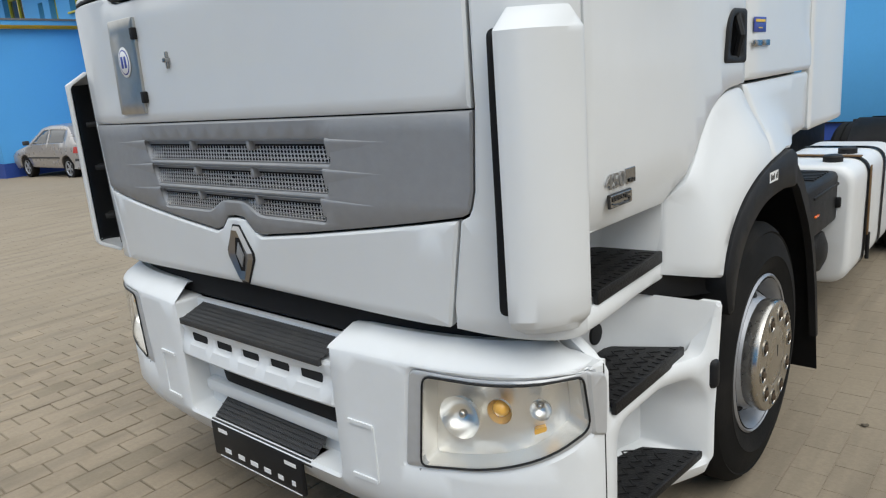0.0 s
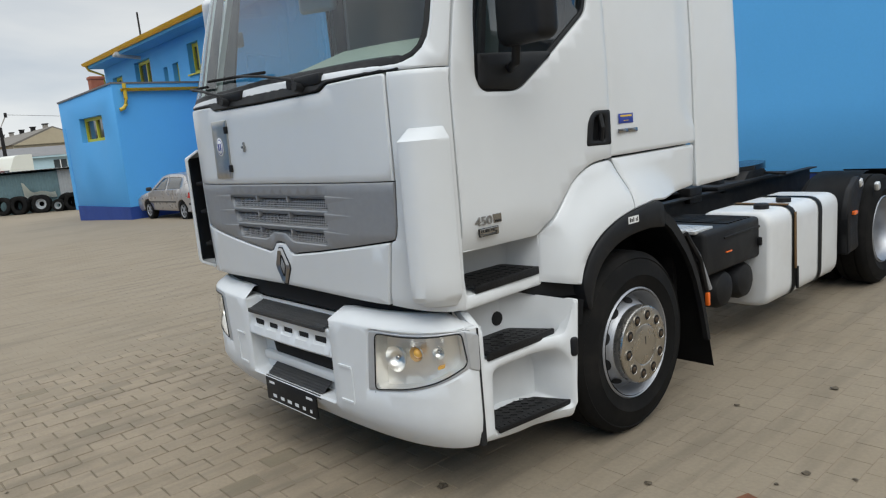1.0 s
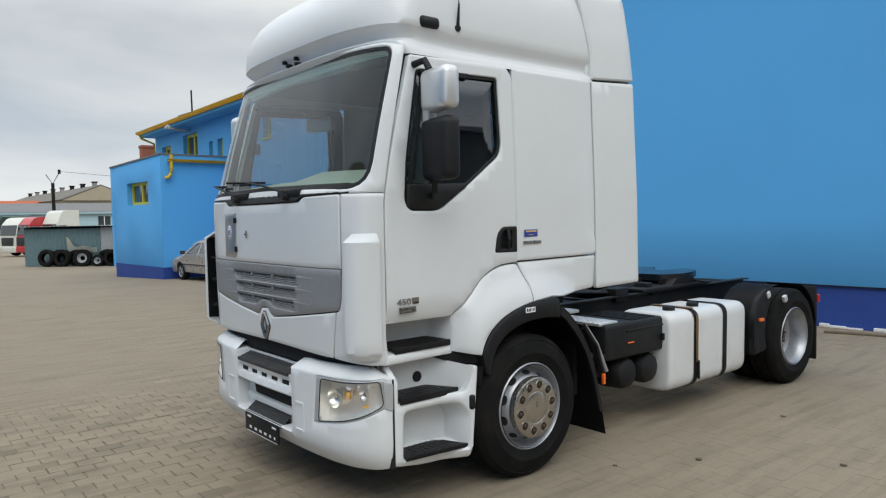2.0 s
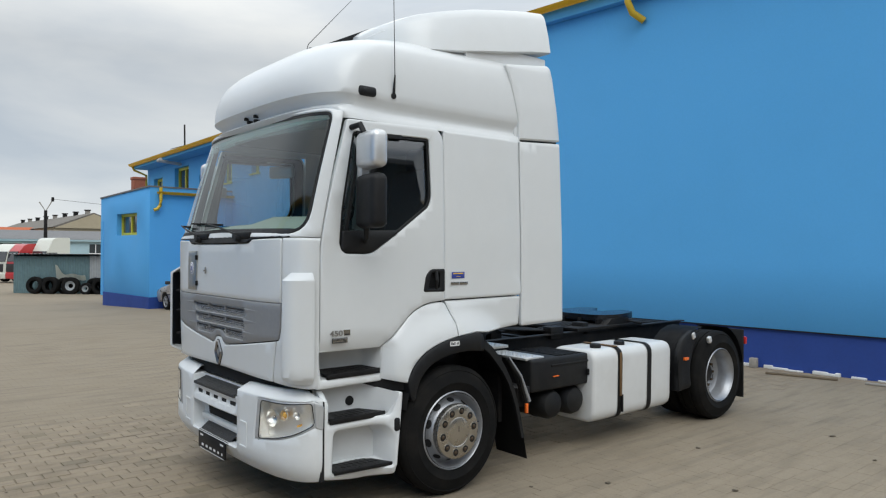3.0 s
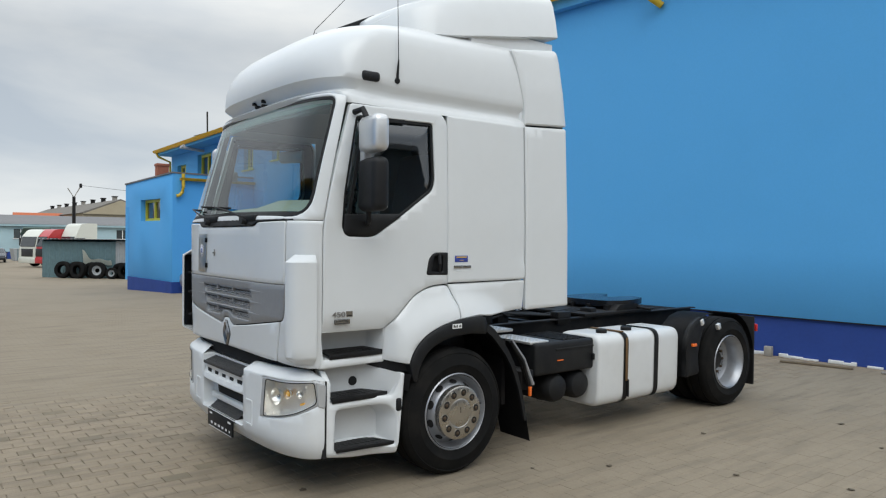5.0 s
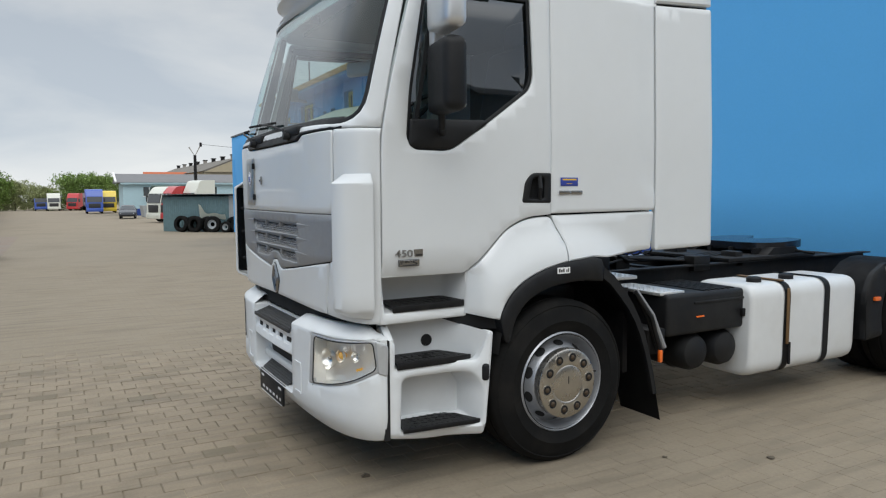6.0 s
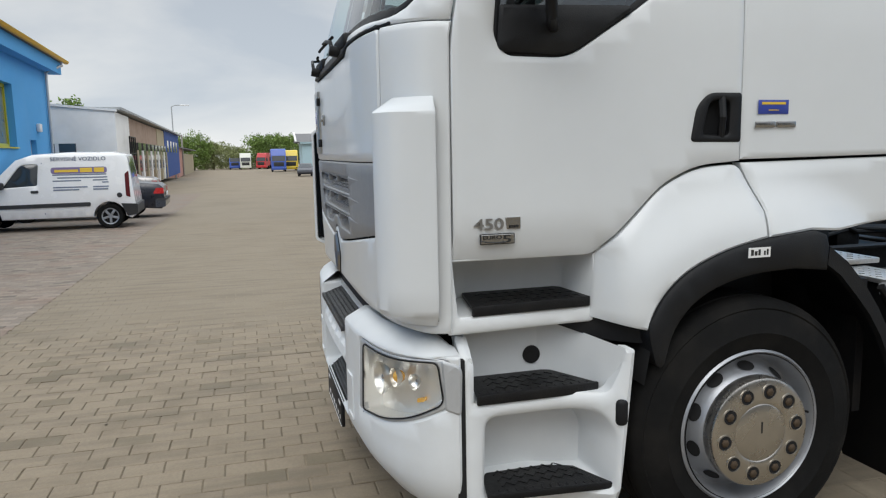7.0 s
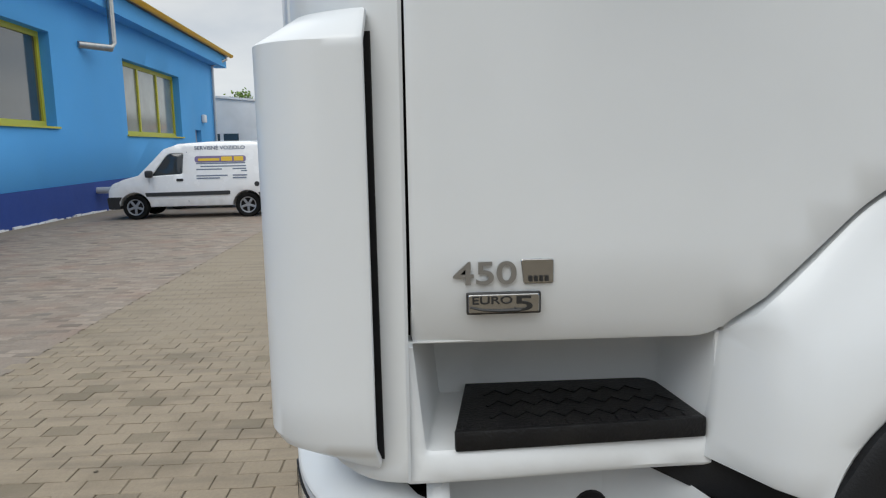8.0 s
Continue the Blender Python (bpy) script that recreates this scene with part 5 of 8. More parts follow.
for k in range(5):
    part("hose", tube(bmesh.new(), [(-0.2 + 0.1 * k, 2.28, 1.75 - 0.05 * k), (-0.15 + 0.09 * k, 2.5, 1.28), (-0.1 + 0.08 * k, 2.9, 1.08), (0.05 * k, 3.5, 1.06)], 0.014, 8), BLACK_PLASTIC, truck)

for k, (x, y, w, d, h) in enumerate(((0.30, 2.50, 0.16, 0.12, 0.12), (0.10, 2.86, 0.22, 0.16, 0.09), (-0.22, 3.12, 0.14, 0.22, 0.11), (0.40, 3.52, 0.12, 0.20, 0.08), (0.33, 4.05, 0.16, 0.10, 0.09), (-0.30, 4.02, 0.18, 0.14, 0.10))):
    part("valve_block", one_box(x - w / 2, x + w / 2, y - d / 2, y + d / 2, 0.98, 1.03 + h, 0.012), BLACK_STEEL, truck)
for k in range(4):
    x0, x1 = 0.34 - 0.07 * k, 0.20 - 0.05 * k
    part("air_line", tube(bmesh.new(), [(x0, 2.4 + 0.1 * k, 1.05), (x1, 2.9, 1.10 - 0.015 * k), (x0 + 0.04, 3.5, 1.06), (x1, 4.1, 1.085), (x0, 4.42, 1.05)], 0.011, 7), BLACK_PLASTIC, truck)
part("coiled_line", tube(bmesh.new(), [(0.05 + 0.055 * math.cos(0.8 * k), 2.42 + 0.016 * k, 1.16 + 0.055 * math.sin(0.8 * k)) for k in range(60)], 0.009, 6), BLACK_PLASTIC, truck, "black coiled air line")

# fifth wheel
fw = bmesh.new()
out = rounded([(-0.30, 4.50, 0.2), (0.30, 4.50, 0.2), (0.47, 4.75, 0.15), (0.47, 5.10, 0.1), (0.40, 5.42, 0.1), (0.20, 5.50, 0.03), (0.07, 5.10, 0.05), (-0.07, 5.10, 0.05), (-0.20, 5.50, 0.03), (-0.40, 5.42, 0.1), (-0.47, 5.10, 0.1), (-0.47, 4.75, 0.15)])
out = [(x * 0.96, 4.36 + (y - 4.5) * 0.68) for x, y in out]
a = [fw.verts.new((x, y, 1.197 + 0.03 * (y - 5))) for x, y in out]
b = [fw.verts.new((x, y, 1.130 + 0.03 * (y - 5))) for x, y in out]
fw.faces.new(a)
fw.faces.new(b)
for k in range(len(a)):
    fw.faces.new((a[k], a[(k + 1) % len(a)], b[(k + 1) % len(b)], b[k]))
GREASE = material("greasy_steel", (0.035, 0.04, 0.05), 0.22, metal=0.7, grain=0.3, grain_scale=12)
fifth = part("fifth_wheel", fw, GREASE, truck, "greased steel fifth wheel coupling")
for s in (1, -1):
    part("pedestal", prism([(4.36, 1.07), (4.86, 1.07), (4.76, 1.14), (4.46, 1.14)], lambda y, z, d, s=s: Vector((s * (0.46 - d), y, z)), 0.0, 0.10), BLACK_STEEL, fifth)
part("mounting_plate", one_box(-0.50, 0.50, 3.80, 5.00, 1.045, 1.075, 0.004), BLACK_STEEL, fifth)
for k in range(4):
    part("ramp_rib", one_box(-0.44 + 0.25 * k, -0.40 + 0.25 * k, 4.34, 4.9, 1.07, 1.13), BLACK_STEEL, fifth)
part("release_handle", tube(bmesh.new(), [(0.3, 4.80, 1.11), (0.62, 4.75, 1.09), (0.66, 4.75, 1.09)], 0.012, 8), BLACK_STEEL, fifth)

# catwalk plates, battery box, air tanks, fuel tank
for y0, y1, x0, x1, z in ((2.06, 2.34, 0.40, 0.90, 1.060), (2.42, 2.665, 0.52, 1.040, 0.945)):
    bm = one_box(x0, x1, y0, y1, z - 0.025, z, 0.006)
    for i in range(int((x1 - x0) / 0.05)):
        for j in range(int((y1 - y0) / 0.05)):
            box(bm, -0.013, 0.013, -0.005, 0.005, 0, 0.004, m=pose(x0 + 0.03 + i * 0.05, y0 + 0.03 + j * 0.05, z, 0, 0, 45 if (i + j) % 2 else -45))
    part("catwalk_plate", bm, ALU, truck, "bright aluminium chequer plate")
bx = part("battery_box", one_box(0.50, 1.095, 2.44, 3.255, 0.632, 0.930, 0.03, 3), BLACK_PLASTIC, truck, "black plastic battery box")
for k in range(7):
    part("lid_rib", one_box(0.53, 1.06, 2.84 + 0.052 * k, 2.860 + 0.052 * k, 0.925, 0.940, 0.003), BLACK_PLASTIC, bx)
part("lid_band", one_box(0.49, 1.105, 2.70, 3.265, 0.850, 0.868, 0.006), BLACK_PLASTIC, bx)
part("pull_tab", one_box(1.095, 1.107, 2.72, 2.80, 0.752, 0.763, 0.004), ORANGE, bx)
part("box_latch", one_box(1.085, 1.12, 3.20, 3.27, 0.72, 0.78, 0.008), BLACK_STEEL, bx)
part("box_bracket", one_box(0.6, 1.15, 2.2, 2.36, 0.55, 0.72, 0.01), BLACK_STEEL, truck)
for y in (2.775, 3.09):
    at = part("air_tank", lathe([(0.0, 1.085), (0.06, 1.08), (0.115, 1.055), (0.138, 1.01), (0.14, 0.96), (0.14, 0.42), (0.0, 0.4)], 32, "x", (0, y, 0.485)), BLACK_PLASTIC, truck, "black round air tank")
    part("tank_band", lathe([(0.142, 0.88), (0.145, 0.875), (0.145, 0.845), (0.142, 0.84)], 32, "x", (0, y, 0.485)), BLACK_STEEL, at)
for k, (y0, z0, y1, z1) in enumerate(((2.03, 1.0, 2.27, 0.58), (2.07, 1.0, 2.31, 0.60), (2.11, 0.96, 2.27, 0.54))):
    part("support_strut", tube(bmesh.new(), [(1.195 - 0.03 * k, y0, z0), (1.205 - 0.03 * k, (y0 + y1) / 2 + 0.02, (z0 + z1) / 2 + 0.03), (1.19, y1, z1)], 0.017, 8), (BLACK_STEEL, GREY_PANEL, BLACK_STEEL)[k], truck)
part("side_reflector", one_box(1.19, 1.215, 2.247, 2.274, 0.505, 0.590, 0.006), ORANGE, truck, "orange side reflector")
part("bulkhead", one_box(0.5, 1.12, 2.0, 2.04, 0.45, 1.02), BLACK_STEEL, truck)

tk = bmesh.new()
sec = rounded([(0.64, 0.248, 0.10), (1.170, 0.248, 0.13), (1.180, 0.955, 0.11), (0.64, 0.955, 0.10)], 6)
ys = [(3.225, 0.88), (3.232, 0.94), (3.255, 0.985), (3.30, 1.0), (4.475, 1.0), (4.52, 0.985), (4.543, 0.94), (4.55, 0.88)]
cx, cz = 0.910, 0.6015
rows = [[tk.verts.new((cx + (x - cx) * k, y, cz + (z - cz) * k)) for x, z in sec] for y, k in ys]
for a, b in zip(rows, rows[1:]):
    for k in range(len(a)):
        tk.faces.new((a[k], a[(k + 1) % len(a)], b[(k + 1) % len(b)], b[k]))
tk.faces.new(rows[0])
tk.faces.new(rows[-1])
tank = part("fuel_tank", tk, TANK, truck, "white painted fuel tank, grubby ends", 50)
for y, mt in ((3.63, STRAP), (4.13, STRAP)):
    bm = bmesh.new()
    ringo = [(cx + (x - cx) * 1.022, cz + (z - cz) * 1.02) for x, z in sec]
    a = [bm.verts.new((x, y - 0.036, z)) for x, z in ringo]
    b = [bm.verts.new((x, y + 0.036, z)) for x, z in ringo]
    for k in range(len(a)):
        bm.faces.new((a[k], a[(k + 1) % len(a)], b[(k + 1) % len(b)], b[k]))
    bmesh.ops.solidify(bm, geom=bm.faces[:], thickness=0.006)
    strap = part("tank_strap", bm, mt, tank, "dark tank strap", 50)
    if y < 4:
        part("worn_strip", one_box(0.74, 1.14, y - 0.032, y + 0.012, 0.960, 0.971, 0.003), STRAP_BROWN, strap, "worn brown strap top")
        part("worn_face", one_box(1.1885, 1.1965, y - 0.020, y + 0.012, 0.48, 0.91, 0.002), STRAP_BROWN, strap)
        part("strap_bolt", tube(bmesh.new(), [(1.193, y + 0.02, 0.32), (1.193, y + 0.02, 0.49)], 0.012, 8), BLACK_STEEL, strap)
for y in (3.44, 3.83):
    part("tank_cap", lathe([(0.055, 0.0), (0.055, 0.03), (0.045, 0.04), (0.0, 0.042)], 20, "z", (1.02, y, 0.955)), BLACK_PLASTIC, tank)

# rear mudguards
for s in (1, -1):
    arc = [(4.62, 0.40), (4.60, 0.68), (4.635, 0.82), (4.72, 0.935), (4.85, 1.025), (5.0, 1.065), (5.12, 1.07)]
    mg = sheet_of(lambda k, x, s=s, arc=arc: Vector((s * x, *arc[int(k)])), range(7), [0.84, 1.0, 1.20, 1.225])
    bmesh.ops.solidify(mg, geom=mg.faces[:], thickness=0.02)
    g1 = part("rear_mudguard", mg, BLACK_PLASTIC, truck, "black plastic rear mudguard")
    part("guard_side", panel(rounded([(4.61, 0.40, 0.02), (4.88, 0.42, 0.05), (4.84, 0.62, 0.1), (4.90, 0.82, 0.1), (5.02, 0.98, 0.05), (4.90, 1.05, 0.04), (4.70, 0.96, 0.06), (4.605, 0.80, 0.05)]), lambda y, z, d, s=s: Vector((s * (1.225 - d), y, z)), roll=0.012, depth=0.05, step=0.06), BLACK_PLASTIC, g1)
    topa = [(RW + 0.555 * math.cos(t), AX + 0.03 + 0.535 * math.sin(t)) for t in [math.pi * (0.40 - 0.36 * k / 14) for k in range(15)]]
    tg = sheet_of(lambda k, x, s=s, topa=topa: Vector((s * x, *topa[int(k)])), range(15), [0.84, 0.95, 1.1, 1.235])
    bmesh.ops.solidify(tg, geom=tg.faces[:], thickness=0.018)
    part("rear_mudguard", tg, BLACK_PLASTIC, truck)
    part("rear_flap", one_box(min(s * 0.62, s * 1.22), max(s * 0.62, s * 1.22), 6.02, 6.05, 0.16, 0.98, 0.01, m=None), BLACK_PLASTIC, truck, "black rear mud flap")
    part("side_repeater", one_box(min(s * 1.22, s * 1.25), max(s * 1.22, s * 1.25), 4.70, 4.78, 0.73, 0.765, 0.008), ORANGE, g1)
    for y, z in ((4.90, 0.985), (5.13, 0.93)):
        part("guard_clip", one_box(-0.02, 0.02, -0.03, 0.03, -0.035, 0.035, 0.012, m=pose(s * (1.22 if y < 5 else 1.285), y, z, 20)), ALU, g1)
    part("tail_lamp", one_box(min(s * 1.08, s * 1.235), max(s * 1.08, s * 1.235), 6.06, 6.10, 0.80, 0.89, 0.012), RED_LENS, truck, "red tail lamp")


# ---- wheels ----
def tyre_profile(width):
    w = width
    return [(0.290, 0.0), (0.305, -0.012), (0.330, 0.004), (0.372, 0.012), (0.376, 0.015), (0.38, 0.012), (0.43, 0.006), (0.462, -0.010), (0.468, -0.006), (0.476, -0.016), (0.492, -0.028), (0.503, -0.045),
            (0.504, -0.085), (0.492, -0.088), (0.492, -0.098), (0.505, -0.101), (0.506, -w / 2 - 0.012), (0.493, -w / 2 - 0.008), (0.493, -w / 2 + 0.008), (0.506, -w / 2 + 0.012),
            (0.505, -w + 0.101), (0.492, -w + 0.098), (0.492, -w + 0.088), (0.504, -w + 0.085), (0.503, -w + 0.045), (0.47, -w + 0.012), (0.40, -w), (0.31, -w + 0.01), (0.290, -w + 0.02)]


def wheel_parts(s, y, rear):
    wh = new("rear_wheel" if rear else "front_wheel")
    wh.parent = truck
    wh["label"] = "twin rear wheel with deep silver rim" if rear else "steel front wheel with polished nut cover"
    wh.matrix_world = pose(s * (1.255 if rear else 1.240), y, AX, 0, 0, 0 if s > 0 else 180)
    segs = 72
    part("tyre", lathe(tyre_profile(0.30), segs), RUBBER, wh, "black worn tyre")
    if rear:
        part("inner_tyre", lathe([(r, o - 0.335) for r, o in tyre_profile(0.30)], 48), RUBBER, wh)
        prof = [(0.300, -0.020), (0.308, -0.006), (0.300, 0.002), (0.290, -0.010), (0.276, -0.025), (0.266, -0.06), (0.262, -0.066), (0.258, -0.13), (0.250, -0.172), (0.232, -0.186), (0.150, -0.200), (0.10, -0.200)]
        rim = part("rim", lathe(prof, segs), RIM, wh, "silver steel rim")
        for k in range(10):
            t = 2 * math.pi * (k + 0.5) / 10
            part("hand_hole", lathe([(0.030, 0.0), (0.026, -0.02), (0.0, -0.02)], 16, "x", (-0.188, 0.205 * math.cos(t), 0.205 * math.sin(t))), DARK, rim)
            t = 2 * math.pi * k / 10
            part("wheel_nut", lathe([(0.016, -0.200), (0.016, -0.172), (0.010, -0.167), (0.0, -0.166)], 6, "x", (0, 0.150 * math.cos(t), 0.150 * math.sin(t))), NUT, rim)
        part("hub", lathe([(0.12, -0.205), (0.115, -0.18), (0.09, -0.155), (0.05, -0.145), (0.0, -0.143)], 32), BLACK_STEEL, wh)
    else:
        prof = [(0.300, -0.020), (0.308, -0.006), (0.300, 0.002), (0.290, -0.008), (0.278, -0.035), (0.270, -0.075), (0.262, -0.085), (0.245, -0.070), (0.222, -0.030), (0.205, -0.006), (0.195, 0.0), (0.12, 0.0)]
        rim = part("rim", lathe(prof, segs), RIM, wh, "silver steel rim")
        for k in range(10):
            t = 2 * math.pi * (k + 0.5) / 10
            bm = bmesh.new()
            ring = [Vector((0, 0.026 * math.cos(q), 0.036 * math.sin(q))) for q in [2 * math.pi * i / 14 for i in range(14)]]
            m = pose(0, 0, 0, math.degrees(t)) @ pose(-0.0475, 0.2345, 0, 0, 0, 58)
            a = [bm.verts.new(m @ p) for p in ring]
            bm.faces.new(a)
            part("hand_hole", bm, DARK, rim)
        cap = part("nut_cover", lathe([(0.205, -0.02), (0.213, 0.0), (0.215, 0.034), (0.210, 0.045), (0.200, 0.050), (0.135, 0.052), (0.118, 0.052), (0.112, 0.048), (0.106, 0.051), (0.06, 0.055), (0.0, 0.056)], 64), CHROME, wh, "polished metal nut cover")
        part("cap_mark", one_box(0.055, 0.057, -0.003, 0.003, 0.0, 0.045), BLACK_PRINT, cap)
        for k in range(10):
            t = 2 * math.pi * (k + 0.2) / 10
            c = (0.021, 0.160 * math.cos(t), 0.160 * math.sin(t))
            part("nut_ring", lathe([(0.031, 0.029), (0.032, 0.033), (0.028, 0.034), (0.026, 0.030)], 18, "x", c), CHROME, cap)
            part("nut_hole", lathe([(0.027, 0.0318), (0.0, 0.0318)], 18, "x", c), DARK, cap)
            part("wheel_nut", lathe([(0.016, 0.031), (0.016, 0.036), (0.010, 0.040), (0.0, 0.040)], 6, "x", c), NUT, cap)
        part("valve", tube(bmesh.new(), [(-0.04, 0.25, 0.03), (0.0, 0.262, 0.032)], 0.005, 6), BLACK_STEEL, rim)
    return wh


for s in (1, -1):
    wheel_parts(s, FW, False)
    wheel_parts(s, RW, True)


# ---- ground ----
def ground_material():
    m = material("yard_blocks", (0.272, 0.226, 0.165), 0.9, grain=0.25, grain_scale=35, stain=0.55, stain_scale=0.45, stain_colour=(0.185, 0.152, 0.108), bump=0.25, bump_scale=60)
    n, l = m.node_tree.nodes, m.node_tree.links
    b = n["Principled BSDF"]
    prev = b.inputs["Base Color"].links[0].from_socket
    geo = n.new("ShaderNodeNewGeometry")
    br = n.new("ShaderNodeTexBrick")
    mp = n.new("ShaderNodeMapping")
    mp.inputs["Rotation"].default_value = (0, 0, radians(90))
    l.new(geo.outputs["Position"], mp.inputs["Vector"])
    l.new(mp.outputs["Vector"], br.inputs["Vector"])
    br.inputs["Scale"].default_value = 1.0
    br.inputs["Brick Width"].default_value = 0.20
    br.inputs["Row Height"].default_value = 0.14
    br.inputs["Mortar Size"].default_value = 0.006
    br.inputs["Color1"].default_value = (1.0, 1.0, 1.0, 1)
    br.inputs["Color2"].default_value = (0.92, 0.92, 0.92, 1)
    br.inputs["Mortar"].default_value = (0.86, 0.85, 0.82, 1)
    mx = n.new("ShaderNodeMix")
    mx.data_type, mx.blend_type = "RGBA", "MULTIPLY"
    mx.inputs[0].default_value = 0.8
    l.new(prev, mx.inputs[6])
    l.new(br.outputs["Color"], mx.inputs[7])
    l.new(mx.outputs[2], b.inputs["Base Color"])
    return m


YARD = ground_material()


def fall(x, y=0.0):
    """The yard falls away gently towards its far end, with a dip by the shed."""
    return -0.24 * smooth((-19 - x) / 19) * smooth((80 + x) / 12) * smooth((y - 0.5) / 4) + ramp(-x, [(4, 0.0), (16, -0.12), (25, -0.28), (47, -0.50), (88, -1.06), (130, -1.50), (190, -1.95), (900, -7.0)])


bm = sheet_of(lambda x, y: Vector((x, y, fall(x, y) - 0.0105)), [-900, -190, -130, -88, -80, -76, -72, -68, -47, -38, -34, -30, -28, -25, -22, -19, -16, -4, 0, 900], [-900, -60, 0, 1.5, 2.5, 3.5, 4.5, 12, 60, 900])
tagged(part("ground", bm, YARD), "sandy beige block-paved yard, worn and stained", "ground", kind="structure")

# ---- buildings ----


def wall_fn(m):
    """A wall surface: u along, v up, d into the wall, in the frame m."""
    return lambda u, v, d=0.0: m @ Vector((u, d, v))


def wall_panel(name, m, outline, holes, mat, parent, thick=0.3, label=""):
    hs = [(h, thick, 1.0, False) for h in holes]
    return part(name, panel(outline, wall_fn(m), hs, roll=0.001, depth=thick, step=3.0), mat, parent, label)


def rect(u0, u1, v0, v1):
    return [(u0, v0), (u1, v0), (u1, v1), (u0, v1)]


def window(m, u0, u1, v0, v1, parent, panes=2, deep=0.16, frame=0.07, glassy=None, sill=True):
    """A framed window set back in its opening."""
    w = part("window", bx(m, u0, u1, deep + 0.05, deep + 0.06, v0, v1), glassy or WINDOW, parent, "window glass in a yellow frame")
    fr = bmesh.new()
    box(fr, u0, u1, deep, deep + 0.05, v0, v0 + frame, m=m)
    box(fr, u0, u1, deep, deep + 0.05, v1 - frame, v1, m=m)
    box(fr, u0, u0 + frame, deep, deep + 0.05, v0 + frame, v1 - frame, m=m)
    box(fr, u1 - frame, u1, deep, deep + 0.05, v0 + frame, v1 - frame, m=m)
    part("frame", fr, YELLOW, w, "yellow window frame")
    for k in range(1, panes):
        c = u0 + (u1 - u0) * k / panes
        part("mullion", bx(m, c - frame * 0.45, c + frame * 0.45, deep - 0.003, deep + 0.048, v0 + frame, v1 - frame), YELLOW, w)
    if sill:
        part("sill", bx(m, u0 - 0.08, u1 + 0.08, -0.06, deep, v0 - 0.05, v0 - 0.004), YELLOW, w, "yellow metal sill")
    return w


def bx(m, x0, x1, y0, y1, z0, z1, bevel=0.0):
    return box(bmesh.new(), x0, x1, y0, y1, z0, z1, bevel, m=m)


def gutter(m, u0, u1, y, z, r=0.075):
    """A half-round gutter along u."""
    bm = sheet_of(lambda u, t: m @ Vector((u, y + r * math.cos(t), z + r * math.sin(t))), [u0, u1], [math.pi + math.pi * k / 8 for k in range(9)])
    bmesh.ops.solidify(bm, geom=bm.faces[:], thickness=0.008)
    return bm


# workshop hall behind the truck
hall = thing("workshop_hall", "light blue plastered workshop hall with dark blue plinth and yellow gutter", "building")
MH = pose(0, 9.4, 0, 0, 0, 4)
wall_panel("wall", MH, rect(-10.2, 4.6, 0.655, 6.95), [], BLUE_WALL, hall, 0.3)
part("plinth", bx(MH, -10.2, 4.6, 0.030, 0.3, -0.05, 0.642), BLUE_DARK, hall, "dark blue painted plinth")
# black strip that paints the shadow line below the overhanging plaster
part("drip_edge", bx(MH, -10.2, 4.6, -0.006, 0.03, 0.636, 0.6545), BLACK_PLASTIC, hall, "dark strip for the shadow line under the plaster edge")
foam = bmesh.new()
rng = random.Random(21)
u = -4.0
while u < 4.5:
    d = rng.uniform(0.06, 0.26)
    box(foam, u, u + d, rng.uniform(-0.03, -0.005), 0.035, -0.01, rng.uniform(0.012, 0.05), 0.006, m=MH)
    u += d + (0.0 if rng.random() < 0.8 else 0.15)
tagged(part("insulation_edge", foam, material("white_insulation", (0.74, 0.75, 0.75), 0.8, grain=0.15, stain=0.3, stain_scale=5, stain_colour=(0.4, 0.37, 0.32)), hall, "ragged white insulation along the foot of the wall"), kind="stuff")
part("fascia", bx(MH, -10.4, 4.8, -0.18, 0.1, 6.72, 6.95), BLUE_WALL, hall)
part("gutter", gutter(MH, -10.4, 4.8, -0.30, 6.985, 0.10), YELLOW_METAL, hall, "yellow gutter")
part("downpipe", tube(bmesh.new(), [MH @ Vector(p) for p in ((-2.55, -0.30, 6.95), (-2.55, -0.30, 6.62), (-2.50, -0.22, 6.42), (-2.38, -0.06, 6.30), (-2.36, -0.04, 6.28))], 0.065, 12), YELLOW_METAL, hall, "yellow pipe elbow")
part("roof", prism([(-0.16, 7.03), (-0.16, 7.09), (7.0, 8.6), (14.4, 7.12), (14.4, 7.05), (7.0, 8.5)], lambda y, z, d: MH @ Vector((-10.4 + d, y, z)), 0, 15.2), ROOF, hall)
part("end_wall", bx(MH, 4.3, 4.6, 0.3, 14, 0, 7.0), BLUE_WALL, hall)
part("back_wall", bx(MH, -10.2, 4.6, 13.7, 14, 0, 7.0), BLUE_WALL, hall)

# two-storey office wing with its annex
office = thing("office_wing", "two-storey light blue office wing with yellow windows and gutters", "building")
MO = pose(-27.919, 9.329, -0.314, 0, 0, -1.22) @ Matrix.Scale(1.17, 4)
OFFICE_WIN = [(-2.95, -1.75, 3.70, 4.95, 2), (-0.20, 1.45, 3.60, 5.18, 2), (2.62, 2.98, 3.84, 4.68, 1), (3.45, 3.95, 3.84, 4.70, 1), (4.85, 5.70, 4.20, 5.12, 2), (7.3, 7.9, 4.35, 5.0, 1)]
wall_panel("wall", MO, rect(-3.85, 13.5, 0.0, 5.62), [rect(a, b, c, d) for a, b, c, d, _ in OFFICE_WIN], BLUE_WALL, office, 0.3)
for a, b, c, d, n in OFFICE_WIN:
    window(MO, a, b, c, d, office, n, frame=0.10)
part("end_wall", bx(MO, -3.85, -3.55, 0.3, 10, 0, 5.62), BLUE_WALL, office)
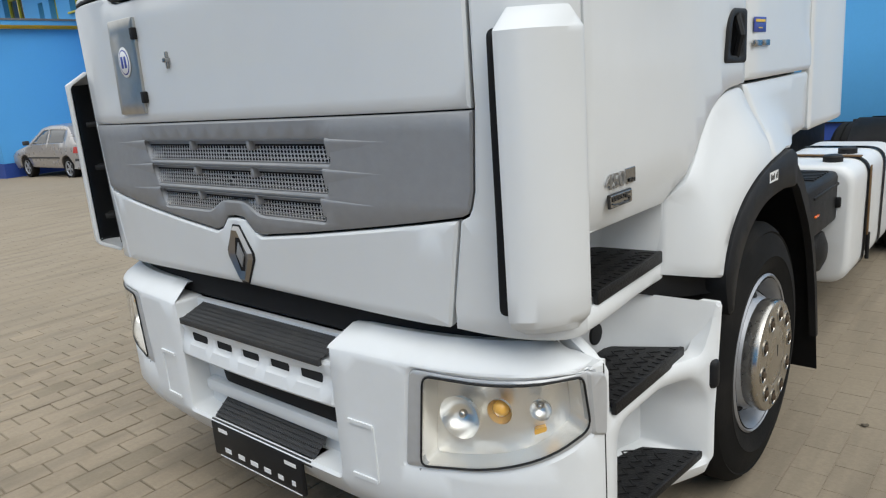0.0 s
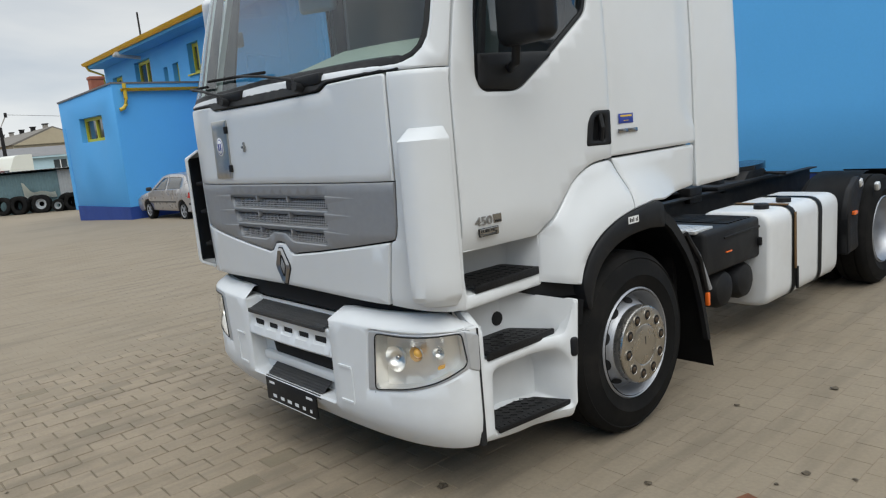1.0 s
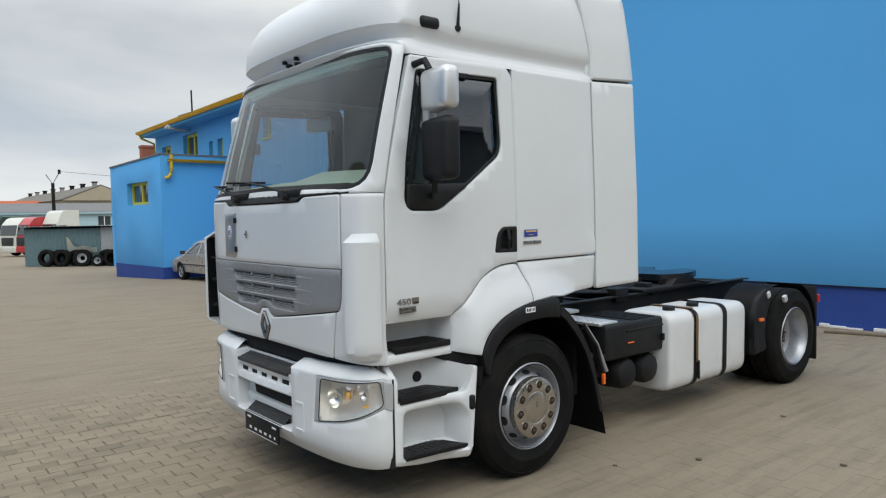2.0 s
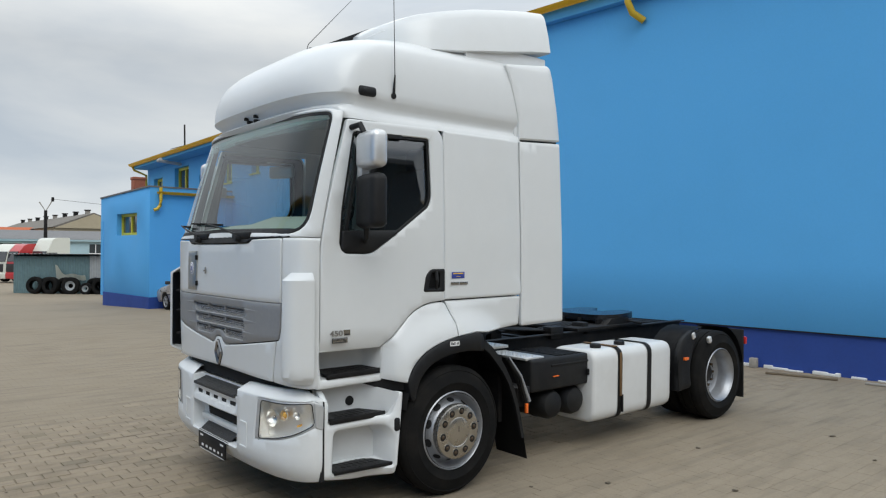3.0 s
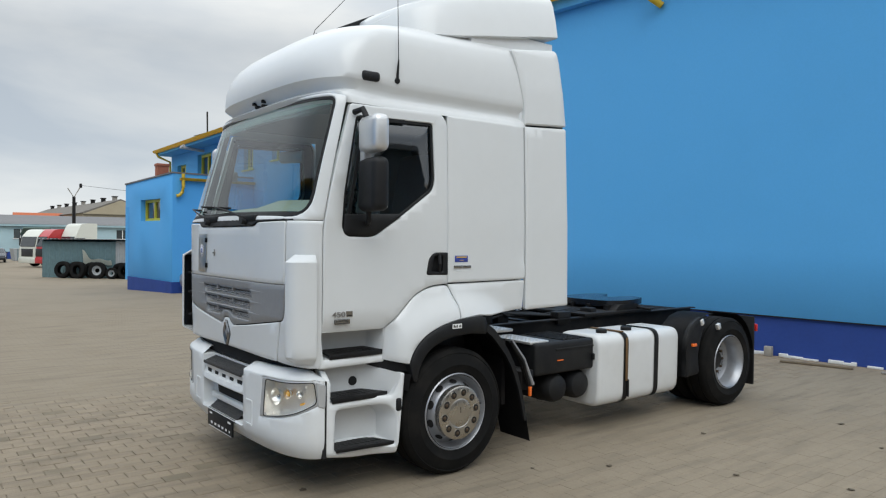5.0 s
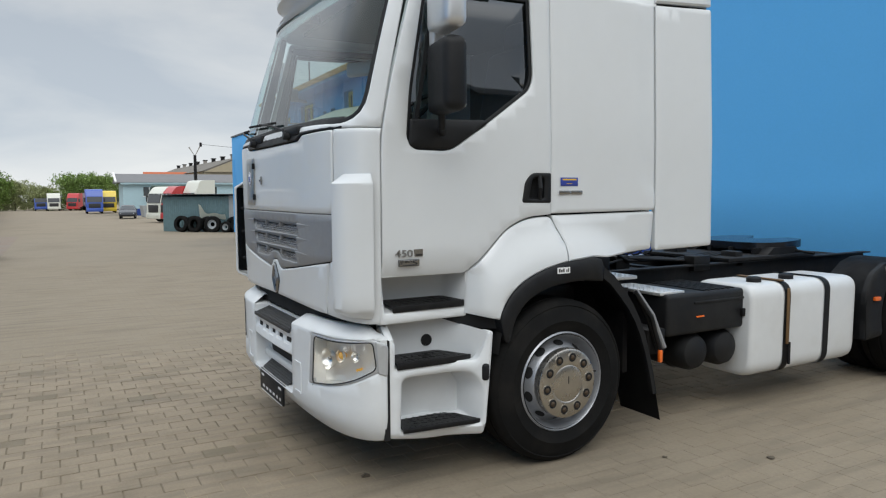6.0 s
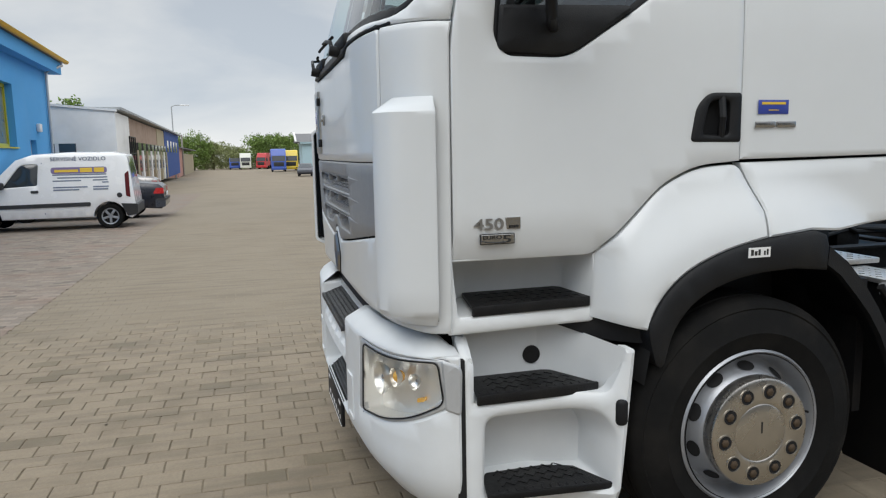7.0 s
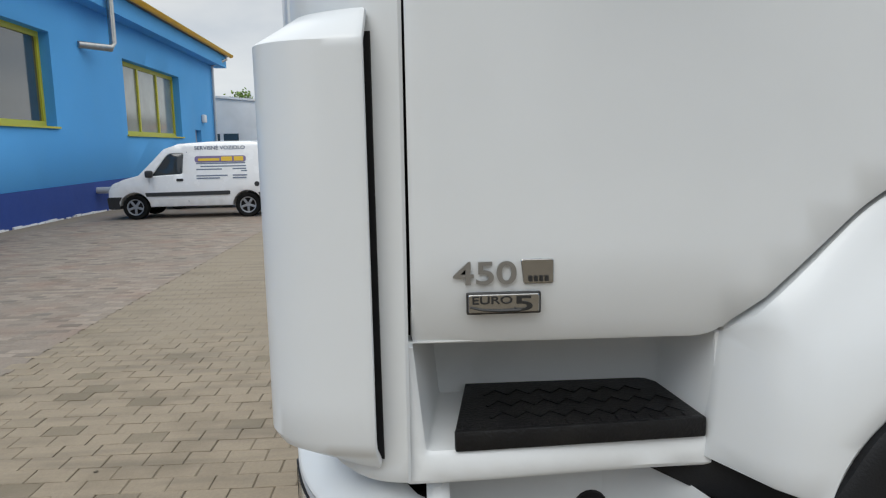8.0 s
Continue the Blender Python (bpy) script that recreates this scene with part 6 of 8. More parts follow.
part("soffit", bx(MO, -3.9, 13.5, -0.62, 0.1, 5.43, 5.53), BLUE_WALL, office)
part("gutter", gutter(MO, -3.9, 13.5, -0.70, 5.63, 0.11), YELLOW_METAL, office, "yellow gutter")
part("roof", prism([(-0.66, 5.54), (-0.66, 5.62), (5, 6.5), (10.5, 5.62), (10.5, 5.54)], lambda y, z, d: MO @ Vector((-3.9 + d, y, z)), 0, 17.4), YELLOW_METAL, office)
part("downpipe", tube(bmesh.new(), [MO @ Vector(p) for p in ((-3.75, -0.7, 5.57), (-3.72, -0.6, 5.37), (-3.66, -0.12, 5.17), (-3.65, -0.08, 3.9))], 0.06, 10), YELLOW_METAL, office)
part("wall_lamp", tube(bmesh.new(), [MO @ Vector(p) for p in ((0.6, 0.0, 5.28), (0.6, -0.9, 5.35), (1.3, -1.0, 5.33))], 0.07, 8), SILVER_PLASTIC, office, "grey floodlight on an arm")
part("mast", tube(bmesh.new(), [MO @ Vector(p) for p in ((-0.2, 0.4, 5.6), (-0.25, 0.4, 7.0))], 0.04, 8), BLACK_STEEL, office)
part("mast_arm", tube(bmesh.new(), [MO @ Vector(p) for p in ((-2.0, 0.4, 6.2), (0.1, 0.4, 6.15))], 0.015, 6), BLACK_STEEL, office)

annex = thing("annex", "single-storey light blue annex with dark blue plinth", "building")
MA = pose(-20.969, 5.971, -0.314, 0, 0, 3.78) @ Matrix.Scale(1.17, 4)
wall_panel("wall", MA, [(-4.42, 0.43), (0, 0.43), (0, 3.85), (-4.42, 3.70)], [rect(-2.86, -1.04, 2.38, 3.10)], BLUE_WALL, annex, 0.3)
window(MA, -2.86, -1.04, 2.38, 3.10, annex, 2, frame=0.09, sill=False)
part("plinth", bx(MA, -4.12, 0.02, -0.025, 0.3, -0.25, 0.425), BLUE_DARK, annex)
part("side_wall", bx(MA, -0.3, 0.0, 0.3, 3.0, 0.43, 3.85), BLUE_WALL, annex)
part("side_plinth", bx(MA, -0.3, 0.025, 0.3, 3.0, -0.25, 0.425), BLUE_DARK, annex)
# thin raised strip in place of the shaded line of a narrow recess
part("recess_door", bx(MA, -4.40, -4.14, -0.012, 0.0, 0.3, 2.9), BLUE_WALL, annex, "thin blue strip standing for a narrow shaded recess")
part("far_wall", bx(MA, -4.42, -4.12, 0.3, 3.0, -0.3, 3.70), BLUE_WALL, annex)
part("roof", prism([(-4.44, 3.70), (0.02, 3.852), (0.02, 3.90), (-4.44, 3.75)], lambda u, v, d: MA @ Vector((u, d, v)), -0.03, 3.0), ROOF, annex)
MS = MA @ pose(0, 0, 0, 0, 0, 90)
part("gutter", gutter(MS, 0.22, 3.0, -0.10, 3.72, 0.085), YELLOW_METAL, annex, "yellow gutter")
part("downpipe", tube(bmesh.new(), [MA @ Vector(p) for p in ((0.12, 0.30, 3.85), (0.12, 0.30, 3.45), (0.11, 0.28, 3.28), (0.10, 0.20, 3.17), (0.09, 0.10, 3.14))], 0.06, 10), YELLOW_METAL, annex, "yellow downpipe")
BRICK = material("red_brick", (0.36, 0.12, 0.07), 0.85, grain=0.3, grain_scale=14, bump=0.2)
chim = thing("chimney", "short red brick chimney on the annex roof", "chimney")
part("shaft", one_box(-28.17, -27.77, 7.39, 7.89, -0.6, 5.08), BRICK, chim)
part("cap", one_box(-28.21, -27.74, 7.36, 7.93, 5.08, 5.20, 0.015), BRICK, chim)

# unseen plain hall closing the yard's open side, added to darken window reflections
far_hall = thing("unseen_hall", "plain dark grey clad hall closing the yard, added out of view for window reflections", "building", (34, -20, 0))
part("wall", one_box(0, 12, 0, 70, 0, 9.8), material("dark_cladding", (0.035, 0.038, 0.04), 0.7, grain=0.2, grain_scale=4), far_hall)
part("roof", one_box(-0.4, 12.4, -0.4, 70.4, 9.8, 10.1), ROOF, far_hall)

# blue building beside the van
shop = thing("blue_garage", "light blue rendered garage with large yellow-framed windows", "building")
MV = pose(0.247, -7.79, -0.10, 0, 0, 181.85)
SHOP_WIN = [(21.0, 27.2, 2.13, 4.48, 3), (10.5, 16.1, 2.25, 4.52, 2), (1.5, 7.2, 2.25, 4.52, 2)]
wall_panel("wall", MV, rect(-6, 33.0, 0.785, 5.75), [rect(a, b, c, d) for a, b, c, d, _ in SHOP_WIN] + [rect(29.2, 30.2, 0.9, 2.45)], BLUE_WALL, shop, 0.4)
for k, (a, b, c, d, n) in enumerate(SHOP_WIN):
    window(MV, a, b, c, d, shop, n, frame=0.13, deep=0.25, glassy=WINDOW_LIGHT if k == 0 else WINDOW)
foam = bmesh.new()
rng = random.Random(23)
u = 2.0
while u < 30.0:
    d = rng.uniform(0.10, 0.40)
    z = fall((MV @ Vector((u, 0, 0))).x) + 0.10
    box(foam, u, u + d, rng.uniform(-0.09, -0.05), -0.02, z - 0.03, z + rng.uniform(0.012, 0.05), 0.006, m=MV)
    u += d + (0.0 if rng.random() < 0.8 else 0.2)
tagged(part("insulation_edge", foam, bpy.data.materials["white_insulation"], shop, "ragged white edge along the foot of the garage wall"), kind="stuff")
part("door_leaf", bx(MV, 29.2, 30.2, 0.2, 0.26, 0.9, 2.45), SILVER_PLASTIC, shop)
part("plinth", bx(MV, -6, 33.0, -0.025, 0.4, -0.4, 0.78), BLUE_DARK, shop, "dark blue painted plinth")
part("fascia", bx(MV, -6, 34.2, -0.45, 0.1, 5.55, 6.08), BLUE_WALL, shop)
part("gutter", gutter(MV, -6, 34.6, -0.62, 6.2, 0.13), YELLOW_METAL, shop, "yellow gutter")
part("roof", prism([(-0.6, 6.1), (-0.6, 6.22), (6, 7.5), (12.6, 6.22), (12.6, 6.1)], lambda y, z, d: MV @ Vector((-6 + d, y, z)), 0, 40.4), ROOF, shop)
part("end_wall", bx(MV, 32.7, 33.0, 0.4, 12, -0.4, 6.0), BLUE_WALL, shop)
part("downpipe", tube(bmesh.new(), [MV @ Vector(p) for p in ((33.6, -0.6, 6.1), (33.6, -0.6, 5.9), (32.7, -0.1, 5.5), (32.65, -0.08, 0.5))], 0.06, 10), SILVER_PLASTIC, shop)
part("flue", tube(bmesh.new(), [MV @ Vector(p) for p in ((17.75, 0.0, 4.45), (18.6, -0.55, 4.45), (18.7, -0.58, 4.6), (18.7, -0.58, 7.2))], 0.095, 14), STEEL_PLATE, shop, "stainless steel flue pipe")
part("wall_lamp", bx(MV, 30.4, 30.8, -0.16, 0, 2.8, 3.15, 0.05), WHITE_STICKER, shop, "white oval wall lamp")
part("vent", tube(bmesh.new(), [MV @ Vector(p) for p in ((18.1, 0.0, 0.55), (18.1, -0.35, 0.55), (18.9, -0.36, 0.55))], 0.09, 10), SILVER_PLASTIC, shop)


# ---- vehicles ----
CAR_GLASS = material("car_glass", (0.03, 0.035, 0.04), 0.05, coat=0.4, spec=0.7)
CAR_BLACK = material("car_black_trim", (0.03, 0.031, 0.033), 0.55, grain=0.2)
VAN_WHITE = material("van_white_paint", (0.88, 0.88, 0.88), 0.25, coat=0.6, grain=0.03, stain=0.05)
SILVER_CAR = material("silver_car_paint", (0.40, 0.38, 0.37), 0.28, metal=0.5, coat=0.6, grain=0.05)
DARK_CAR = material("dark_grey_car_paint", (0.022, 0.025, 0.036), 0.28, metal=0.2, coat=0.4, grain=0.05)


def body_fn(s, width, tumble):
    return lambda u, v, d=0.0: Vector((u, s * (width / 2 - ramp(v, tumble) - d), v))


def car_wheel(parent, u, y, r, mat, five=True):
    s = 1 if y > 0 else -1
    w = new("wheel")
    w.parent = parent
    w.location = (u, y, r)
    part("tyre", lathe([(r * 0.62, 0), (r * 0.70, s * 0.012), (r * 0.93, s * 0.010), (r, -s * 0.02), (r, -s * 0.16), (r * 0.9, -s * 0.19), (r * 0.6, -s * 0.18)], 36, "y"), RUBBER, w)
    part("rim", lathe([(r * 0.64, -s * 0.004), (r * 0.62, s * 0.006), (r * 0.58, -s * 0.01), (r * 0.55, -s * 0.06), (0.0, -s * 0.07)], 32, "y"), BLACK_STEEL, w)
    for k in range(5):
        t = 2 * math.pi * k / 5 + 0.3
        sp = bmesh.new()
        box(sp, 0.03, r * 0.60, -0.012, 0.012, -0.028, 0.028, 0.008, m=pose(0, -s * 0.012, 0, 0, math.degrees(t), 0))
        part("spoke", sp, mat, w)
    part("hub_cap", lathe([(0.05, -s * 0.02), (0.045, s * 0.006), (0.0, s * 0.008)], 16, "y"), mat, w)
    part("rim_lip", lathe([(r * 0.64, -s * 0.002), (r * 0.65, s * 0.012), (r * 0.58, s * 0.006), (r * 0.56, -s * 0.012)], 32, "y"), mat, w)


def car_body(car, profile, width, tumble, wins, paint, screens, arches):
    """A car shell: two pressed sides and the skin between them. wins: side window outlines. screens: index runs along the profile that are glass."""
    low = []
    for uc, r in sorted(arches, reverse=True):
        low += [(uc + r * math.cos(t), 0.30 + r * math.sin(t)) for t in [math.pi * k / 10 for k in range(11)]]
    loop = list(profile) + [(u, max(v, 0.22)) for u, v in low]
    for s in (1, -1):
        part("body_side", panel(loop, body_fn(s, width, tumble), [(w, 0.02, 1.0, False) for w in wins], roll=0.012, depth=0.05, step=0.25), paint, car)
        for w in wins:
            part("side_window", panel(inset(w, 0.004), lambda u, v, d, s=s: body_fn(s, width, tumble)(u, v, d + 0.012), roll=0.003, depth=0.01, step=0.4), CAR_GLASS, car, "dark car window")
    bm = bmesh.new()
    n = len(loop)
    a, b = body_fn(1, width, tumble), body_fn(-1, width, tumble)
    rows = [[bm.verts.new(a(*p, 0.012).lerp(b(*p, 0.012), k / 6) + Vector((0, 0, 0.025 * math.sin(math.pi * k / 6) if p[1] > 0.6 else 0))) for k in range(7)] for p in loop]
    for i in range(n):
        for k in range(6):
            bm.faces.new((rows[i][k], rows[(i + 1) % n][k], rows[(i + 1) % n][k + 1], rows[i][k + 1]))
    part("body_skin", bm, paint, car, angle=30)
    for name, (i, j), margin in screens:
        p, q = Vector(profile[i]), Vector(profile[j])
        nrm = Vector((-(q - p).y, (q - p).x)).normalized()
        if nrm.y < 0:
            nrm = -nrm
        bm = bmesh.new()
        grid = []
        for t in (0.08, 0.5, 0.93):
            c = p.lerp(q, t) + nrm * 0.008
            h = width / 2 - ramp(c.y, tumble) - margin
            grid.append([bm.verts.new((c.x, h * k / 3, c.y + 0.025 * math.cos(math.pi * k / 6))) for k in range(-3, 4)])
        for g0, g1 in zip(grid, grid[1:]):
            for k in range(6):
                bm.faces.new((g0[k], g0[k + 1], g1[k + 1], g1[k]))
        part(name, bm, CAR_GLASS, car, "dark car window")


def place(name, label, x, y, heading, category="car"):
    """A vehicle whose nose is at its local origin, pointing along -x."""
    return thing(name, label, category, (x, y, fall(x, y)), heading)


# white service van by the garage
dx, dy = 0.104, -2.598
head = math.degrees(math.atan2(-dy, -dx))
un = Vector((dx, dy)).normalized()
nose = Vector((-15.80, -3.62)) + un * 3.42
van = place("service_van", "white panel van with blue lettering, parked nose to the garage", nose.x, nose.y, head, "van")
VP = [(0.26, 0.24), (0.18, 0.42), (0.20, 0.70), (0.30, 0.86), (0.58, 0.97), (0.90, 1.05), (1.50, 1.66), (1.85, 1.78), (2.6, 1.82), (3.55, 1.81), (3.86, 1.75), (3.95, 1.15), (4.0, 0.62), (3.99, 0.36), (3.90, 0.24)]
VT = [(0.2, 0.05), (0.5, 0.0), (0.95, 0.01), (1.75, 0.12), (1.85, 0.16)]
car_body(van, VP, 1.68, VT, [rounded([(1.20, 1.03, 0.05), (1.92, 1.07, 0.05), (1.96, 1.56, 0.05), (1.60, 1.56, 0.12)])], VAN_WHITE, [("windscreen", (5, 6), 0.08), ("rear_window", (10, 11), 0.2)], [(0.78, 0.355), (3.42, 0.355)])
for s in (1, -1):
    bf = body_fn(s, 1.68, VT)
    for u in (0.78, 3.42):
        car_wheel(van, u, s * 0.80, 0.30, RIM)
    part("rub_strip", prism(rounded([(1.06, 0.55, 0.01), (3.02, 0.56, 0.03), (3.02, 0.655, 0.03), (1.04, 0.64, 0.01)], 2), bf, -0.015, 0.004), CAR_BLACK, van)
    part("front_bumper", prism(rounded([(0.17, 0.26, 0.05), (0.44, 0.26, 0.02), (0.42, 0.42, 0.03), (0.50, 0.55, 0.02), (0.16, 0.55, 0.05)]), bf, -0.02, 0.84), CAR_BLACK, van)
    part("rear_bumper", prism(rounded([(3.80, 0.30, 0.02), (4.04, 0.32, 0.05), (4.05, 0.58, 0.04), (3.68, 0.60, 0.02)]), bf, -0.02, 0.84), CAR_BLACK, van)
    part("tail_lamp", prism(rounded([(3.80, 0.78, 0.02), (3.90, 0.74, 0.02), (3.89, 1.38, 0.03), (3.80, 1.30, 0.02)], 3), bf, -0.012, 0.05), material("dark_red_lens", (0.10, 0.008, 0.010), 0.2, coat=0.6), van)
    part("head_lamp", prism(rounded([(0.20, 0.72, 0.02), (0.42, 0.78, 0.02), (0.50, 0.92, 0.02), (0.28, 0.85, 0.02)], 3), bf, -0.004, 0.1), CLEAR, van)
    part("door_handle", prism(rounded([(1.78, 0.90, 0.02), (1.94, 0.90, 0.02), (1.94, 0.96, 0.02), (1.78, 0.96, 0.02)], 3), bf, -0.012, 0.01), CAR_BLACK, van)
    part("wing_mirror", box(bmesh.new(), 1.10, 1.26, s * 0.93 - 0.09, s * 0.93 + 0.09, 1.00, 1.17, 0.04), CAR_BLACK, van)
    part("door_seam", prism([(2.03, 0.40), (2.042, 0.40), (2.042, 1.60), (2.03, 1.60)], bf, -0.002, 0.01), GREY_PRINT, van)
    part("fuel_flap", lathe([(0.06, 0.0), (0.055, s * 0.012), (0.0, s * 0.014)], 20, "y", (3.66, s * 0.838, 0.80)), CAR_BLACK, van)
    oval = part("oval_sign", prism(rounded([(2.22, 1.335, 0.075), (3.42, 1.335, 0.075), (3.42, 1.485, 0.075), (2.22, 1.485, 0.075)], 6), bf, -0.006, 0.004), material("violet_sign", (0.20, 0.16, 0.30), 0.4), van, "violet oval sign with yellow bars")
    for a, b, z0, z1 in ((2.30, 2.80, 1.37, 1.43), (2.84, 3.10, 1.36, 1.465), (3.14, 3.36, 1.36, 1.465)):
        part("sign_bar", prism([(a, z0), (b, z0), (b, z1), (a, z1)], bf, -0.010, -0.004), YELLOW_STICKER, oval)
    for a, b, z in ((2.25, 3.40, 1.295), (2.35, 3.42, 1.225), (2.25, 2.85, 1.155), (3.10, 3.42, 1.16), (2.25, 2.98, 1.005), (3.10, 3.44, 1.005), (2.25, 2.80, 0.945), (3.10, 3.42, 0.945), (3.30, 3.44, 1.105)):
        part("print_line", prism([(a, z), (b, z), (b, z + 0.028), (a, z + 0.028)], bf, -0.004, 0.002), GREY_PRINT, van)
lettering("side_lettering", "SERVISNÉ VOZIDLO", 0.125, Matrix(((-1, 0, 0, 3.56), (0, 0, 1, 0.742), (0, 1, 0, 1.635), (0, 0, 0, 1))) @ Matrix.Diagonal((1.08, 1, 1, 1)), GREY_PRINT, van)
lettering("side_lettering", "SERVISNÉ VOZIDLO", 0.125, Matrix(((1, 0, 0, 2.22), (0, 0, -1, -0.742), (0, 1, 0, 1.635), (0, 0, 0, 1))) @ Matrix.Diagonal((1.08, 1, 1, 1)), GREY_PRINT, van)

SEDAN = [(0.10, 0.24), (0.0, 0.45), (0.06, 0.66), (0.35, 0.80), (1.15, 0.93), (1.85, 1.36), (2.3, 1.42), (3.0, 1.39), (3.75, 1.02), (4.3, 0.97), (4.42, 0.88), (4.45, 0.50), (4.36, 0.26)]
HATCH = [(0.10, 0.24), (0.0, 0.45), (0.06, 0.64), (0.32, 0.76), (1.05, 0.90), (1.75, 1.34), (2.2, 1.41), (3.0, 1.40), (3.35, 1.33), (3.78, 0.98), (3.98, 0.90), (4.03, 0.50), (3.95, 0.26)]
CT = [(0.2, 0.06), (0.55, 0.0), (0.9, 0.02), (1.42, 0.24)]


def parked_car(name, label, x, y, heading, profile, paint, wins, screens, wheels):
    c = place(name, label, x, y, heading)
    car_body(c, profile, 1.70, CT, wins, paint, screens, [(u, 0.345) for u in wheels])
    tail = max(p[0] for p in profile)
    for s in (1, -1):
        bf = body_fn(s, 1.70, CT)
        for u in wheels:
            car_wheel(c, u, s * 0.80, 0.30, RIM)
        part("tail_lamp", prism(rounded([(tail - 0.30, 0.70, 0.02), (tail - 0.005, 0.70, 0.02), (tail - 0.02, 0.86, 0.02), (tail - 0.22, 0.86, 0.02)], 3), bf, -0.008, 0.32), RED_LENS, c, "red tail lamp")
        part("head_lamp", prism(rounded([(0.02, 0.58, 0.02), (0.30, 0.62, 0.02), (0.28, 0.74, 0.02), (0.08, 0.68, 0.02)], 3), bf, -0.006, 0.3), CLEAR, c)
        part("side_strip", prism([(1.05, 0.55), (wheels[1] - 0.36, 0.56), (wheels[1] - 0.36, 0.60), (1.05, 0.59)], bf, -0.010, 0.002), CAR_BLACK, c)
        part("wing_mirror", box(bmesh.new(), 1.18, 1.30, s * 0.92 - 0.08, s * 0.92 + 0.08, 0.92, 1.04, 0.03), CAR_BLACK, c)
    part("rear_bumper", prism(rounded([(tail - 0.25, 0.30, 0.02), (tail + 0.02, 0.32, 0.04), (tail + 0.03, 0.54, 0.03), (tail - 0.25, 0.54, 0.02)]), body_fn(1, 1.70, CT), -0.012, 1.712), paint, c)
    part("bumper_strip", prism([(tail - 0.2, 0.50), (tail + 0.045, 0.50), (tail + 0.045, 0.56), (tail - 0.2, 0.56)], body_fn(1, 1.70, CT), -0.016, 1.716), CAR_BLACK, c)
    part("rear_plate", box(bmesh.new(), tail + 0.01, tail + 0.03, -0.26, 0.26, 0.62, 0.73), WHITE_STICKER, c, "blank white plate")
    return c


hw = [rounded([(1.30, 0.93, 0.03), (2.20, 0.95, 0.02), (2.20, 1.30, 0.04), (1.86, 1.28, 0.08)]), rounded([(2.27, 0.95, 0.02), (3.20, 0.97, 0.05), (3.18, 1.28, 0.06), (2.27, 1.30, 0.04)])]
parked_car("silver_hatchback", "silver hatchback car parked against the blue annex", -20.808, 7.003, 2.78, HATCH, SILVER_CAR, hw, [("windscreen", (4, 5), 0.08), ("rear_window", (8, 9), 0.10)], (0.78, 3.28))
sw = [rounded([(1.42, 0.96, 0.03), (2.30, 0.98, 0.02), (2.30, 1.31, 0.04), (1.95, 1.29, 0.08)]), rounded([(2.37, 0.98, 0.02), (3.42, 1.0, 0.05), (3.05, 1.29, 0.06), (2.37, 1.31, 0.04)])]
parked_car("dark_saloon", "dark grey saloon car parked behind the van", -19.05, -7.17, 91.85, SEDAN, DARK_CAR, sw, [("windscreen", (4, 5), 0.08), ("rear_window", (7, 8), 0.10)], (0.85, 3.5))
parked_car("silver_saloon", "silver car parked farther along the building", -31.24, -8.707, 91.85, SEDAN, SILVER_CAR, sw, [("windscreen", (4, 5), 0.08), ("rear_window", (7, 8), 0.10)], (0.85, 3.5))
parked_car("dark_saloon", "small dark car parked by the pale blue hall", -77.5, 6.05, 172.78, SEDAN, DARK_CAR, sw, [("windscreen", (4, 5), 0.08), ("rear_window", (7, 8), 0.10)], (0.85, 3.5))


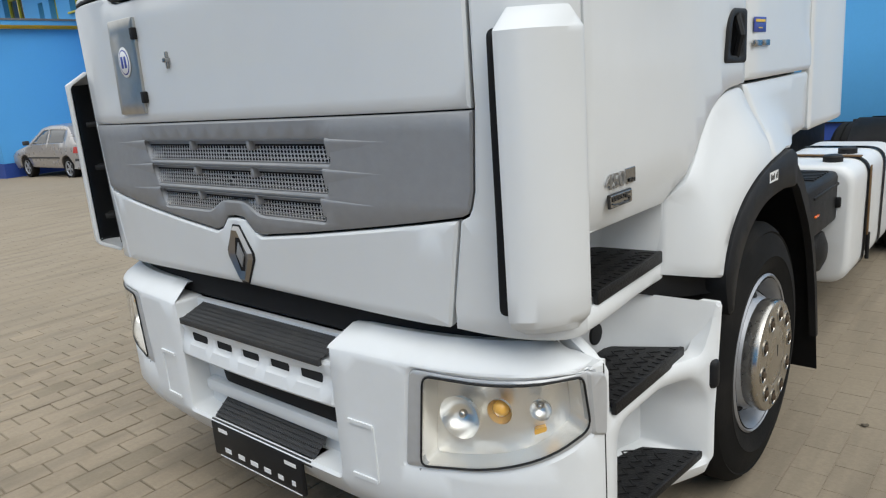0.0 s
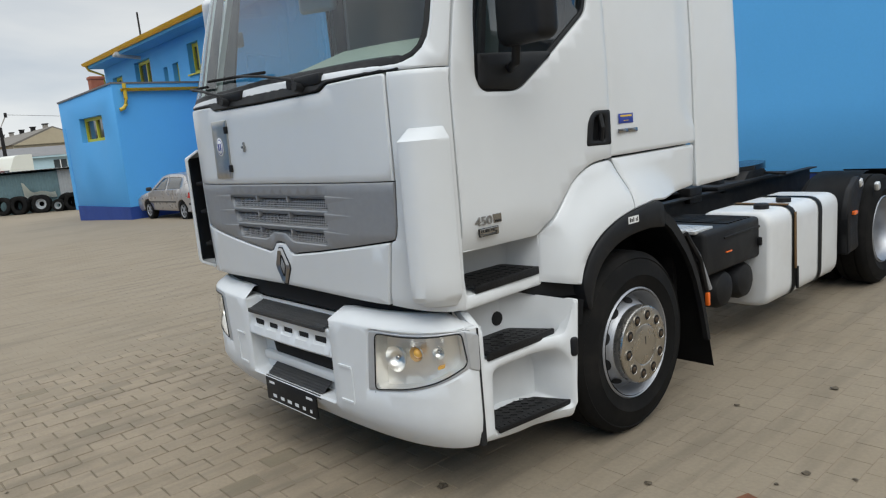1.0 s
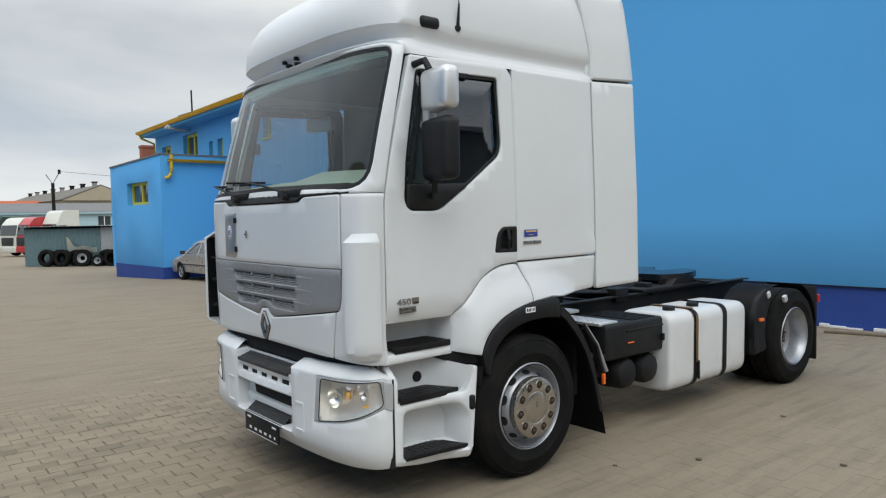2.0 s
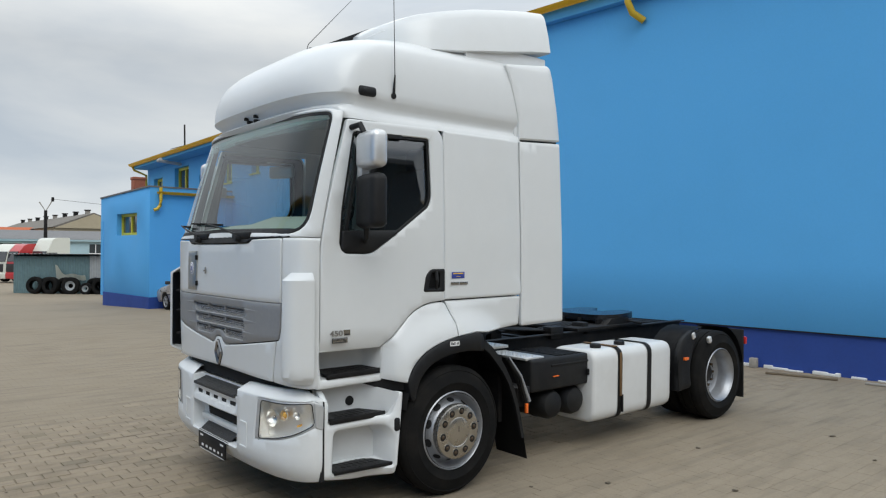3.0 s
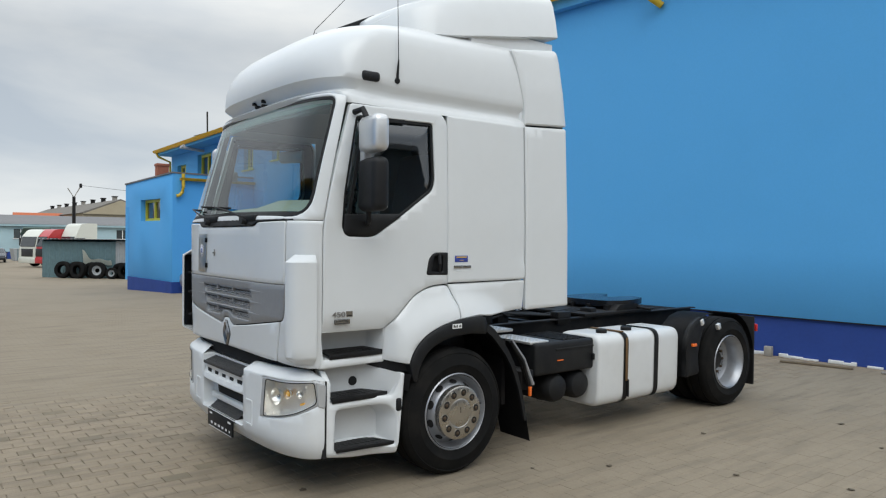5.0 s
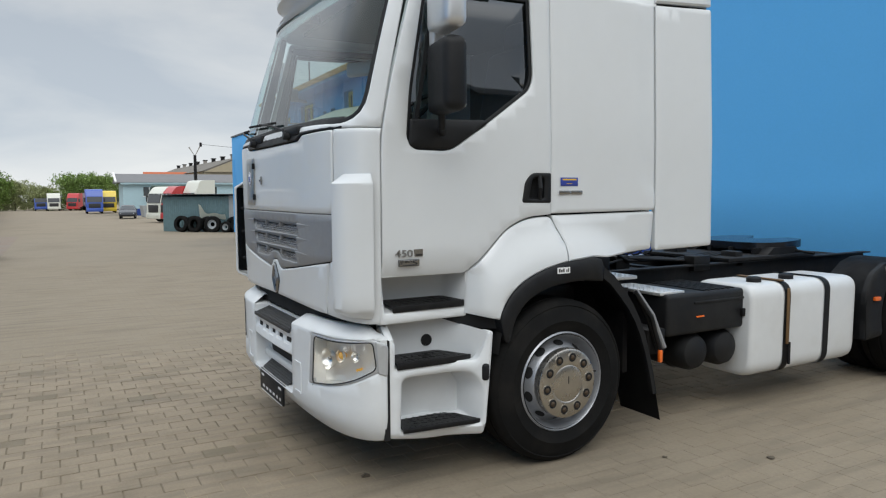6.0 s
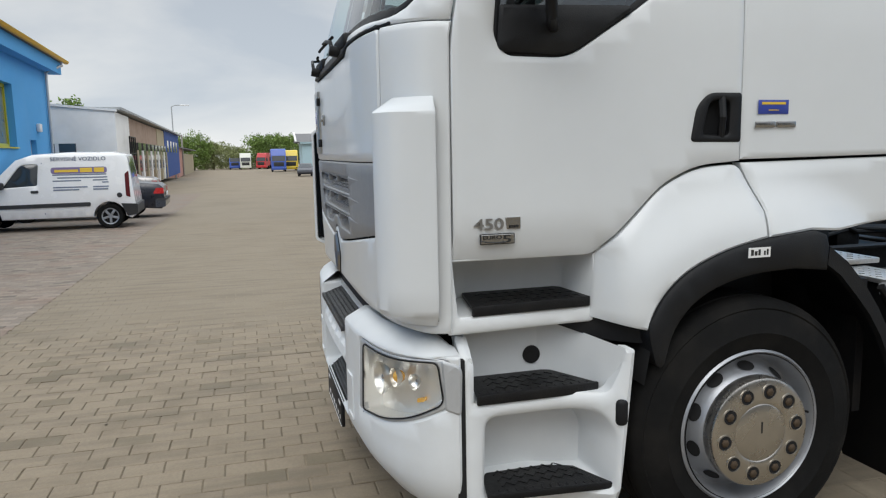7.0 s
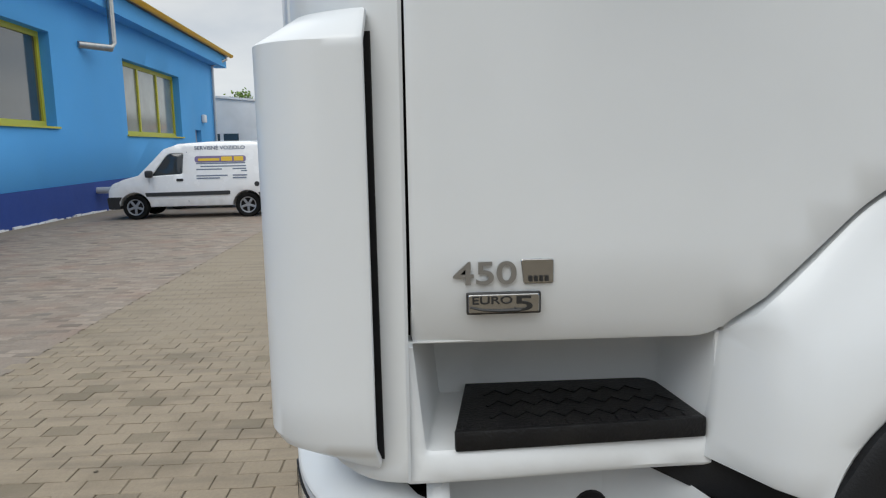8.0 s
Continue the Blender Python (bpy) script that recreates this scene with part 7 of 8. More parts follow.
# ---- far lorries ----
def lorry(label, x, y, heading, paint, trailer=None, length=9.0, height=3.75):
    """A cab-over lorry, front towards local -x."""
    t = thing("lorry", label, "truck", (x, y, fall(x, y)), heading)
    h = height
    part("cab", prism(rounded([(0.0, 0.75, 0.08), (0.05, 1.7, 0.05), (0.28, 2.75, 0.1), (0.75, h - 0.1, 0.3), (1.2, h, 0.2), (2.2, h, 0.1), (2.2, 0.95, 0.05), (1.9, 0.95, 0.05), (1.7, 0.75, 0.1)]), lambda u, v, d: Vector((u, d - 1.22, v)), 0, 2.44), paint, t)
    part("windscreen", prism([(0.04, 1.85), (0.10, 1.85), (0.30, 2.72), (0.24, 2.72)], lambda u, v, d: Vector((u - 0.02, d - 1.08, v)), 0, 2.16), CAR_GLASS, t)
    part("grille", box(bmesh.new(), -0.02, 0.06, -0.85, 0.85, 0.95, 1.65, 0.02), CAR_BLACK, t)
    part("bumper", box(bmesh.new(), -0.08, 0.9, -1.23, 1.23, 0.35, 0.85, 0.06), paint, t)
    for s in (1, -1):
        part("side_window", box(bmesh.new(), 0.42, 1.1, s * 1.215 - 0.01, s * 1.215 + 0.01, 1.85, 2.6, 0.0), CAR_GLASS, t)
        part("head_lamp", box(bmesh.new(), -0.1, 0.0, s * 0.85 - 0.2, s * 0.85 + 0.2, 0.55, 0.75, 0.02), CLEAR, t)
        part("wing_mirror", box(bmesh.new(), 0.15, 0.3, s * 1.42 - 0.1, s * 1.42 + 0.1, 1.9, 2.6, 0.04), CAR_BLACK, t)
    axles = [1.35] + ([length - 1.5, length - 2.8] if trailer else [4.9])
    for u in axles:
        for s in (1, -1):
            part("wheel", lathe([(0.0, s * 0.0), (0.28, -s * 0.02), (0.30, 0.0), (0.47, 0.0), (0.5, -s * 0.04), (0.5, -s * 0.26), (0.3, -s * 0.28)], 28, "y", (u, s * 1.2, 0.5)), RUBBER, t)
    part("chassis", box(bmesh.new(), 1.5, (length if trailer else 6.0), -0.45, 0.45, 0.7, 1.0), BLACK_STEEL, t)
    if trailer:
        part("trailer_box", box(bmesh.new(), 2.6, length, -1.25, 1.25, 1.1, h, 0.05), trailer, t)
    return t


L_BLUE = material("blue_lorry_paint", (0.05, 0.11, 0.45), 0.35, coat=0.4, grain=0.1)
L_RED = material("red_lorry_paint", (0.50, 0.03, 0.035), 0.35, coat=0.4, grain=0.1)
L_YELLOW = material("yellow_lorry_paint", (0.75, 0.55, 0.04), 0.35, coat=0.4, grain=0.1)
L_WHITE = material("cream_lorry_paint", (0.68, 0.69, 0.62), 0.4, coat=0.3, grain=0.1)
L_GREY = material("grey_trailer", (0.32, 0.32, 0.33), 0.5, grain=0.2)
lorry("blue lorry standing at the far end of the yard", -120.111, 5.198, 178.78, L_BLUE, L_BLUE, height=3.9)
lorry("yellow lorry beside the blue one", -126.144, 7.616, 178.78, L_YELLOW, L_WHITE)
lorry("red lorry with a grey trailer parked across", -167.089, 3.258, 150.78, L_RED, L_GREY, 10.0)
lorry("white lorry at the far end of the yard", -167.043, -0.142, 180.78, L_WHITE, L_WHITE)
lorry("dark blue flatbed lorry by the trees", -170.01, -2.582, 180.78, L_BLUE, None, height=2.4)
lorry("white tractor truck standing behind the shed", -66.85, 7.35, 112.78, L_WHITE, height=3.4)
lorry("red and cream tractor truck standing behind the shed", -65.46, 8.00, 110.78, L_RED, height=3.4)
lorry("cream high-roof tractor truck behind the shed", -63.49, 9.83, 106.78, L_WHITE, height=3.9)

# ---- corrugated shed with tyres ----
SHED = material("faded_green_sheet", (0.125, 0.205, 0.225), 0.6, grain=0.25, grain_scale=6, stain=0.3, stain_scale=1.2)
SHED_GREY = material("grey_sheet", (0.36, 0.38, 0.39), 0.55, grain=0.2, grain_scale=6, stain=0.2)
shed = thing("sheet_metal_shed", "faded green corrugated metal shed with a low flat roof", "shed", (-43.45, 5.10, fall(-43.45, 5.10)), 40.78)


def corrugated(x0, x1, z0, z1, y, pitch=0.16, amp=0.03):
    n = int((x1 - x0) / pitch * 4)
    return sheet_of(lambda k, z: Vector((x0 + (x1 - x0) * k / n, y + amp * (0, 1, 1, 0)[int(k) % 4], z)), range(n + 1), [z0, z1])


part("front_wall", corrugated(0, 5.0, 0, 2.2, 0), SHED, shed)
part("grey_wall", corrugated(5.02, 8.0, 0, 2.25, 0.02), SHED_GREY, shed)
part("end_wall", one_box(-0.03, 0.03, 0.03, 4, 0, 2.3), SHED, shed)
part("back_wall", one_box(0, 8, 3.95, 4.0, 0, 2.3), SHED, shed)
part("roof", sheet_of(lambda k, y: Vector((-0.15 + 8.3 * k / 120, y, 2.34 + 0.022 * (0, 1, 1, 0)[int(k) % 4] - 0.02 * y)), range(121), [-0.35, 4.1]), SHED_GREY, shed)
tyre_bm = lathe([(0.27, 0.0), (0.3, 0.02), (0.42, 0.03), (0.50, 0.0), (0.505, -0.03), (0.505, -0.25), (0.49, -0.28), (0.40, -0.31), (0.28, -0.28)], 40, "y")
ms = pose(-43.45, 5.10, fall(-43.45, 5.10), 0, 0, 40.78)
rim_bm = lathe([(0.285, -0.27), (0.25, -0.262), (0.235, -0.20), (0.15, -0.205), (0.13, -0.17)], 32, "y")


def loose_wheel(m, rim, label):
    w = thing("loose_wheel", label, "wheel", group="wheels by the shed")
    part("tyre", tyre_bm.copy(), RUBBER, w)
    if rim:
        part("rim", rim_bm.copy(), SHED_GREY, w, "pale painted steel rim")
    w.matrix_world = m
    return w


for k, (u, v, a, rim) in enumerate([(1.85, -0.35, 4, 0), (2.95, -0.42, -5, 0), (4.2, -0.40, 6, 1), (6.1, -0.35, -4, 0), (2.4, -0.02, 8, 0), (3.6, -0.03, -7, 0), (5.5, -0.03, 5, 0)]):
    loose_wheel(ms @ pose(u, v, 0.495, -8, 30 * k, a), rim, "lorry wheel with a pale rim, standing against the shed" if rim else "worn black lorry tyre standing against the shed")
loose_wheel(ms @ pose(5.2, -0.45, 0.34, -6, 0, 12) @ Matrix.Diagonal((0.68, 0.9, 0.68, 1)), 1, "smaller worn tyre standing among the lorry tyres")
tarp = sheet_of(lambda u, v: Vector((u, -0.12 - 0.1 * v, 0.85 + v * (0.30 + 0.55 * math.exp(-((u - 3.0) / 0.35) ** 2)) + 0.05 * math.sin(5 * u))), [2.95 + 0.15 * k for k in range(14)], [0, 0.5, 1])
bmesh.ops.solidify(tarp, geom=tarp.faces[:], thickness=0.01)
tp = tagged(part("bent_sheet", tarp, L_WHITE), "pale bent sheet of metal leaning on the shed", "metal sheet")
tp.matrix_world = ms

# ---- pale blue hall and what stands by it ----
PALE = material("pale_blue_plaster", (0.42, 0.58, 0.64), 0.85, grain=0.08, grain_scale=3, stain=0.12, stain_scale=0.6)
hall2 = thing("pale_blue_hall", "pale blue plastered hall with grey roof and blue plinth", "building", (-98.14, 7.497, fall(-98)), 87.78)
part("wall", one_box(0, 45, 0, 12, 0, 4.4), PALE, hall2)
part("plinth", one_box(-0.05, 45, -0.06, 0, 0, 0.9), BLUE_DARK, hall2)
part("roof", prism([(-0.5, 4.4), (6, 5.7), (12.5, 4.4)], lambda y, z, d: Vector((-0.8 + d, y, z)), 0, 46), ROOF, hall2)
part("verge", prism([(-0.6, 4.42), (-0.6, 4.6), (6, 5.9), (6, 5.7)], lambda y, z, d: Vector((-1.0 + d, y, z)), 0, 0.25), WHITE_STICKER, hall2)
part("fascia", one_box(-0.3, 45, -0.45, -0.3, 4.15, 4.4), PALE, hall2)
part("canopy", prism([(-4.0, 3.85), (-3.9, 4.0), (0, 3.2), (0, 3.0)], lambda y, z, d: Vector((3.2 + d, y, z)), 0, 3), material("green_canopy", (0.10, 0.16, 0.14), 0.6, grain=0.2), hall2)
for k in range(4):
    w = part("window", one_box(2.5 + 4 * k, 4.0 + 4 * k, -0.05, 0.02, 2.6, 3.8), WINDOW, hall2)
    part("frame", box(one_box(2.4 + 4 * k, 4.1 + 4 * k, -0.08, -0.04, 2.5, 2.6), 3.2 + 4 * k, 3.3 + 4 * k, -0.08, -0.04, 2.6, 3.8), WHITE_STICKER, w)
bin1 = thing("waste_container", "grey-green metal waste container", "container", (-84.651, 8.381, fall(-84)), 96.78)
part("tub", prism([(0.2, 0), (2.6, 0), (2.8, 1.35), (0, 1.35)], lambda u, v, d: Vector((u, d, v)), 0, 1.6), SHED_GREY, bin1)
for k in range(4):
    part("rib", one_box(0.4 + 0.6 * k, 0.46 + 0.6 * k, -0.05, 0, 0.05, 1.3), SHED, bin1)

# long house with chimneys, orange roof, pole
CREAM = material("cream_plaster", (0.42, 0.36, 0.25), 0.85, grain=0.1, grain_scale=2, stain=0.15, stain_scale=0.4)
TILE = material("orange_roof_tiles", (0.46, 0.12, 0.045), 0.8, grain=0.3, grain_scale=5)
house = thing("long_house", "long cream house with grey roof and a row of chimneys", "building", (-168.328, 19.443, -1.5), 0.78)
part("wall", one_box(0, 58, 0, 10.6, 0, 6.7), CREAM, house)
part("roof", prism([(-0.5, 6.7), (5.3, 9.0), (11.1, 6.7)], lambda y, z, d: Vector((-0.5 + d, y, z)), 0, 58.8), material("weathered_roof", (0.17, 0.155, 0.135), 0.85, grain=0.3, grain_scale=2, stain=0.4, stain_scale=0.4), house)
part("gable", prism([(-0.02, 6.6), (5.3, 8.80), (10.62, 6.6)], lambda y, z, d: Vector((58.34 + d, y, z)), 0, 0.06), CREAM, house)
for k in range(8):
    u = 4 + 7.2 * k
    ch = part("chimney", one_box(u, u + 0.6, 5.0, 5.6, 8.6, 9.45), CONCRETE if k % 3 == 1 else BLACK_STEEL, house)
    part("cap", one_box(u - 0.1, u + 0.7, 4.9, 5.7, 9.45, 9.6), BLACK_STEEL, ch)
for k in range(9):
    part("window", one_box(2.8 + 6.2 * k, 4.0 + 6.2 * k, -0.04, 0.05, 3.6, 5.2), WINDOW, house)
house2 = thing("orange_roofed_house", "low house with a bright orange tiled roof", "building", (-122.221, 13.27, fall(-122)), 84.78)
part("wall", one_box(0, 10, 0, 8, 0, 5.2), CREAM, house2)
part("roof", prism([(-0.5, 4.9), (4, 6.9), (8.5, 4.9)], lambda y, z, d: Vector((-0.5 + d, y, z)), 0, 11), TILE, house2)
pole = thing("power_pole", "dark wooden power pole with crossarm and insulators", "pole", (-90.247, 15.405, fall(-90)), 0.78)
part("shaft", tube(bmesh.new(), [(0, 0, 0), (0, 0, 7.7)], 0.24, 10, 0.18), BLACK_STEEL, pole)
part("crossarm", tube(bmesh.new(), [(0, -0.7, 8.7), (0, 0, 7.6), (0, 0.7, 8.9)], 0.07, 8), CONCRETE, pole)
part("insulator", lathe([(0.16, 0.0), (0.16, 0.5), (0, 0.55)], 10, "z", (0, 0.75, 8.8)), BLACK_STEEL, pole)
part("wire", tube(bmesh.new(), [(0, 0.7, 9.1), (4, 6, 8.4), (9, 14, 8.0)], 0.02, 5), BLACK_STEEL, pole)

# ---- row of shops along the other side ----
PLASTER = material("white_plaster", (0.90, 0.895, 0.88), 0.85, grain=0.08, grain_scale=2, stain=0.12, stain_scale=0.5)
RUSTY = material("weathered_pink_plaster", (0.40, 0.29, 0.225), 0.85, grain=0.3, grain_scale=3, stain=0.5, stain_scale=0.8, stain_colour=(0.20, 0.12, 0.08))
PINK = material("pink_plaster", (0.50, 0.27, 0.23), 0.85, grain=0.1, grain_scale=2)
row = thing("row_of_shops", "long low row of shops with a white gable and weathered fronts", "building", (-36.308, -6.669, -0.41), 181.45)
part("white_gable", prism([(0, 0), (9.5, 0), (9.5, 5.2), (0, 4.30)], lambda y, z, d: Vector((d, y, z)), 0, 5.5), PLASTER, row)
part("weathered_front", one_box(5.5, 24.0, 0.1, 9.5, 0, 4.3), RUSTY, row)
part("plaster_front", one_box(24.0, 31.0, 0.05, 9.5, 0, 4.3), CREAM, row)
part("blue_front", one_box(31.0, 52.0, 0.0, 9.5, 0, 4.4), material("mid_blue_plaster", (0.025, 0.075, 0.28), 0.8, grain=0.1, grain_scale=3), row)
part("gable_coping", prism([(-0.1, 4.30), (9.6, 5.21), (9.6, 5.32), (-0.1, 4.42)], lambda y, z, d: Vector((d, y, z)), -0.08, 0.3), WHITE_STICKER, row)
part("roof_edge", one_box(0.3, 52.2, -0.3, 10, 4.42, 4.55), SHED_GREY, row)
part("gable_window", one_box(-0.06, 0.02, 1.9, 3.6, 2.15, 2.72), WINDOW, row)
part("window_bar", one_box(-0.09, -0.03, 2.68, 2.86, 2.12, 2.75, m=None), WHITE_STICKER, row)
for k in range(9):
    u = 6.5 + 2.9 * k
    part("shop_window", one_box(u, u + 1.7, -0.02, 0.12, 1.0, 2.9), WINDOW, row)
    part("white_board", one_box(u + 1.9, u + 2.6, -0.06, 0.1, 0.0, 2.4), PLASTER if k % 2 else CREAM, row)
for k in range(4):
    part("blue_window", one_box(33.5 + 4.2 * k, 35.3 + 4.2 * k, -0.03, 0.05, 2.4, 3.5), WINDOW, row)
rack = thing("steel_rack", "dark steel rack standing before the white gable", "rack", (-38.32, -6.334, -0.42), 181.85)
for k in range(4):
    part("upright", tube(bmesh.new(), [(0.9 * k, 0, 0), (0.9 * k, 0, 3.1)], 0.04, 8), BLACK_STEEL, rack)
for z in (1.2, 2.2, 3.1):
    part("shelf_bar", tube(bmesh.new(), [(0, 0, z), (2.7, 0, z)], 0.035, 8), BLACK_STEEL, rack)
low = thing("pink_house", "low pink and cream house at the end of the row", "building", (-91.779, -8.461, fall(-92)), 181.85)
part("pink_wall", one_box(0, 16, 0, 8, 0, 3.7), PINK, low)
part("cream_wall", one_box(16, 62, 0.2, 8, -0.8, 3.0), CREAM, low)
part("roof", one_box(-0.3, 62.3, -0.4, 8.3, 3.7, 3.85), ROOF, low)
part("stove_pipe", tube(bmesh.new(), [(9, -0.2, 0), (9, -0.2, 5.6)], 0.12, 8), CONCRETE, low)
lamp = thing("street_lamp", "tall grey street lamp over the yard", "street lamp", (-83.787, -8.103, fall(-84)), 1.85)
part("pole", tube(bmesh.new(), [(0, 0, 0), (0, 0, 8.2)], 0.09, 10, 0.06), SHED_GREY, lamp)
part("arm", tube(bmesh.new(), [(0, 0, 8.2), (0, 0.4, 8.35), (0, 1.3, 8.38)], 0.05, 8), SHED_GREY, lamp)
part("lamp_head", one_box(-0.14, 0.14, 0.9, 1.9, 8.30, 8.42, 0.04), WHITE_STICKER, lamp)

# ---- trees ----
BARK = material("bark", (0.09, 0.07, 0.05), 0.9, grain=0.3)


def leaf_material(name, colour):
    return material(name, colour, 0.7, vary="island", vary_amount=0.45)


LEAF = leaf_material("spring_leaves", (0.19, 0.28, 0.07))
LEAF_PALE = leaf_material("pale_spring_leaves", (0.30, 0.33, 0.15))


def tree(x, y, h, spread, seed, mat, label, thin=1.0):
    rng = random.Random(seed)
    t = thing("tree", label, "tree", (x, y, fall(x)))
    trunk = tube(bmesh.new(), [(0, 0, 0), (0.1, 0.05, h * 0.25), (0.0, 0.15, h * 0.55)], h * 0.028, 8, h * 0.014)
    tips = []
    for k in range(9):
        a, z = rng.uniform(0, 6.28), h * rng.uniform(0.25, 0.55)
        l = spread * rng.uniform(0.5, 0.9)
        p = Vector((math.cos(a) * l, math.sin(a) * l, z + h * rng.uniform(0.12, 0.38)))
        tube(trunk, [(0, 0.1, z), (p.x * 0.5, p.y * 0.5, (z + p.z) / 2 - 0.02 * h), p], h * 0.012, 6, h * 0.004)
        tips.append(p)
    for k in range(7):
        a = 6.28 * k / 7 + rng.uniform(-0.3, 0.3)
        tips.append(Vector((math.cos(a) * spread * 0.6, math.sin(a) * spread * 0.6, h * rng.uniform(0.10, 0.42))))
    tips += [Vector((0, 0, h * 0.85)), Vector((spread * 0.3, 0, h * 0.78)), Vector((-spread * 0.3, 0.1, h * 0.72))]
    part("trunk", trunk, BARK, t)
    vs, fs = [], []
    for p in tips:
        for c in range(int(11 * thin)):
            q = p + Vector((rng.gauss(0, 1) * spread * 0.26, rng.gauss(0, 1) * spread * 0.26, rng.gauss(0, 1) * h * 0.085))
            for _ in range(int(34 * thin)):
                c0 = q + Vector((rng.gauss(0, 1), rng.gauss(0, 1), rng.gauss(0, 1) * 0.8)) * h * 0.045
                d1 = Vector((rng.uniform(-1, 1), rng.uniform(-1, 1), rng.uniform(-1, 1))).normalized() * h * 0.022
                d2 = d1.orthogonal().normalized() * h * 0.013
                k = len(vs)
                vs += [c0 - d1, c0 + d2, c0 + d1, c0 - d2]
                fs.append((k, k + 1, k + 2, k + 3))
    me = bpy.data.meshes.new("crown")
    me.from_pydata(vs, [], fs)
    me.materials.append(mat)
    ob = new("crown", me)
    ob.parent = t
    return t


TREES = [(-178.1, 3.0, 8.4, 3.6, LEAF), (-178.1, 7.5, 8.9, 4.0, LEAF), (-184.2, 11.9, 8.3, 3.4, LEAF), (-174.9, -11.9, 8.2, 3.8, LEAF), (-179.9, -7.7, 7.0, 3.8, LEAF_PALE), (-183.0, -3.8, 6.0, 3.6, LEAF_PALE),
         (-195.0, -0.9, 5.0, 4.0, LEAF_PALE), (-167.8, -15.9, 8.4, 3.6, LEAF), (-61.9, -13.9, 7.0, 1.0, LEAF), (-196.1, 4.8, 7.0, 4.5, LEAF_PALE), (-197.9, -8.8, 7, 5, LEAF_PALE)]
for k, (x, y, h, sp, mt) in enumerate(TREES):
    tree(x, y, h, sp, 11 + k, mt, "leafy green deciduous tree at the edge of the yard" if mt is LEAF else "pale green young tree at the edge of the yard")

# ---- paving ----
OLD_BLOCK = material("old_grey_blocks", (0.285, 0.236, 0.19), 0.9, grain=0.3, grain_scale=30, stain=0.65, stain_scale=1.4, stain_colour=(0.24, 0.155, 0.115), bump=0.3, vary="island", vary_amount=0.30, odd=0.3, odd_colour=(0.13, 0.115, 0.095))
BLOCK = material("beige_block", (0.284, 0.230, 0.163), 0.86, grain=0.2, grain_scale=55, stain=0.75, stain_scale=2.6, stain_colour=(0.165, 0.132, 0.09), bump=0.3, bump_scale=110, vary="object", vary_amount=0.05, odd=0.12, odd_colour=(0.17, 0.14, 0.095), streak=0.65, streak_colour=(0.15, 0.123, 0.09))
BLOCK_REST = material("beige_blocks", (0.284, 0.230, 0.163), 0.86, grain=0.2, grain_scale=55, stain=0.75, stain_scale=2.6, stain_colour=(0.165, 0.132, 0.09), bump=0.3, bump_scale=110, vary="island", vary_amount=0.05, odd=0.06, odd_colour=(0.20, 0.165, 0.11), streak=0.65, streak_colour=(0.15, 0.123, 0.09))


def block_mesh(lx, ly, h=0.012, ch=0.004):
    """One paving block: a top with four chamfered sides, its top at z 0."""
    a, b, c, d = lx / 2, ly / 2, lx / 2 - ch, ly / 2 - ch
    vs = [(-a, -b, -h), (a, -b, -h), (a, b, -h), (-a, b, -h), (-a, -b, -ch * 0.6), (a, -b, -ch * 0.6), (a, b, -ch * 0.6), (-a, b, -ch * 0.6), (-c, -d, 0), (c, -d, 0), (c, d, 0), (-c, d, 0)]
    fs = [(8, 9, 10, 11)]
    for k in range(4):
        j = (k + 1) % 4
        fs += [(k, j, j + 4, k + 4), (k + 4, j + 4, j + 8, k + 8)]
    return vs, fs


PX, PY = 0.14, 0.20
paving = thing("paving", "sandy beige concrete paving blocks with dark joints", "paving", kind="structure")
DIRT = material("dark_joint_dirt", (0.178, 0.145, 0.10), 0.95, grain=0.3, grain_scale=30, stain=1.0, stain_scale=1.3, stain_colour=(0.31, 0.25, 0.172))
DUST = material("sandy_joint_dust", (0.32, 0.265, 0.185), 0.95, grain=0.2, grain_scale=30, stain=0.6, stain_scale=3.0, stain_colour=(0.27, 0.215, 0.145))
part("joint_dust", sheet_of(lambda x, y: Vector((x, y, fall(x, y) - 0.0066)), [0.5, 10], [-2.50, 3, 9.35]), DUST, paving)
part("joint_dust", sheet_of(lambda x, y: Vector((x, y, fall(x, y) - 0.0066)), [-15.2, -4.0, -3.4], [-2.50, 3, 9.35]), DUST, paving)
BLOCK_DUSTY = material("dusty_blocks", (0.264, 0.218, 0.157), 0.9, grain=0.2, grain_scale=45, stain=0.6, stain_scale=0.9, stain_colour=(0.215, 0.172, 0.117), bump=0.25, bump_scale=90, vary="island", vary_amount=0.025, streak=0.7, streak_colour=(0.165, 0.135, 0.098))
part("joint_dirt", sheet_of(lambda x, y: Vector((x, y, fall(x, y) - 0.0085)), [-3.4, 0.5], [-2.50, 3, 9.35]), DIRT, paving)
vs0, fs0 = block_mesh(PX - 0.002, PY - 0.0075)
vsd, _ = block_mesh(PX - 0.0015, PY - 0.003, ch=0.0012)
shared = []
for k in range(6):
    me = bpy.data.meshes.new("paving_block")
    rng = random.Random(k)
    me.from_pydata([(x + rng.uniform(-0.0015, 0.0015), y + rng.uniform(-0.0015, 0.0015), z + (0.0012 * (x * rng.uniform(-8, 8) + y * rng.uniform(-8, 8)))) for x, y, z in vs0], [], fs0)
    me.materials.append(BLOCK)
    shared.append(me)
rng = random.Random(5)
rest_v, rest_f, dusty_v, dusty_f = [], [], [], []
i0, i1 = -108, 72
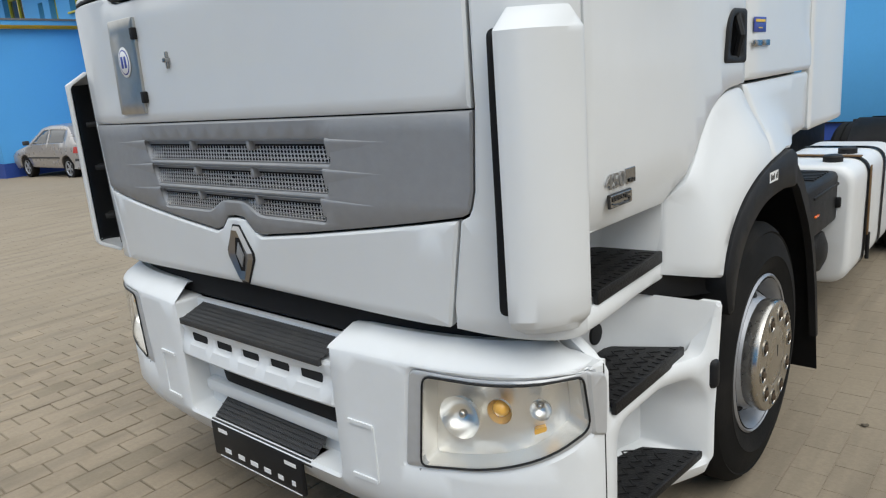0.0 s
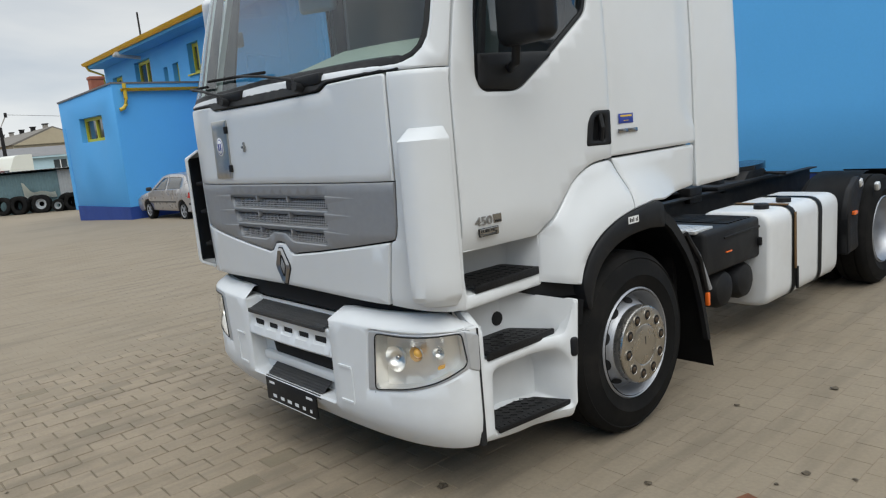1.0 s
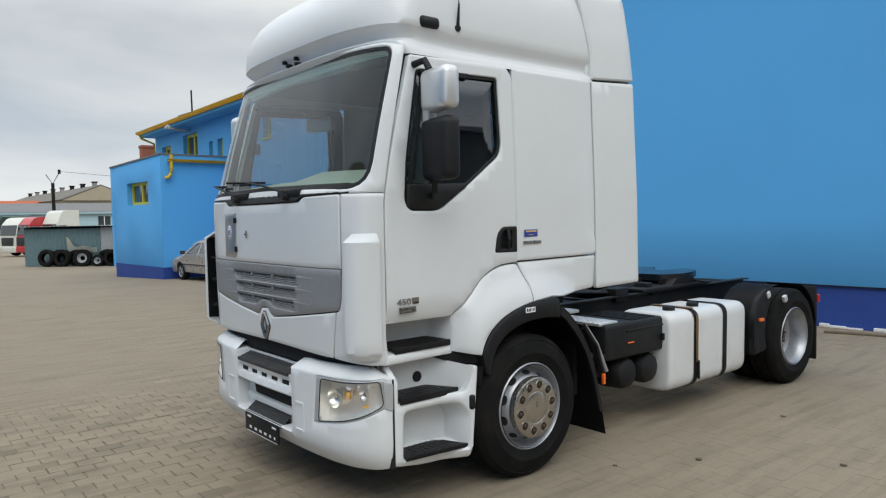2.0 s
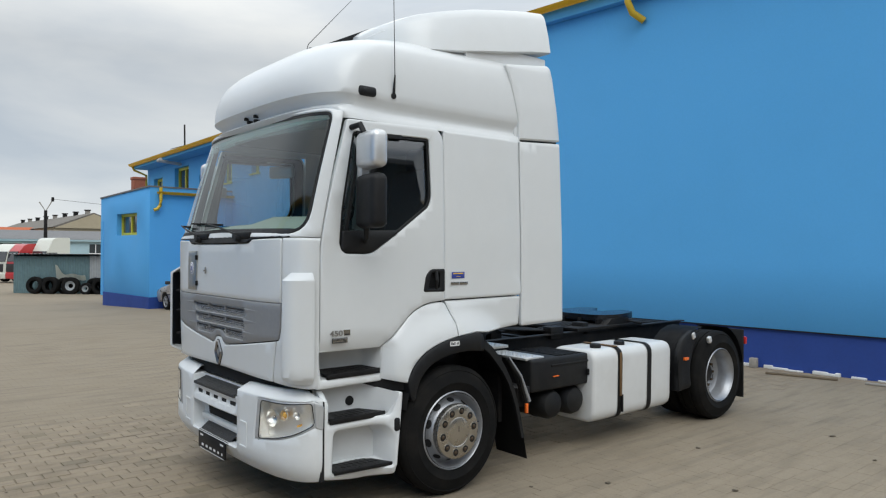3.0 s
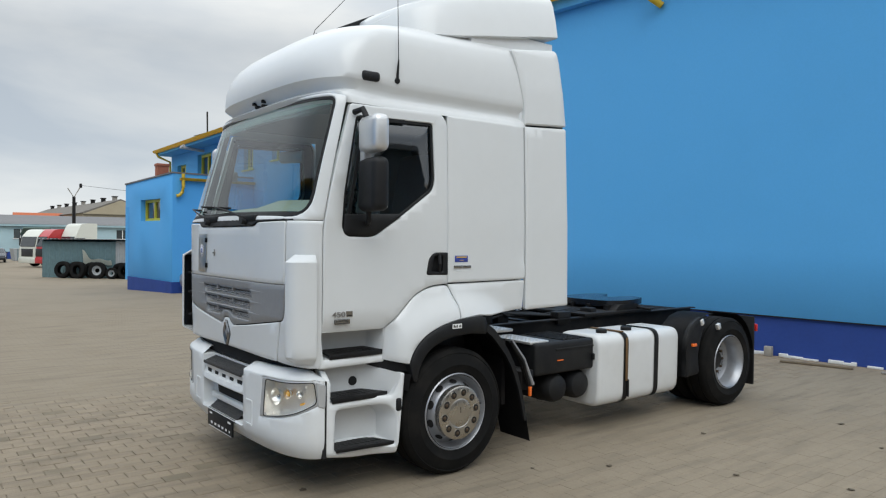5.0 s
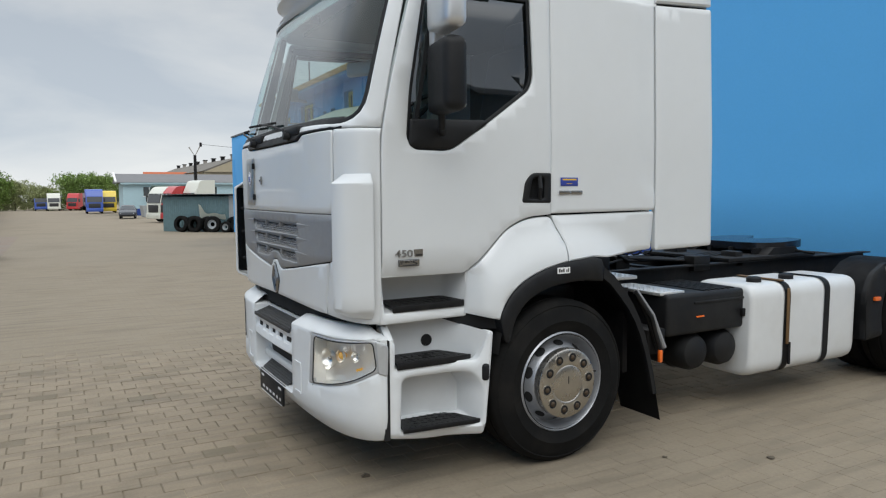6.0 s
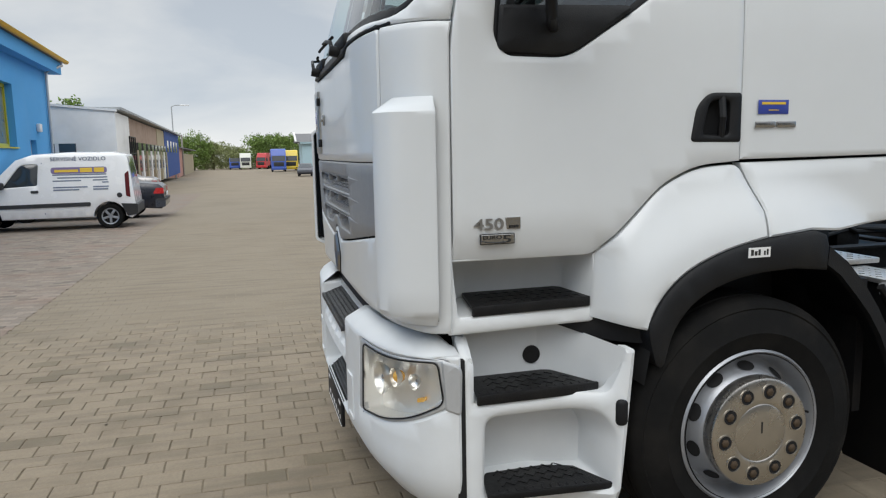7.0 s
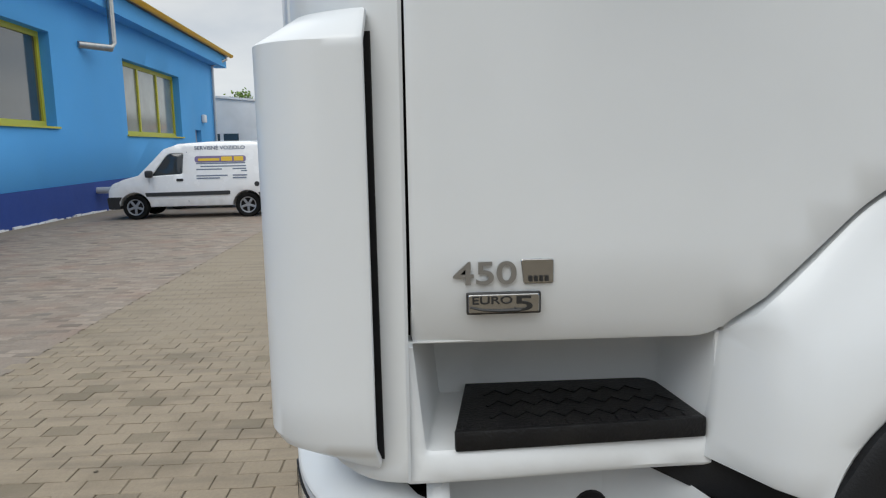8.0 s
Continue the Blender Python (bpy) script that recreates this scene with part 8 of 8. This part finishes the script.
for i in range(i0, i1):
    x = i * PX
    for j in range(-14, 47):
        y = j * PY + (PY / 2 if i % 2 else 0.0)
        if y < -2.62 or y > 9.3:
            continue
        z = fall(x, y) - 0.002 + rng.uniform(-0.0025, 0.0015)
        if -2.45 <= x <= -0.30 and -2.45 <= y <= 0.25 and len(paving.children) < 300:
            ob = new("paving_block", shared[rng.randrange(6)])
            ob.parent = paving
            ob.matrix_world = pose(x, y, z, rng.uniform(-0.25, 0.25), rng.uniform(-0.25, 0.25), rng.choice((0, 180)))
            continue
        tx, ty = rng.uniform(-0.004, 0.004), rng.uniform(-0.004, 0.004)
        vs, fs = (dusty_v, dusty_f) if x > 0.5 + 0.4 * rng.random() or x < -2.3 - 1.7 * rng.random() else (rest_v, rest_f)
        k = len(vs)
        if vs is dusty_v:
            z, tx, ty = fall(x, y) - 0.0045 + rng.uniform(-0.0006, 0.0006), tx * 0.15, ty * 0.15
        vs += [(x + a, y + b, z + c + a * tx + b * ty) for a, b, c in (vsd if vs is dusty_v else vs0)]
        fs += [tuple(q + k for q in f) for f in fs0]
me = bpy.data.meshes.new("dusty_blocks")
me.from_pydata(dusty_v, [], dusty_f)
me.materials.append(BLOCK_DUSTY)
rest = new("dusty_blocks", me)
rest.parent = paving
tagged(rest, kind="stuff")
me = bpy.data.meshes.new("paving_blocks")
me.from_pydata(rest_v, [], rest_f)
me.materials.append(BLOCK_REST)
rest = new("joined_blocks", me)
rest.parent = paving
tagged(rest, kind="stuff")

# older darker paving along the garage
old = thing("old_pavement", "darker grey and reddish worn paving along the garage", "pavement", kind="structure")
bm = sheet_of(lambda x, y: Vector((x, y, fall(x) - 0.0035)), [-36, -30, -25, -20, -16, -10, -4, 0, 12], [-7.66, -2.62])
part("bed", bm, OLD_BLOCK, old)
rng = random.Random(8)
rest_v, rest_f = [], []
vs1, fs1 = block_mesh(0.10 - 0.006, 0.20 - 0.006)
for i in range(-150, 30):
    x = i * 0.10
    for j in range(-38, -12):
        y = j * 0.20 + (0.10 if i % 2 else 0.0)
        if y > -2.66 + rng.uniform(-0.03, 0.05) or y < -7.55:
            continue
        z = fall(x) - 0.002 + rng.uniform(-0.003, 0.002)
        k = len(rest_v)
        rest_v += [(x + a, y + b, z + c) for a, b, c in vs1]
        rest_f += [tuple(q + k for q in f) for f in fs1]
me = bpy.data.meshes.new("old_blocks")
me.from_pydata(rest_v, [], rest_f)
me.materials.append(OLD_BLOCK)
rest = new("joined_blocks", me)
rest.parent = old
tagged(rest, kind="stuff")

# rubble and boards along the foot of the hall, stones and a metal lid on the yard
OLD_WOOD = material("weathered_wood", (0.16, 0.125, 0.085), 0.9, grain=0.4, grain_scale=25, bump=0.3)
for u, v, turn, length, paint in ((0.61, -0.49, 10, 1.0, OLD_WOOD), (1.85, -0.40, 3, 0.75, CONCRETE), (2.75, -0.33, -4, 0.8, OLD_WOOD)):
    b = thing("broken_board", "weathered board lying at the foot of the wall", "board", tuple(MH @ Vector((u, v, 0.0))), 4 + turn, group="boards at the wall")
    part("plank", one_box(-length / 2, length / 2, -0.035, 0.035, 0.0, 0.03, 0.006), paint, b)
chunk = thing("foam_block", "small white block standing against the plinth", "block", tuple(MH @ Vector((-0.26, -0.12, 0.0))), 8)
part("block", one_box(-0.06, 0.06, -0.05, 0.05, 0.0, 0.16, 0.01), CONCRETE, chunk)
rng = random.Random(3)
STONE = material("dark_stone", (0.10, 0.08, 0.055), 0.9, grain=0.3)
for k, (x, y, r) in enumerate([(2.11, 1.43, 0.022), (0.84, 0.26, 0.03), (1.84, 2.56, 0.03), (2.3, 1.5, 0.016), (2.05, 1.25, 0.012), (1.5, 2.0, 0.02), (2.6, 3.2, 0.03), (1.75, 4.1, 0.03), (2.9, 2.2, 0.018), (3.3, 3.6, 0.03), (2.4, 5.6, 0.035), (3.0, 5.0, 0.025), (1.6, 0.9, 0.02), (-1.0, -1.3, 0.012), (2.7, 6.4, 0.04), (-2.6, 1.6, 0.02)]):
    bm = bmesh.new()
    bmesh.ops.create_icosphere(bm, subdivisions=2, radius=r)
    for v in bm.verts:
        v.co *= rng.uniform(0.45, 1.15)
        v.co.z = max(v.co.z * 0.35, -0.001)
    s = part("leaf_scrap", bm, STONE)
    s.matrix_world = pose(x, y, 0.0, 0, 0, rng.uniform(0, 360))
    tagged(s, "small dark scrap lying on the paving", "scrap", "scraps on the yard")
RUST = material("rusty_iron", (0.17, 0.065, 0.03), 0.8, grain=0.4, grain_scale=25, bump=0.4)
lid = thing("drain_cover", "rusty iron drain cover set in the paving", "drain cover", (2.16, 0.77, 0.0), 72.7)
part("frame", box(box(box(one_box(-0.25, 0.25, -0.25, -0.21, -0.004, 0.008), -0.25, 0.25, 0.21, 0.25, -0.004, 0.008), -0.25, -0.21, -0.21, 0.21, -0.004, 0.008), 0.21, 0.25, -0.21, 0.21, -0.004, 0.008), RUST, lid)
for k in range(6):
    part("bar", one_box(-0.21, 0.21, -0.19 + 0.07 * k, -0.165 + 0.07 * k, -0.004, 0.006), RUST, lid)
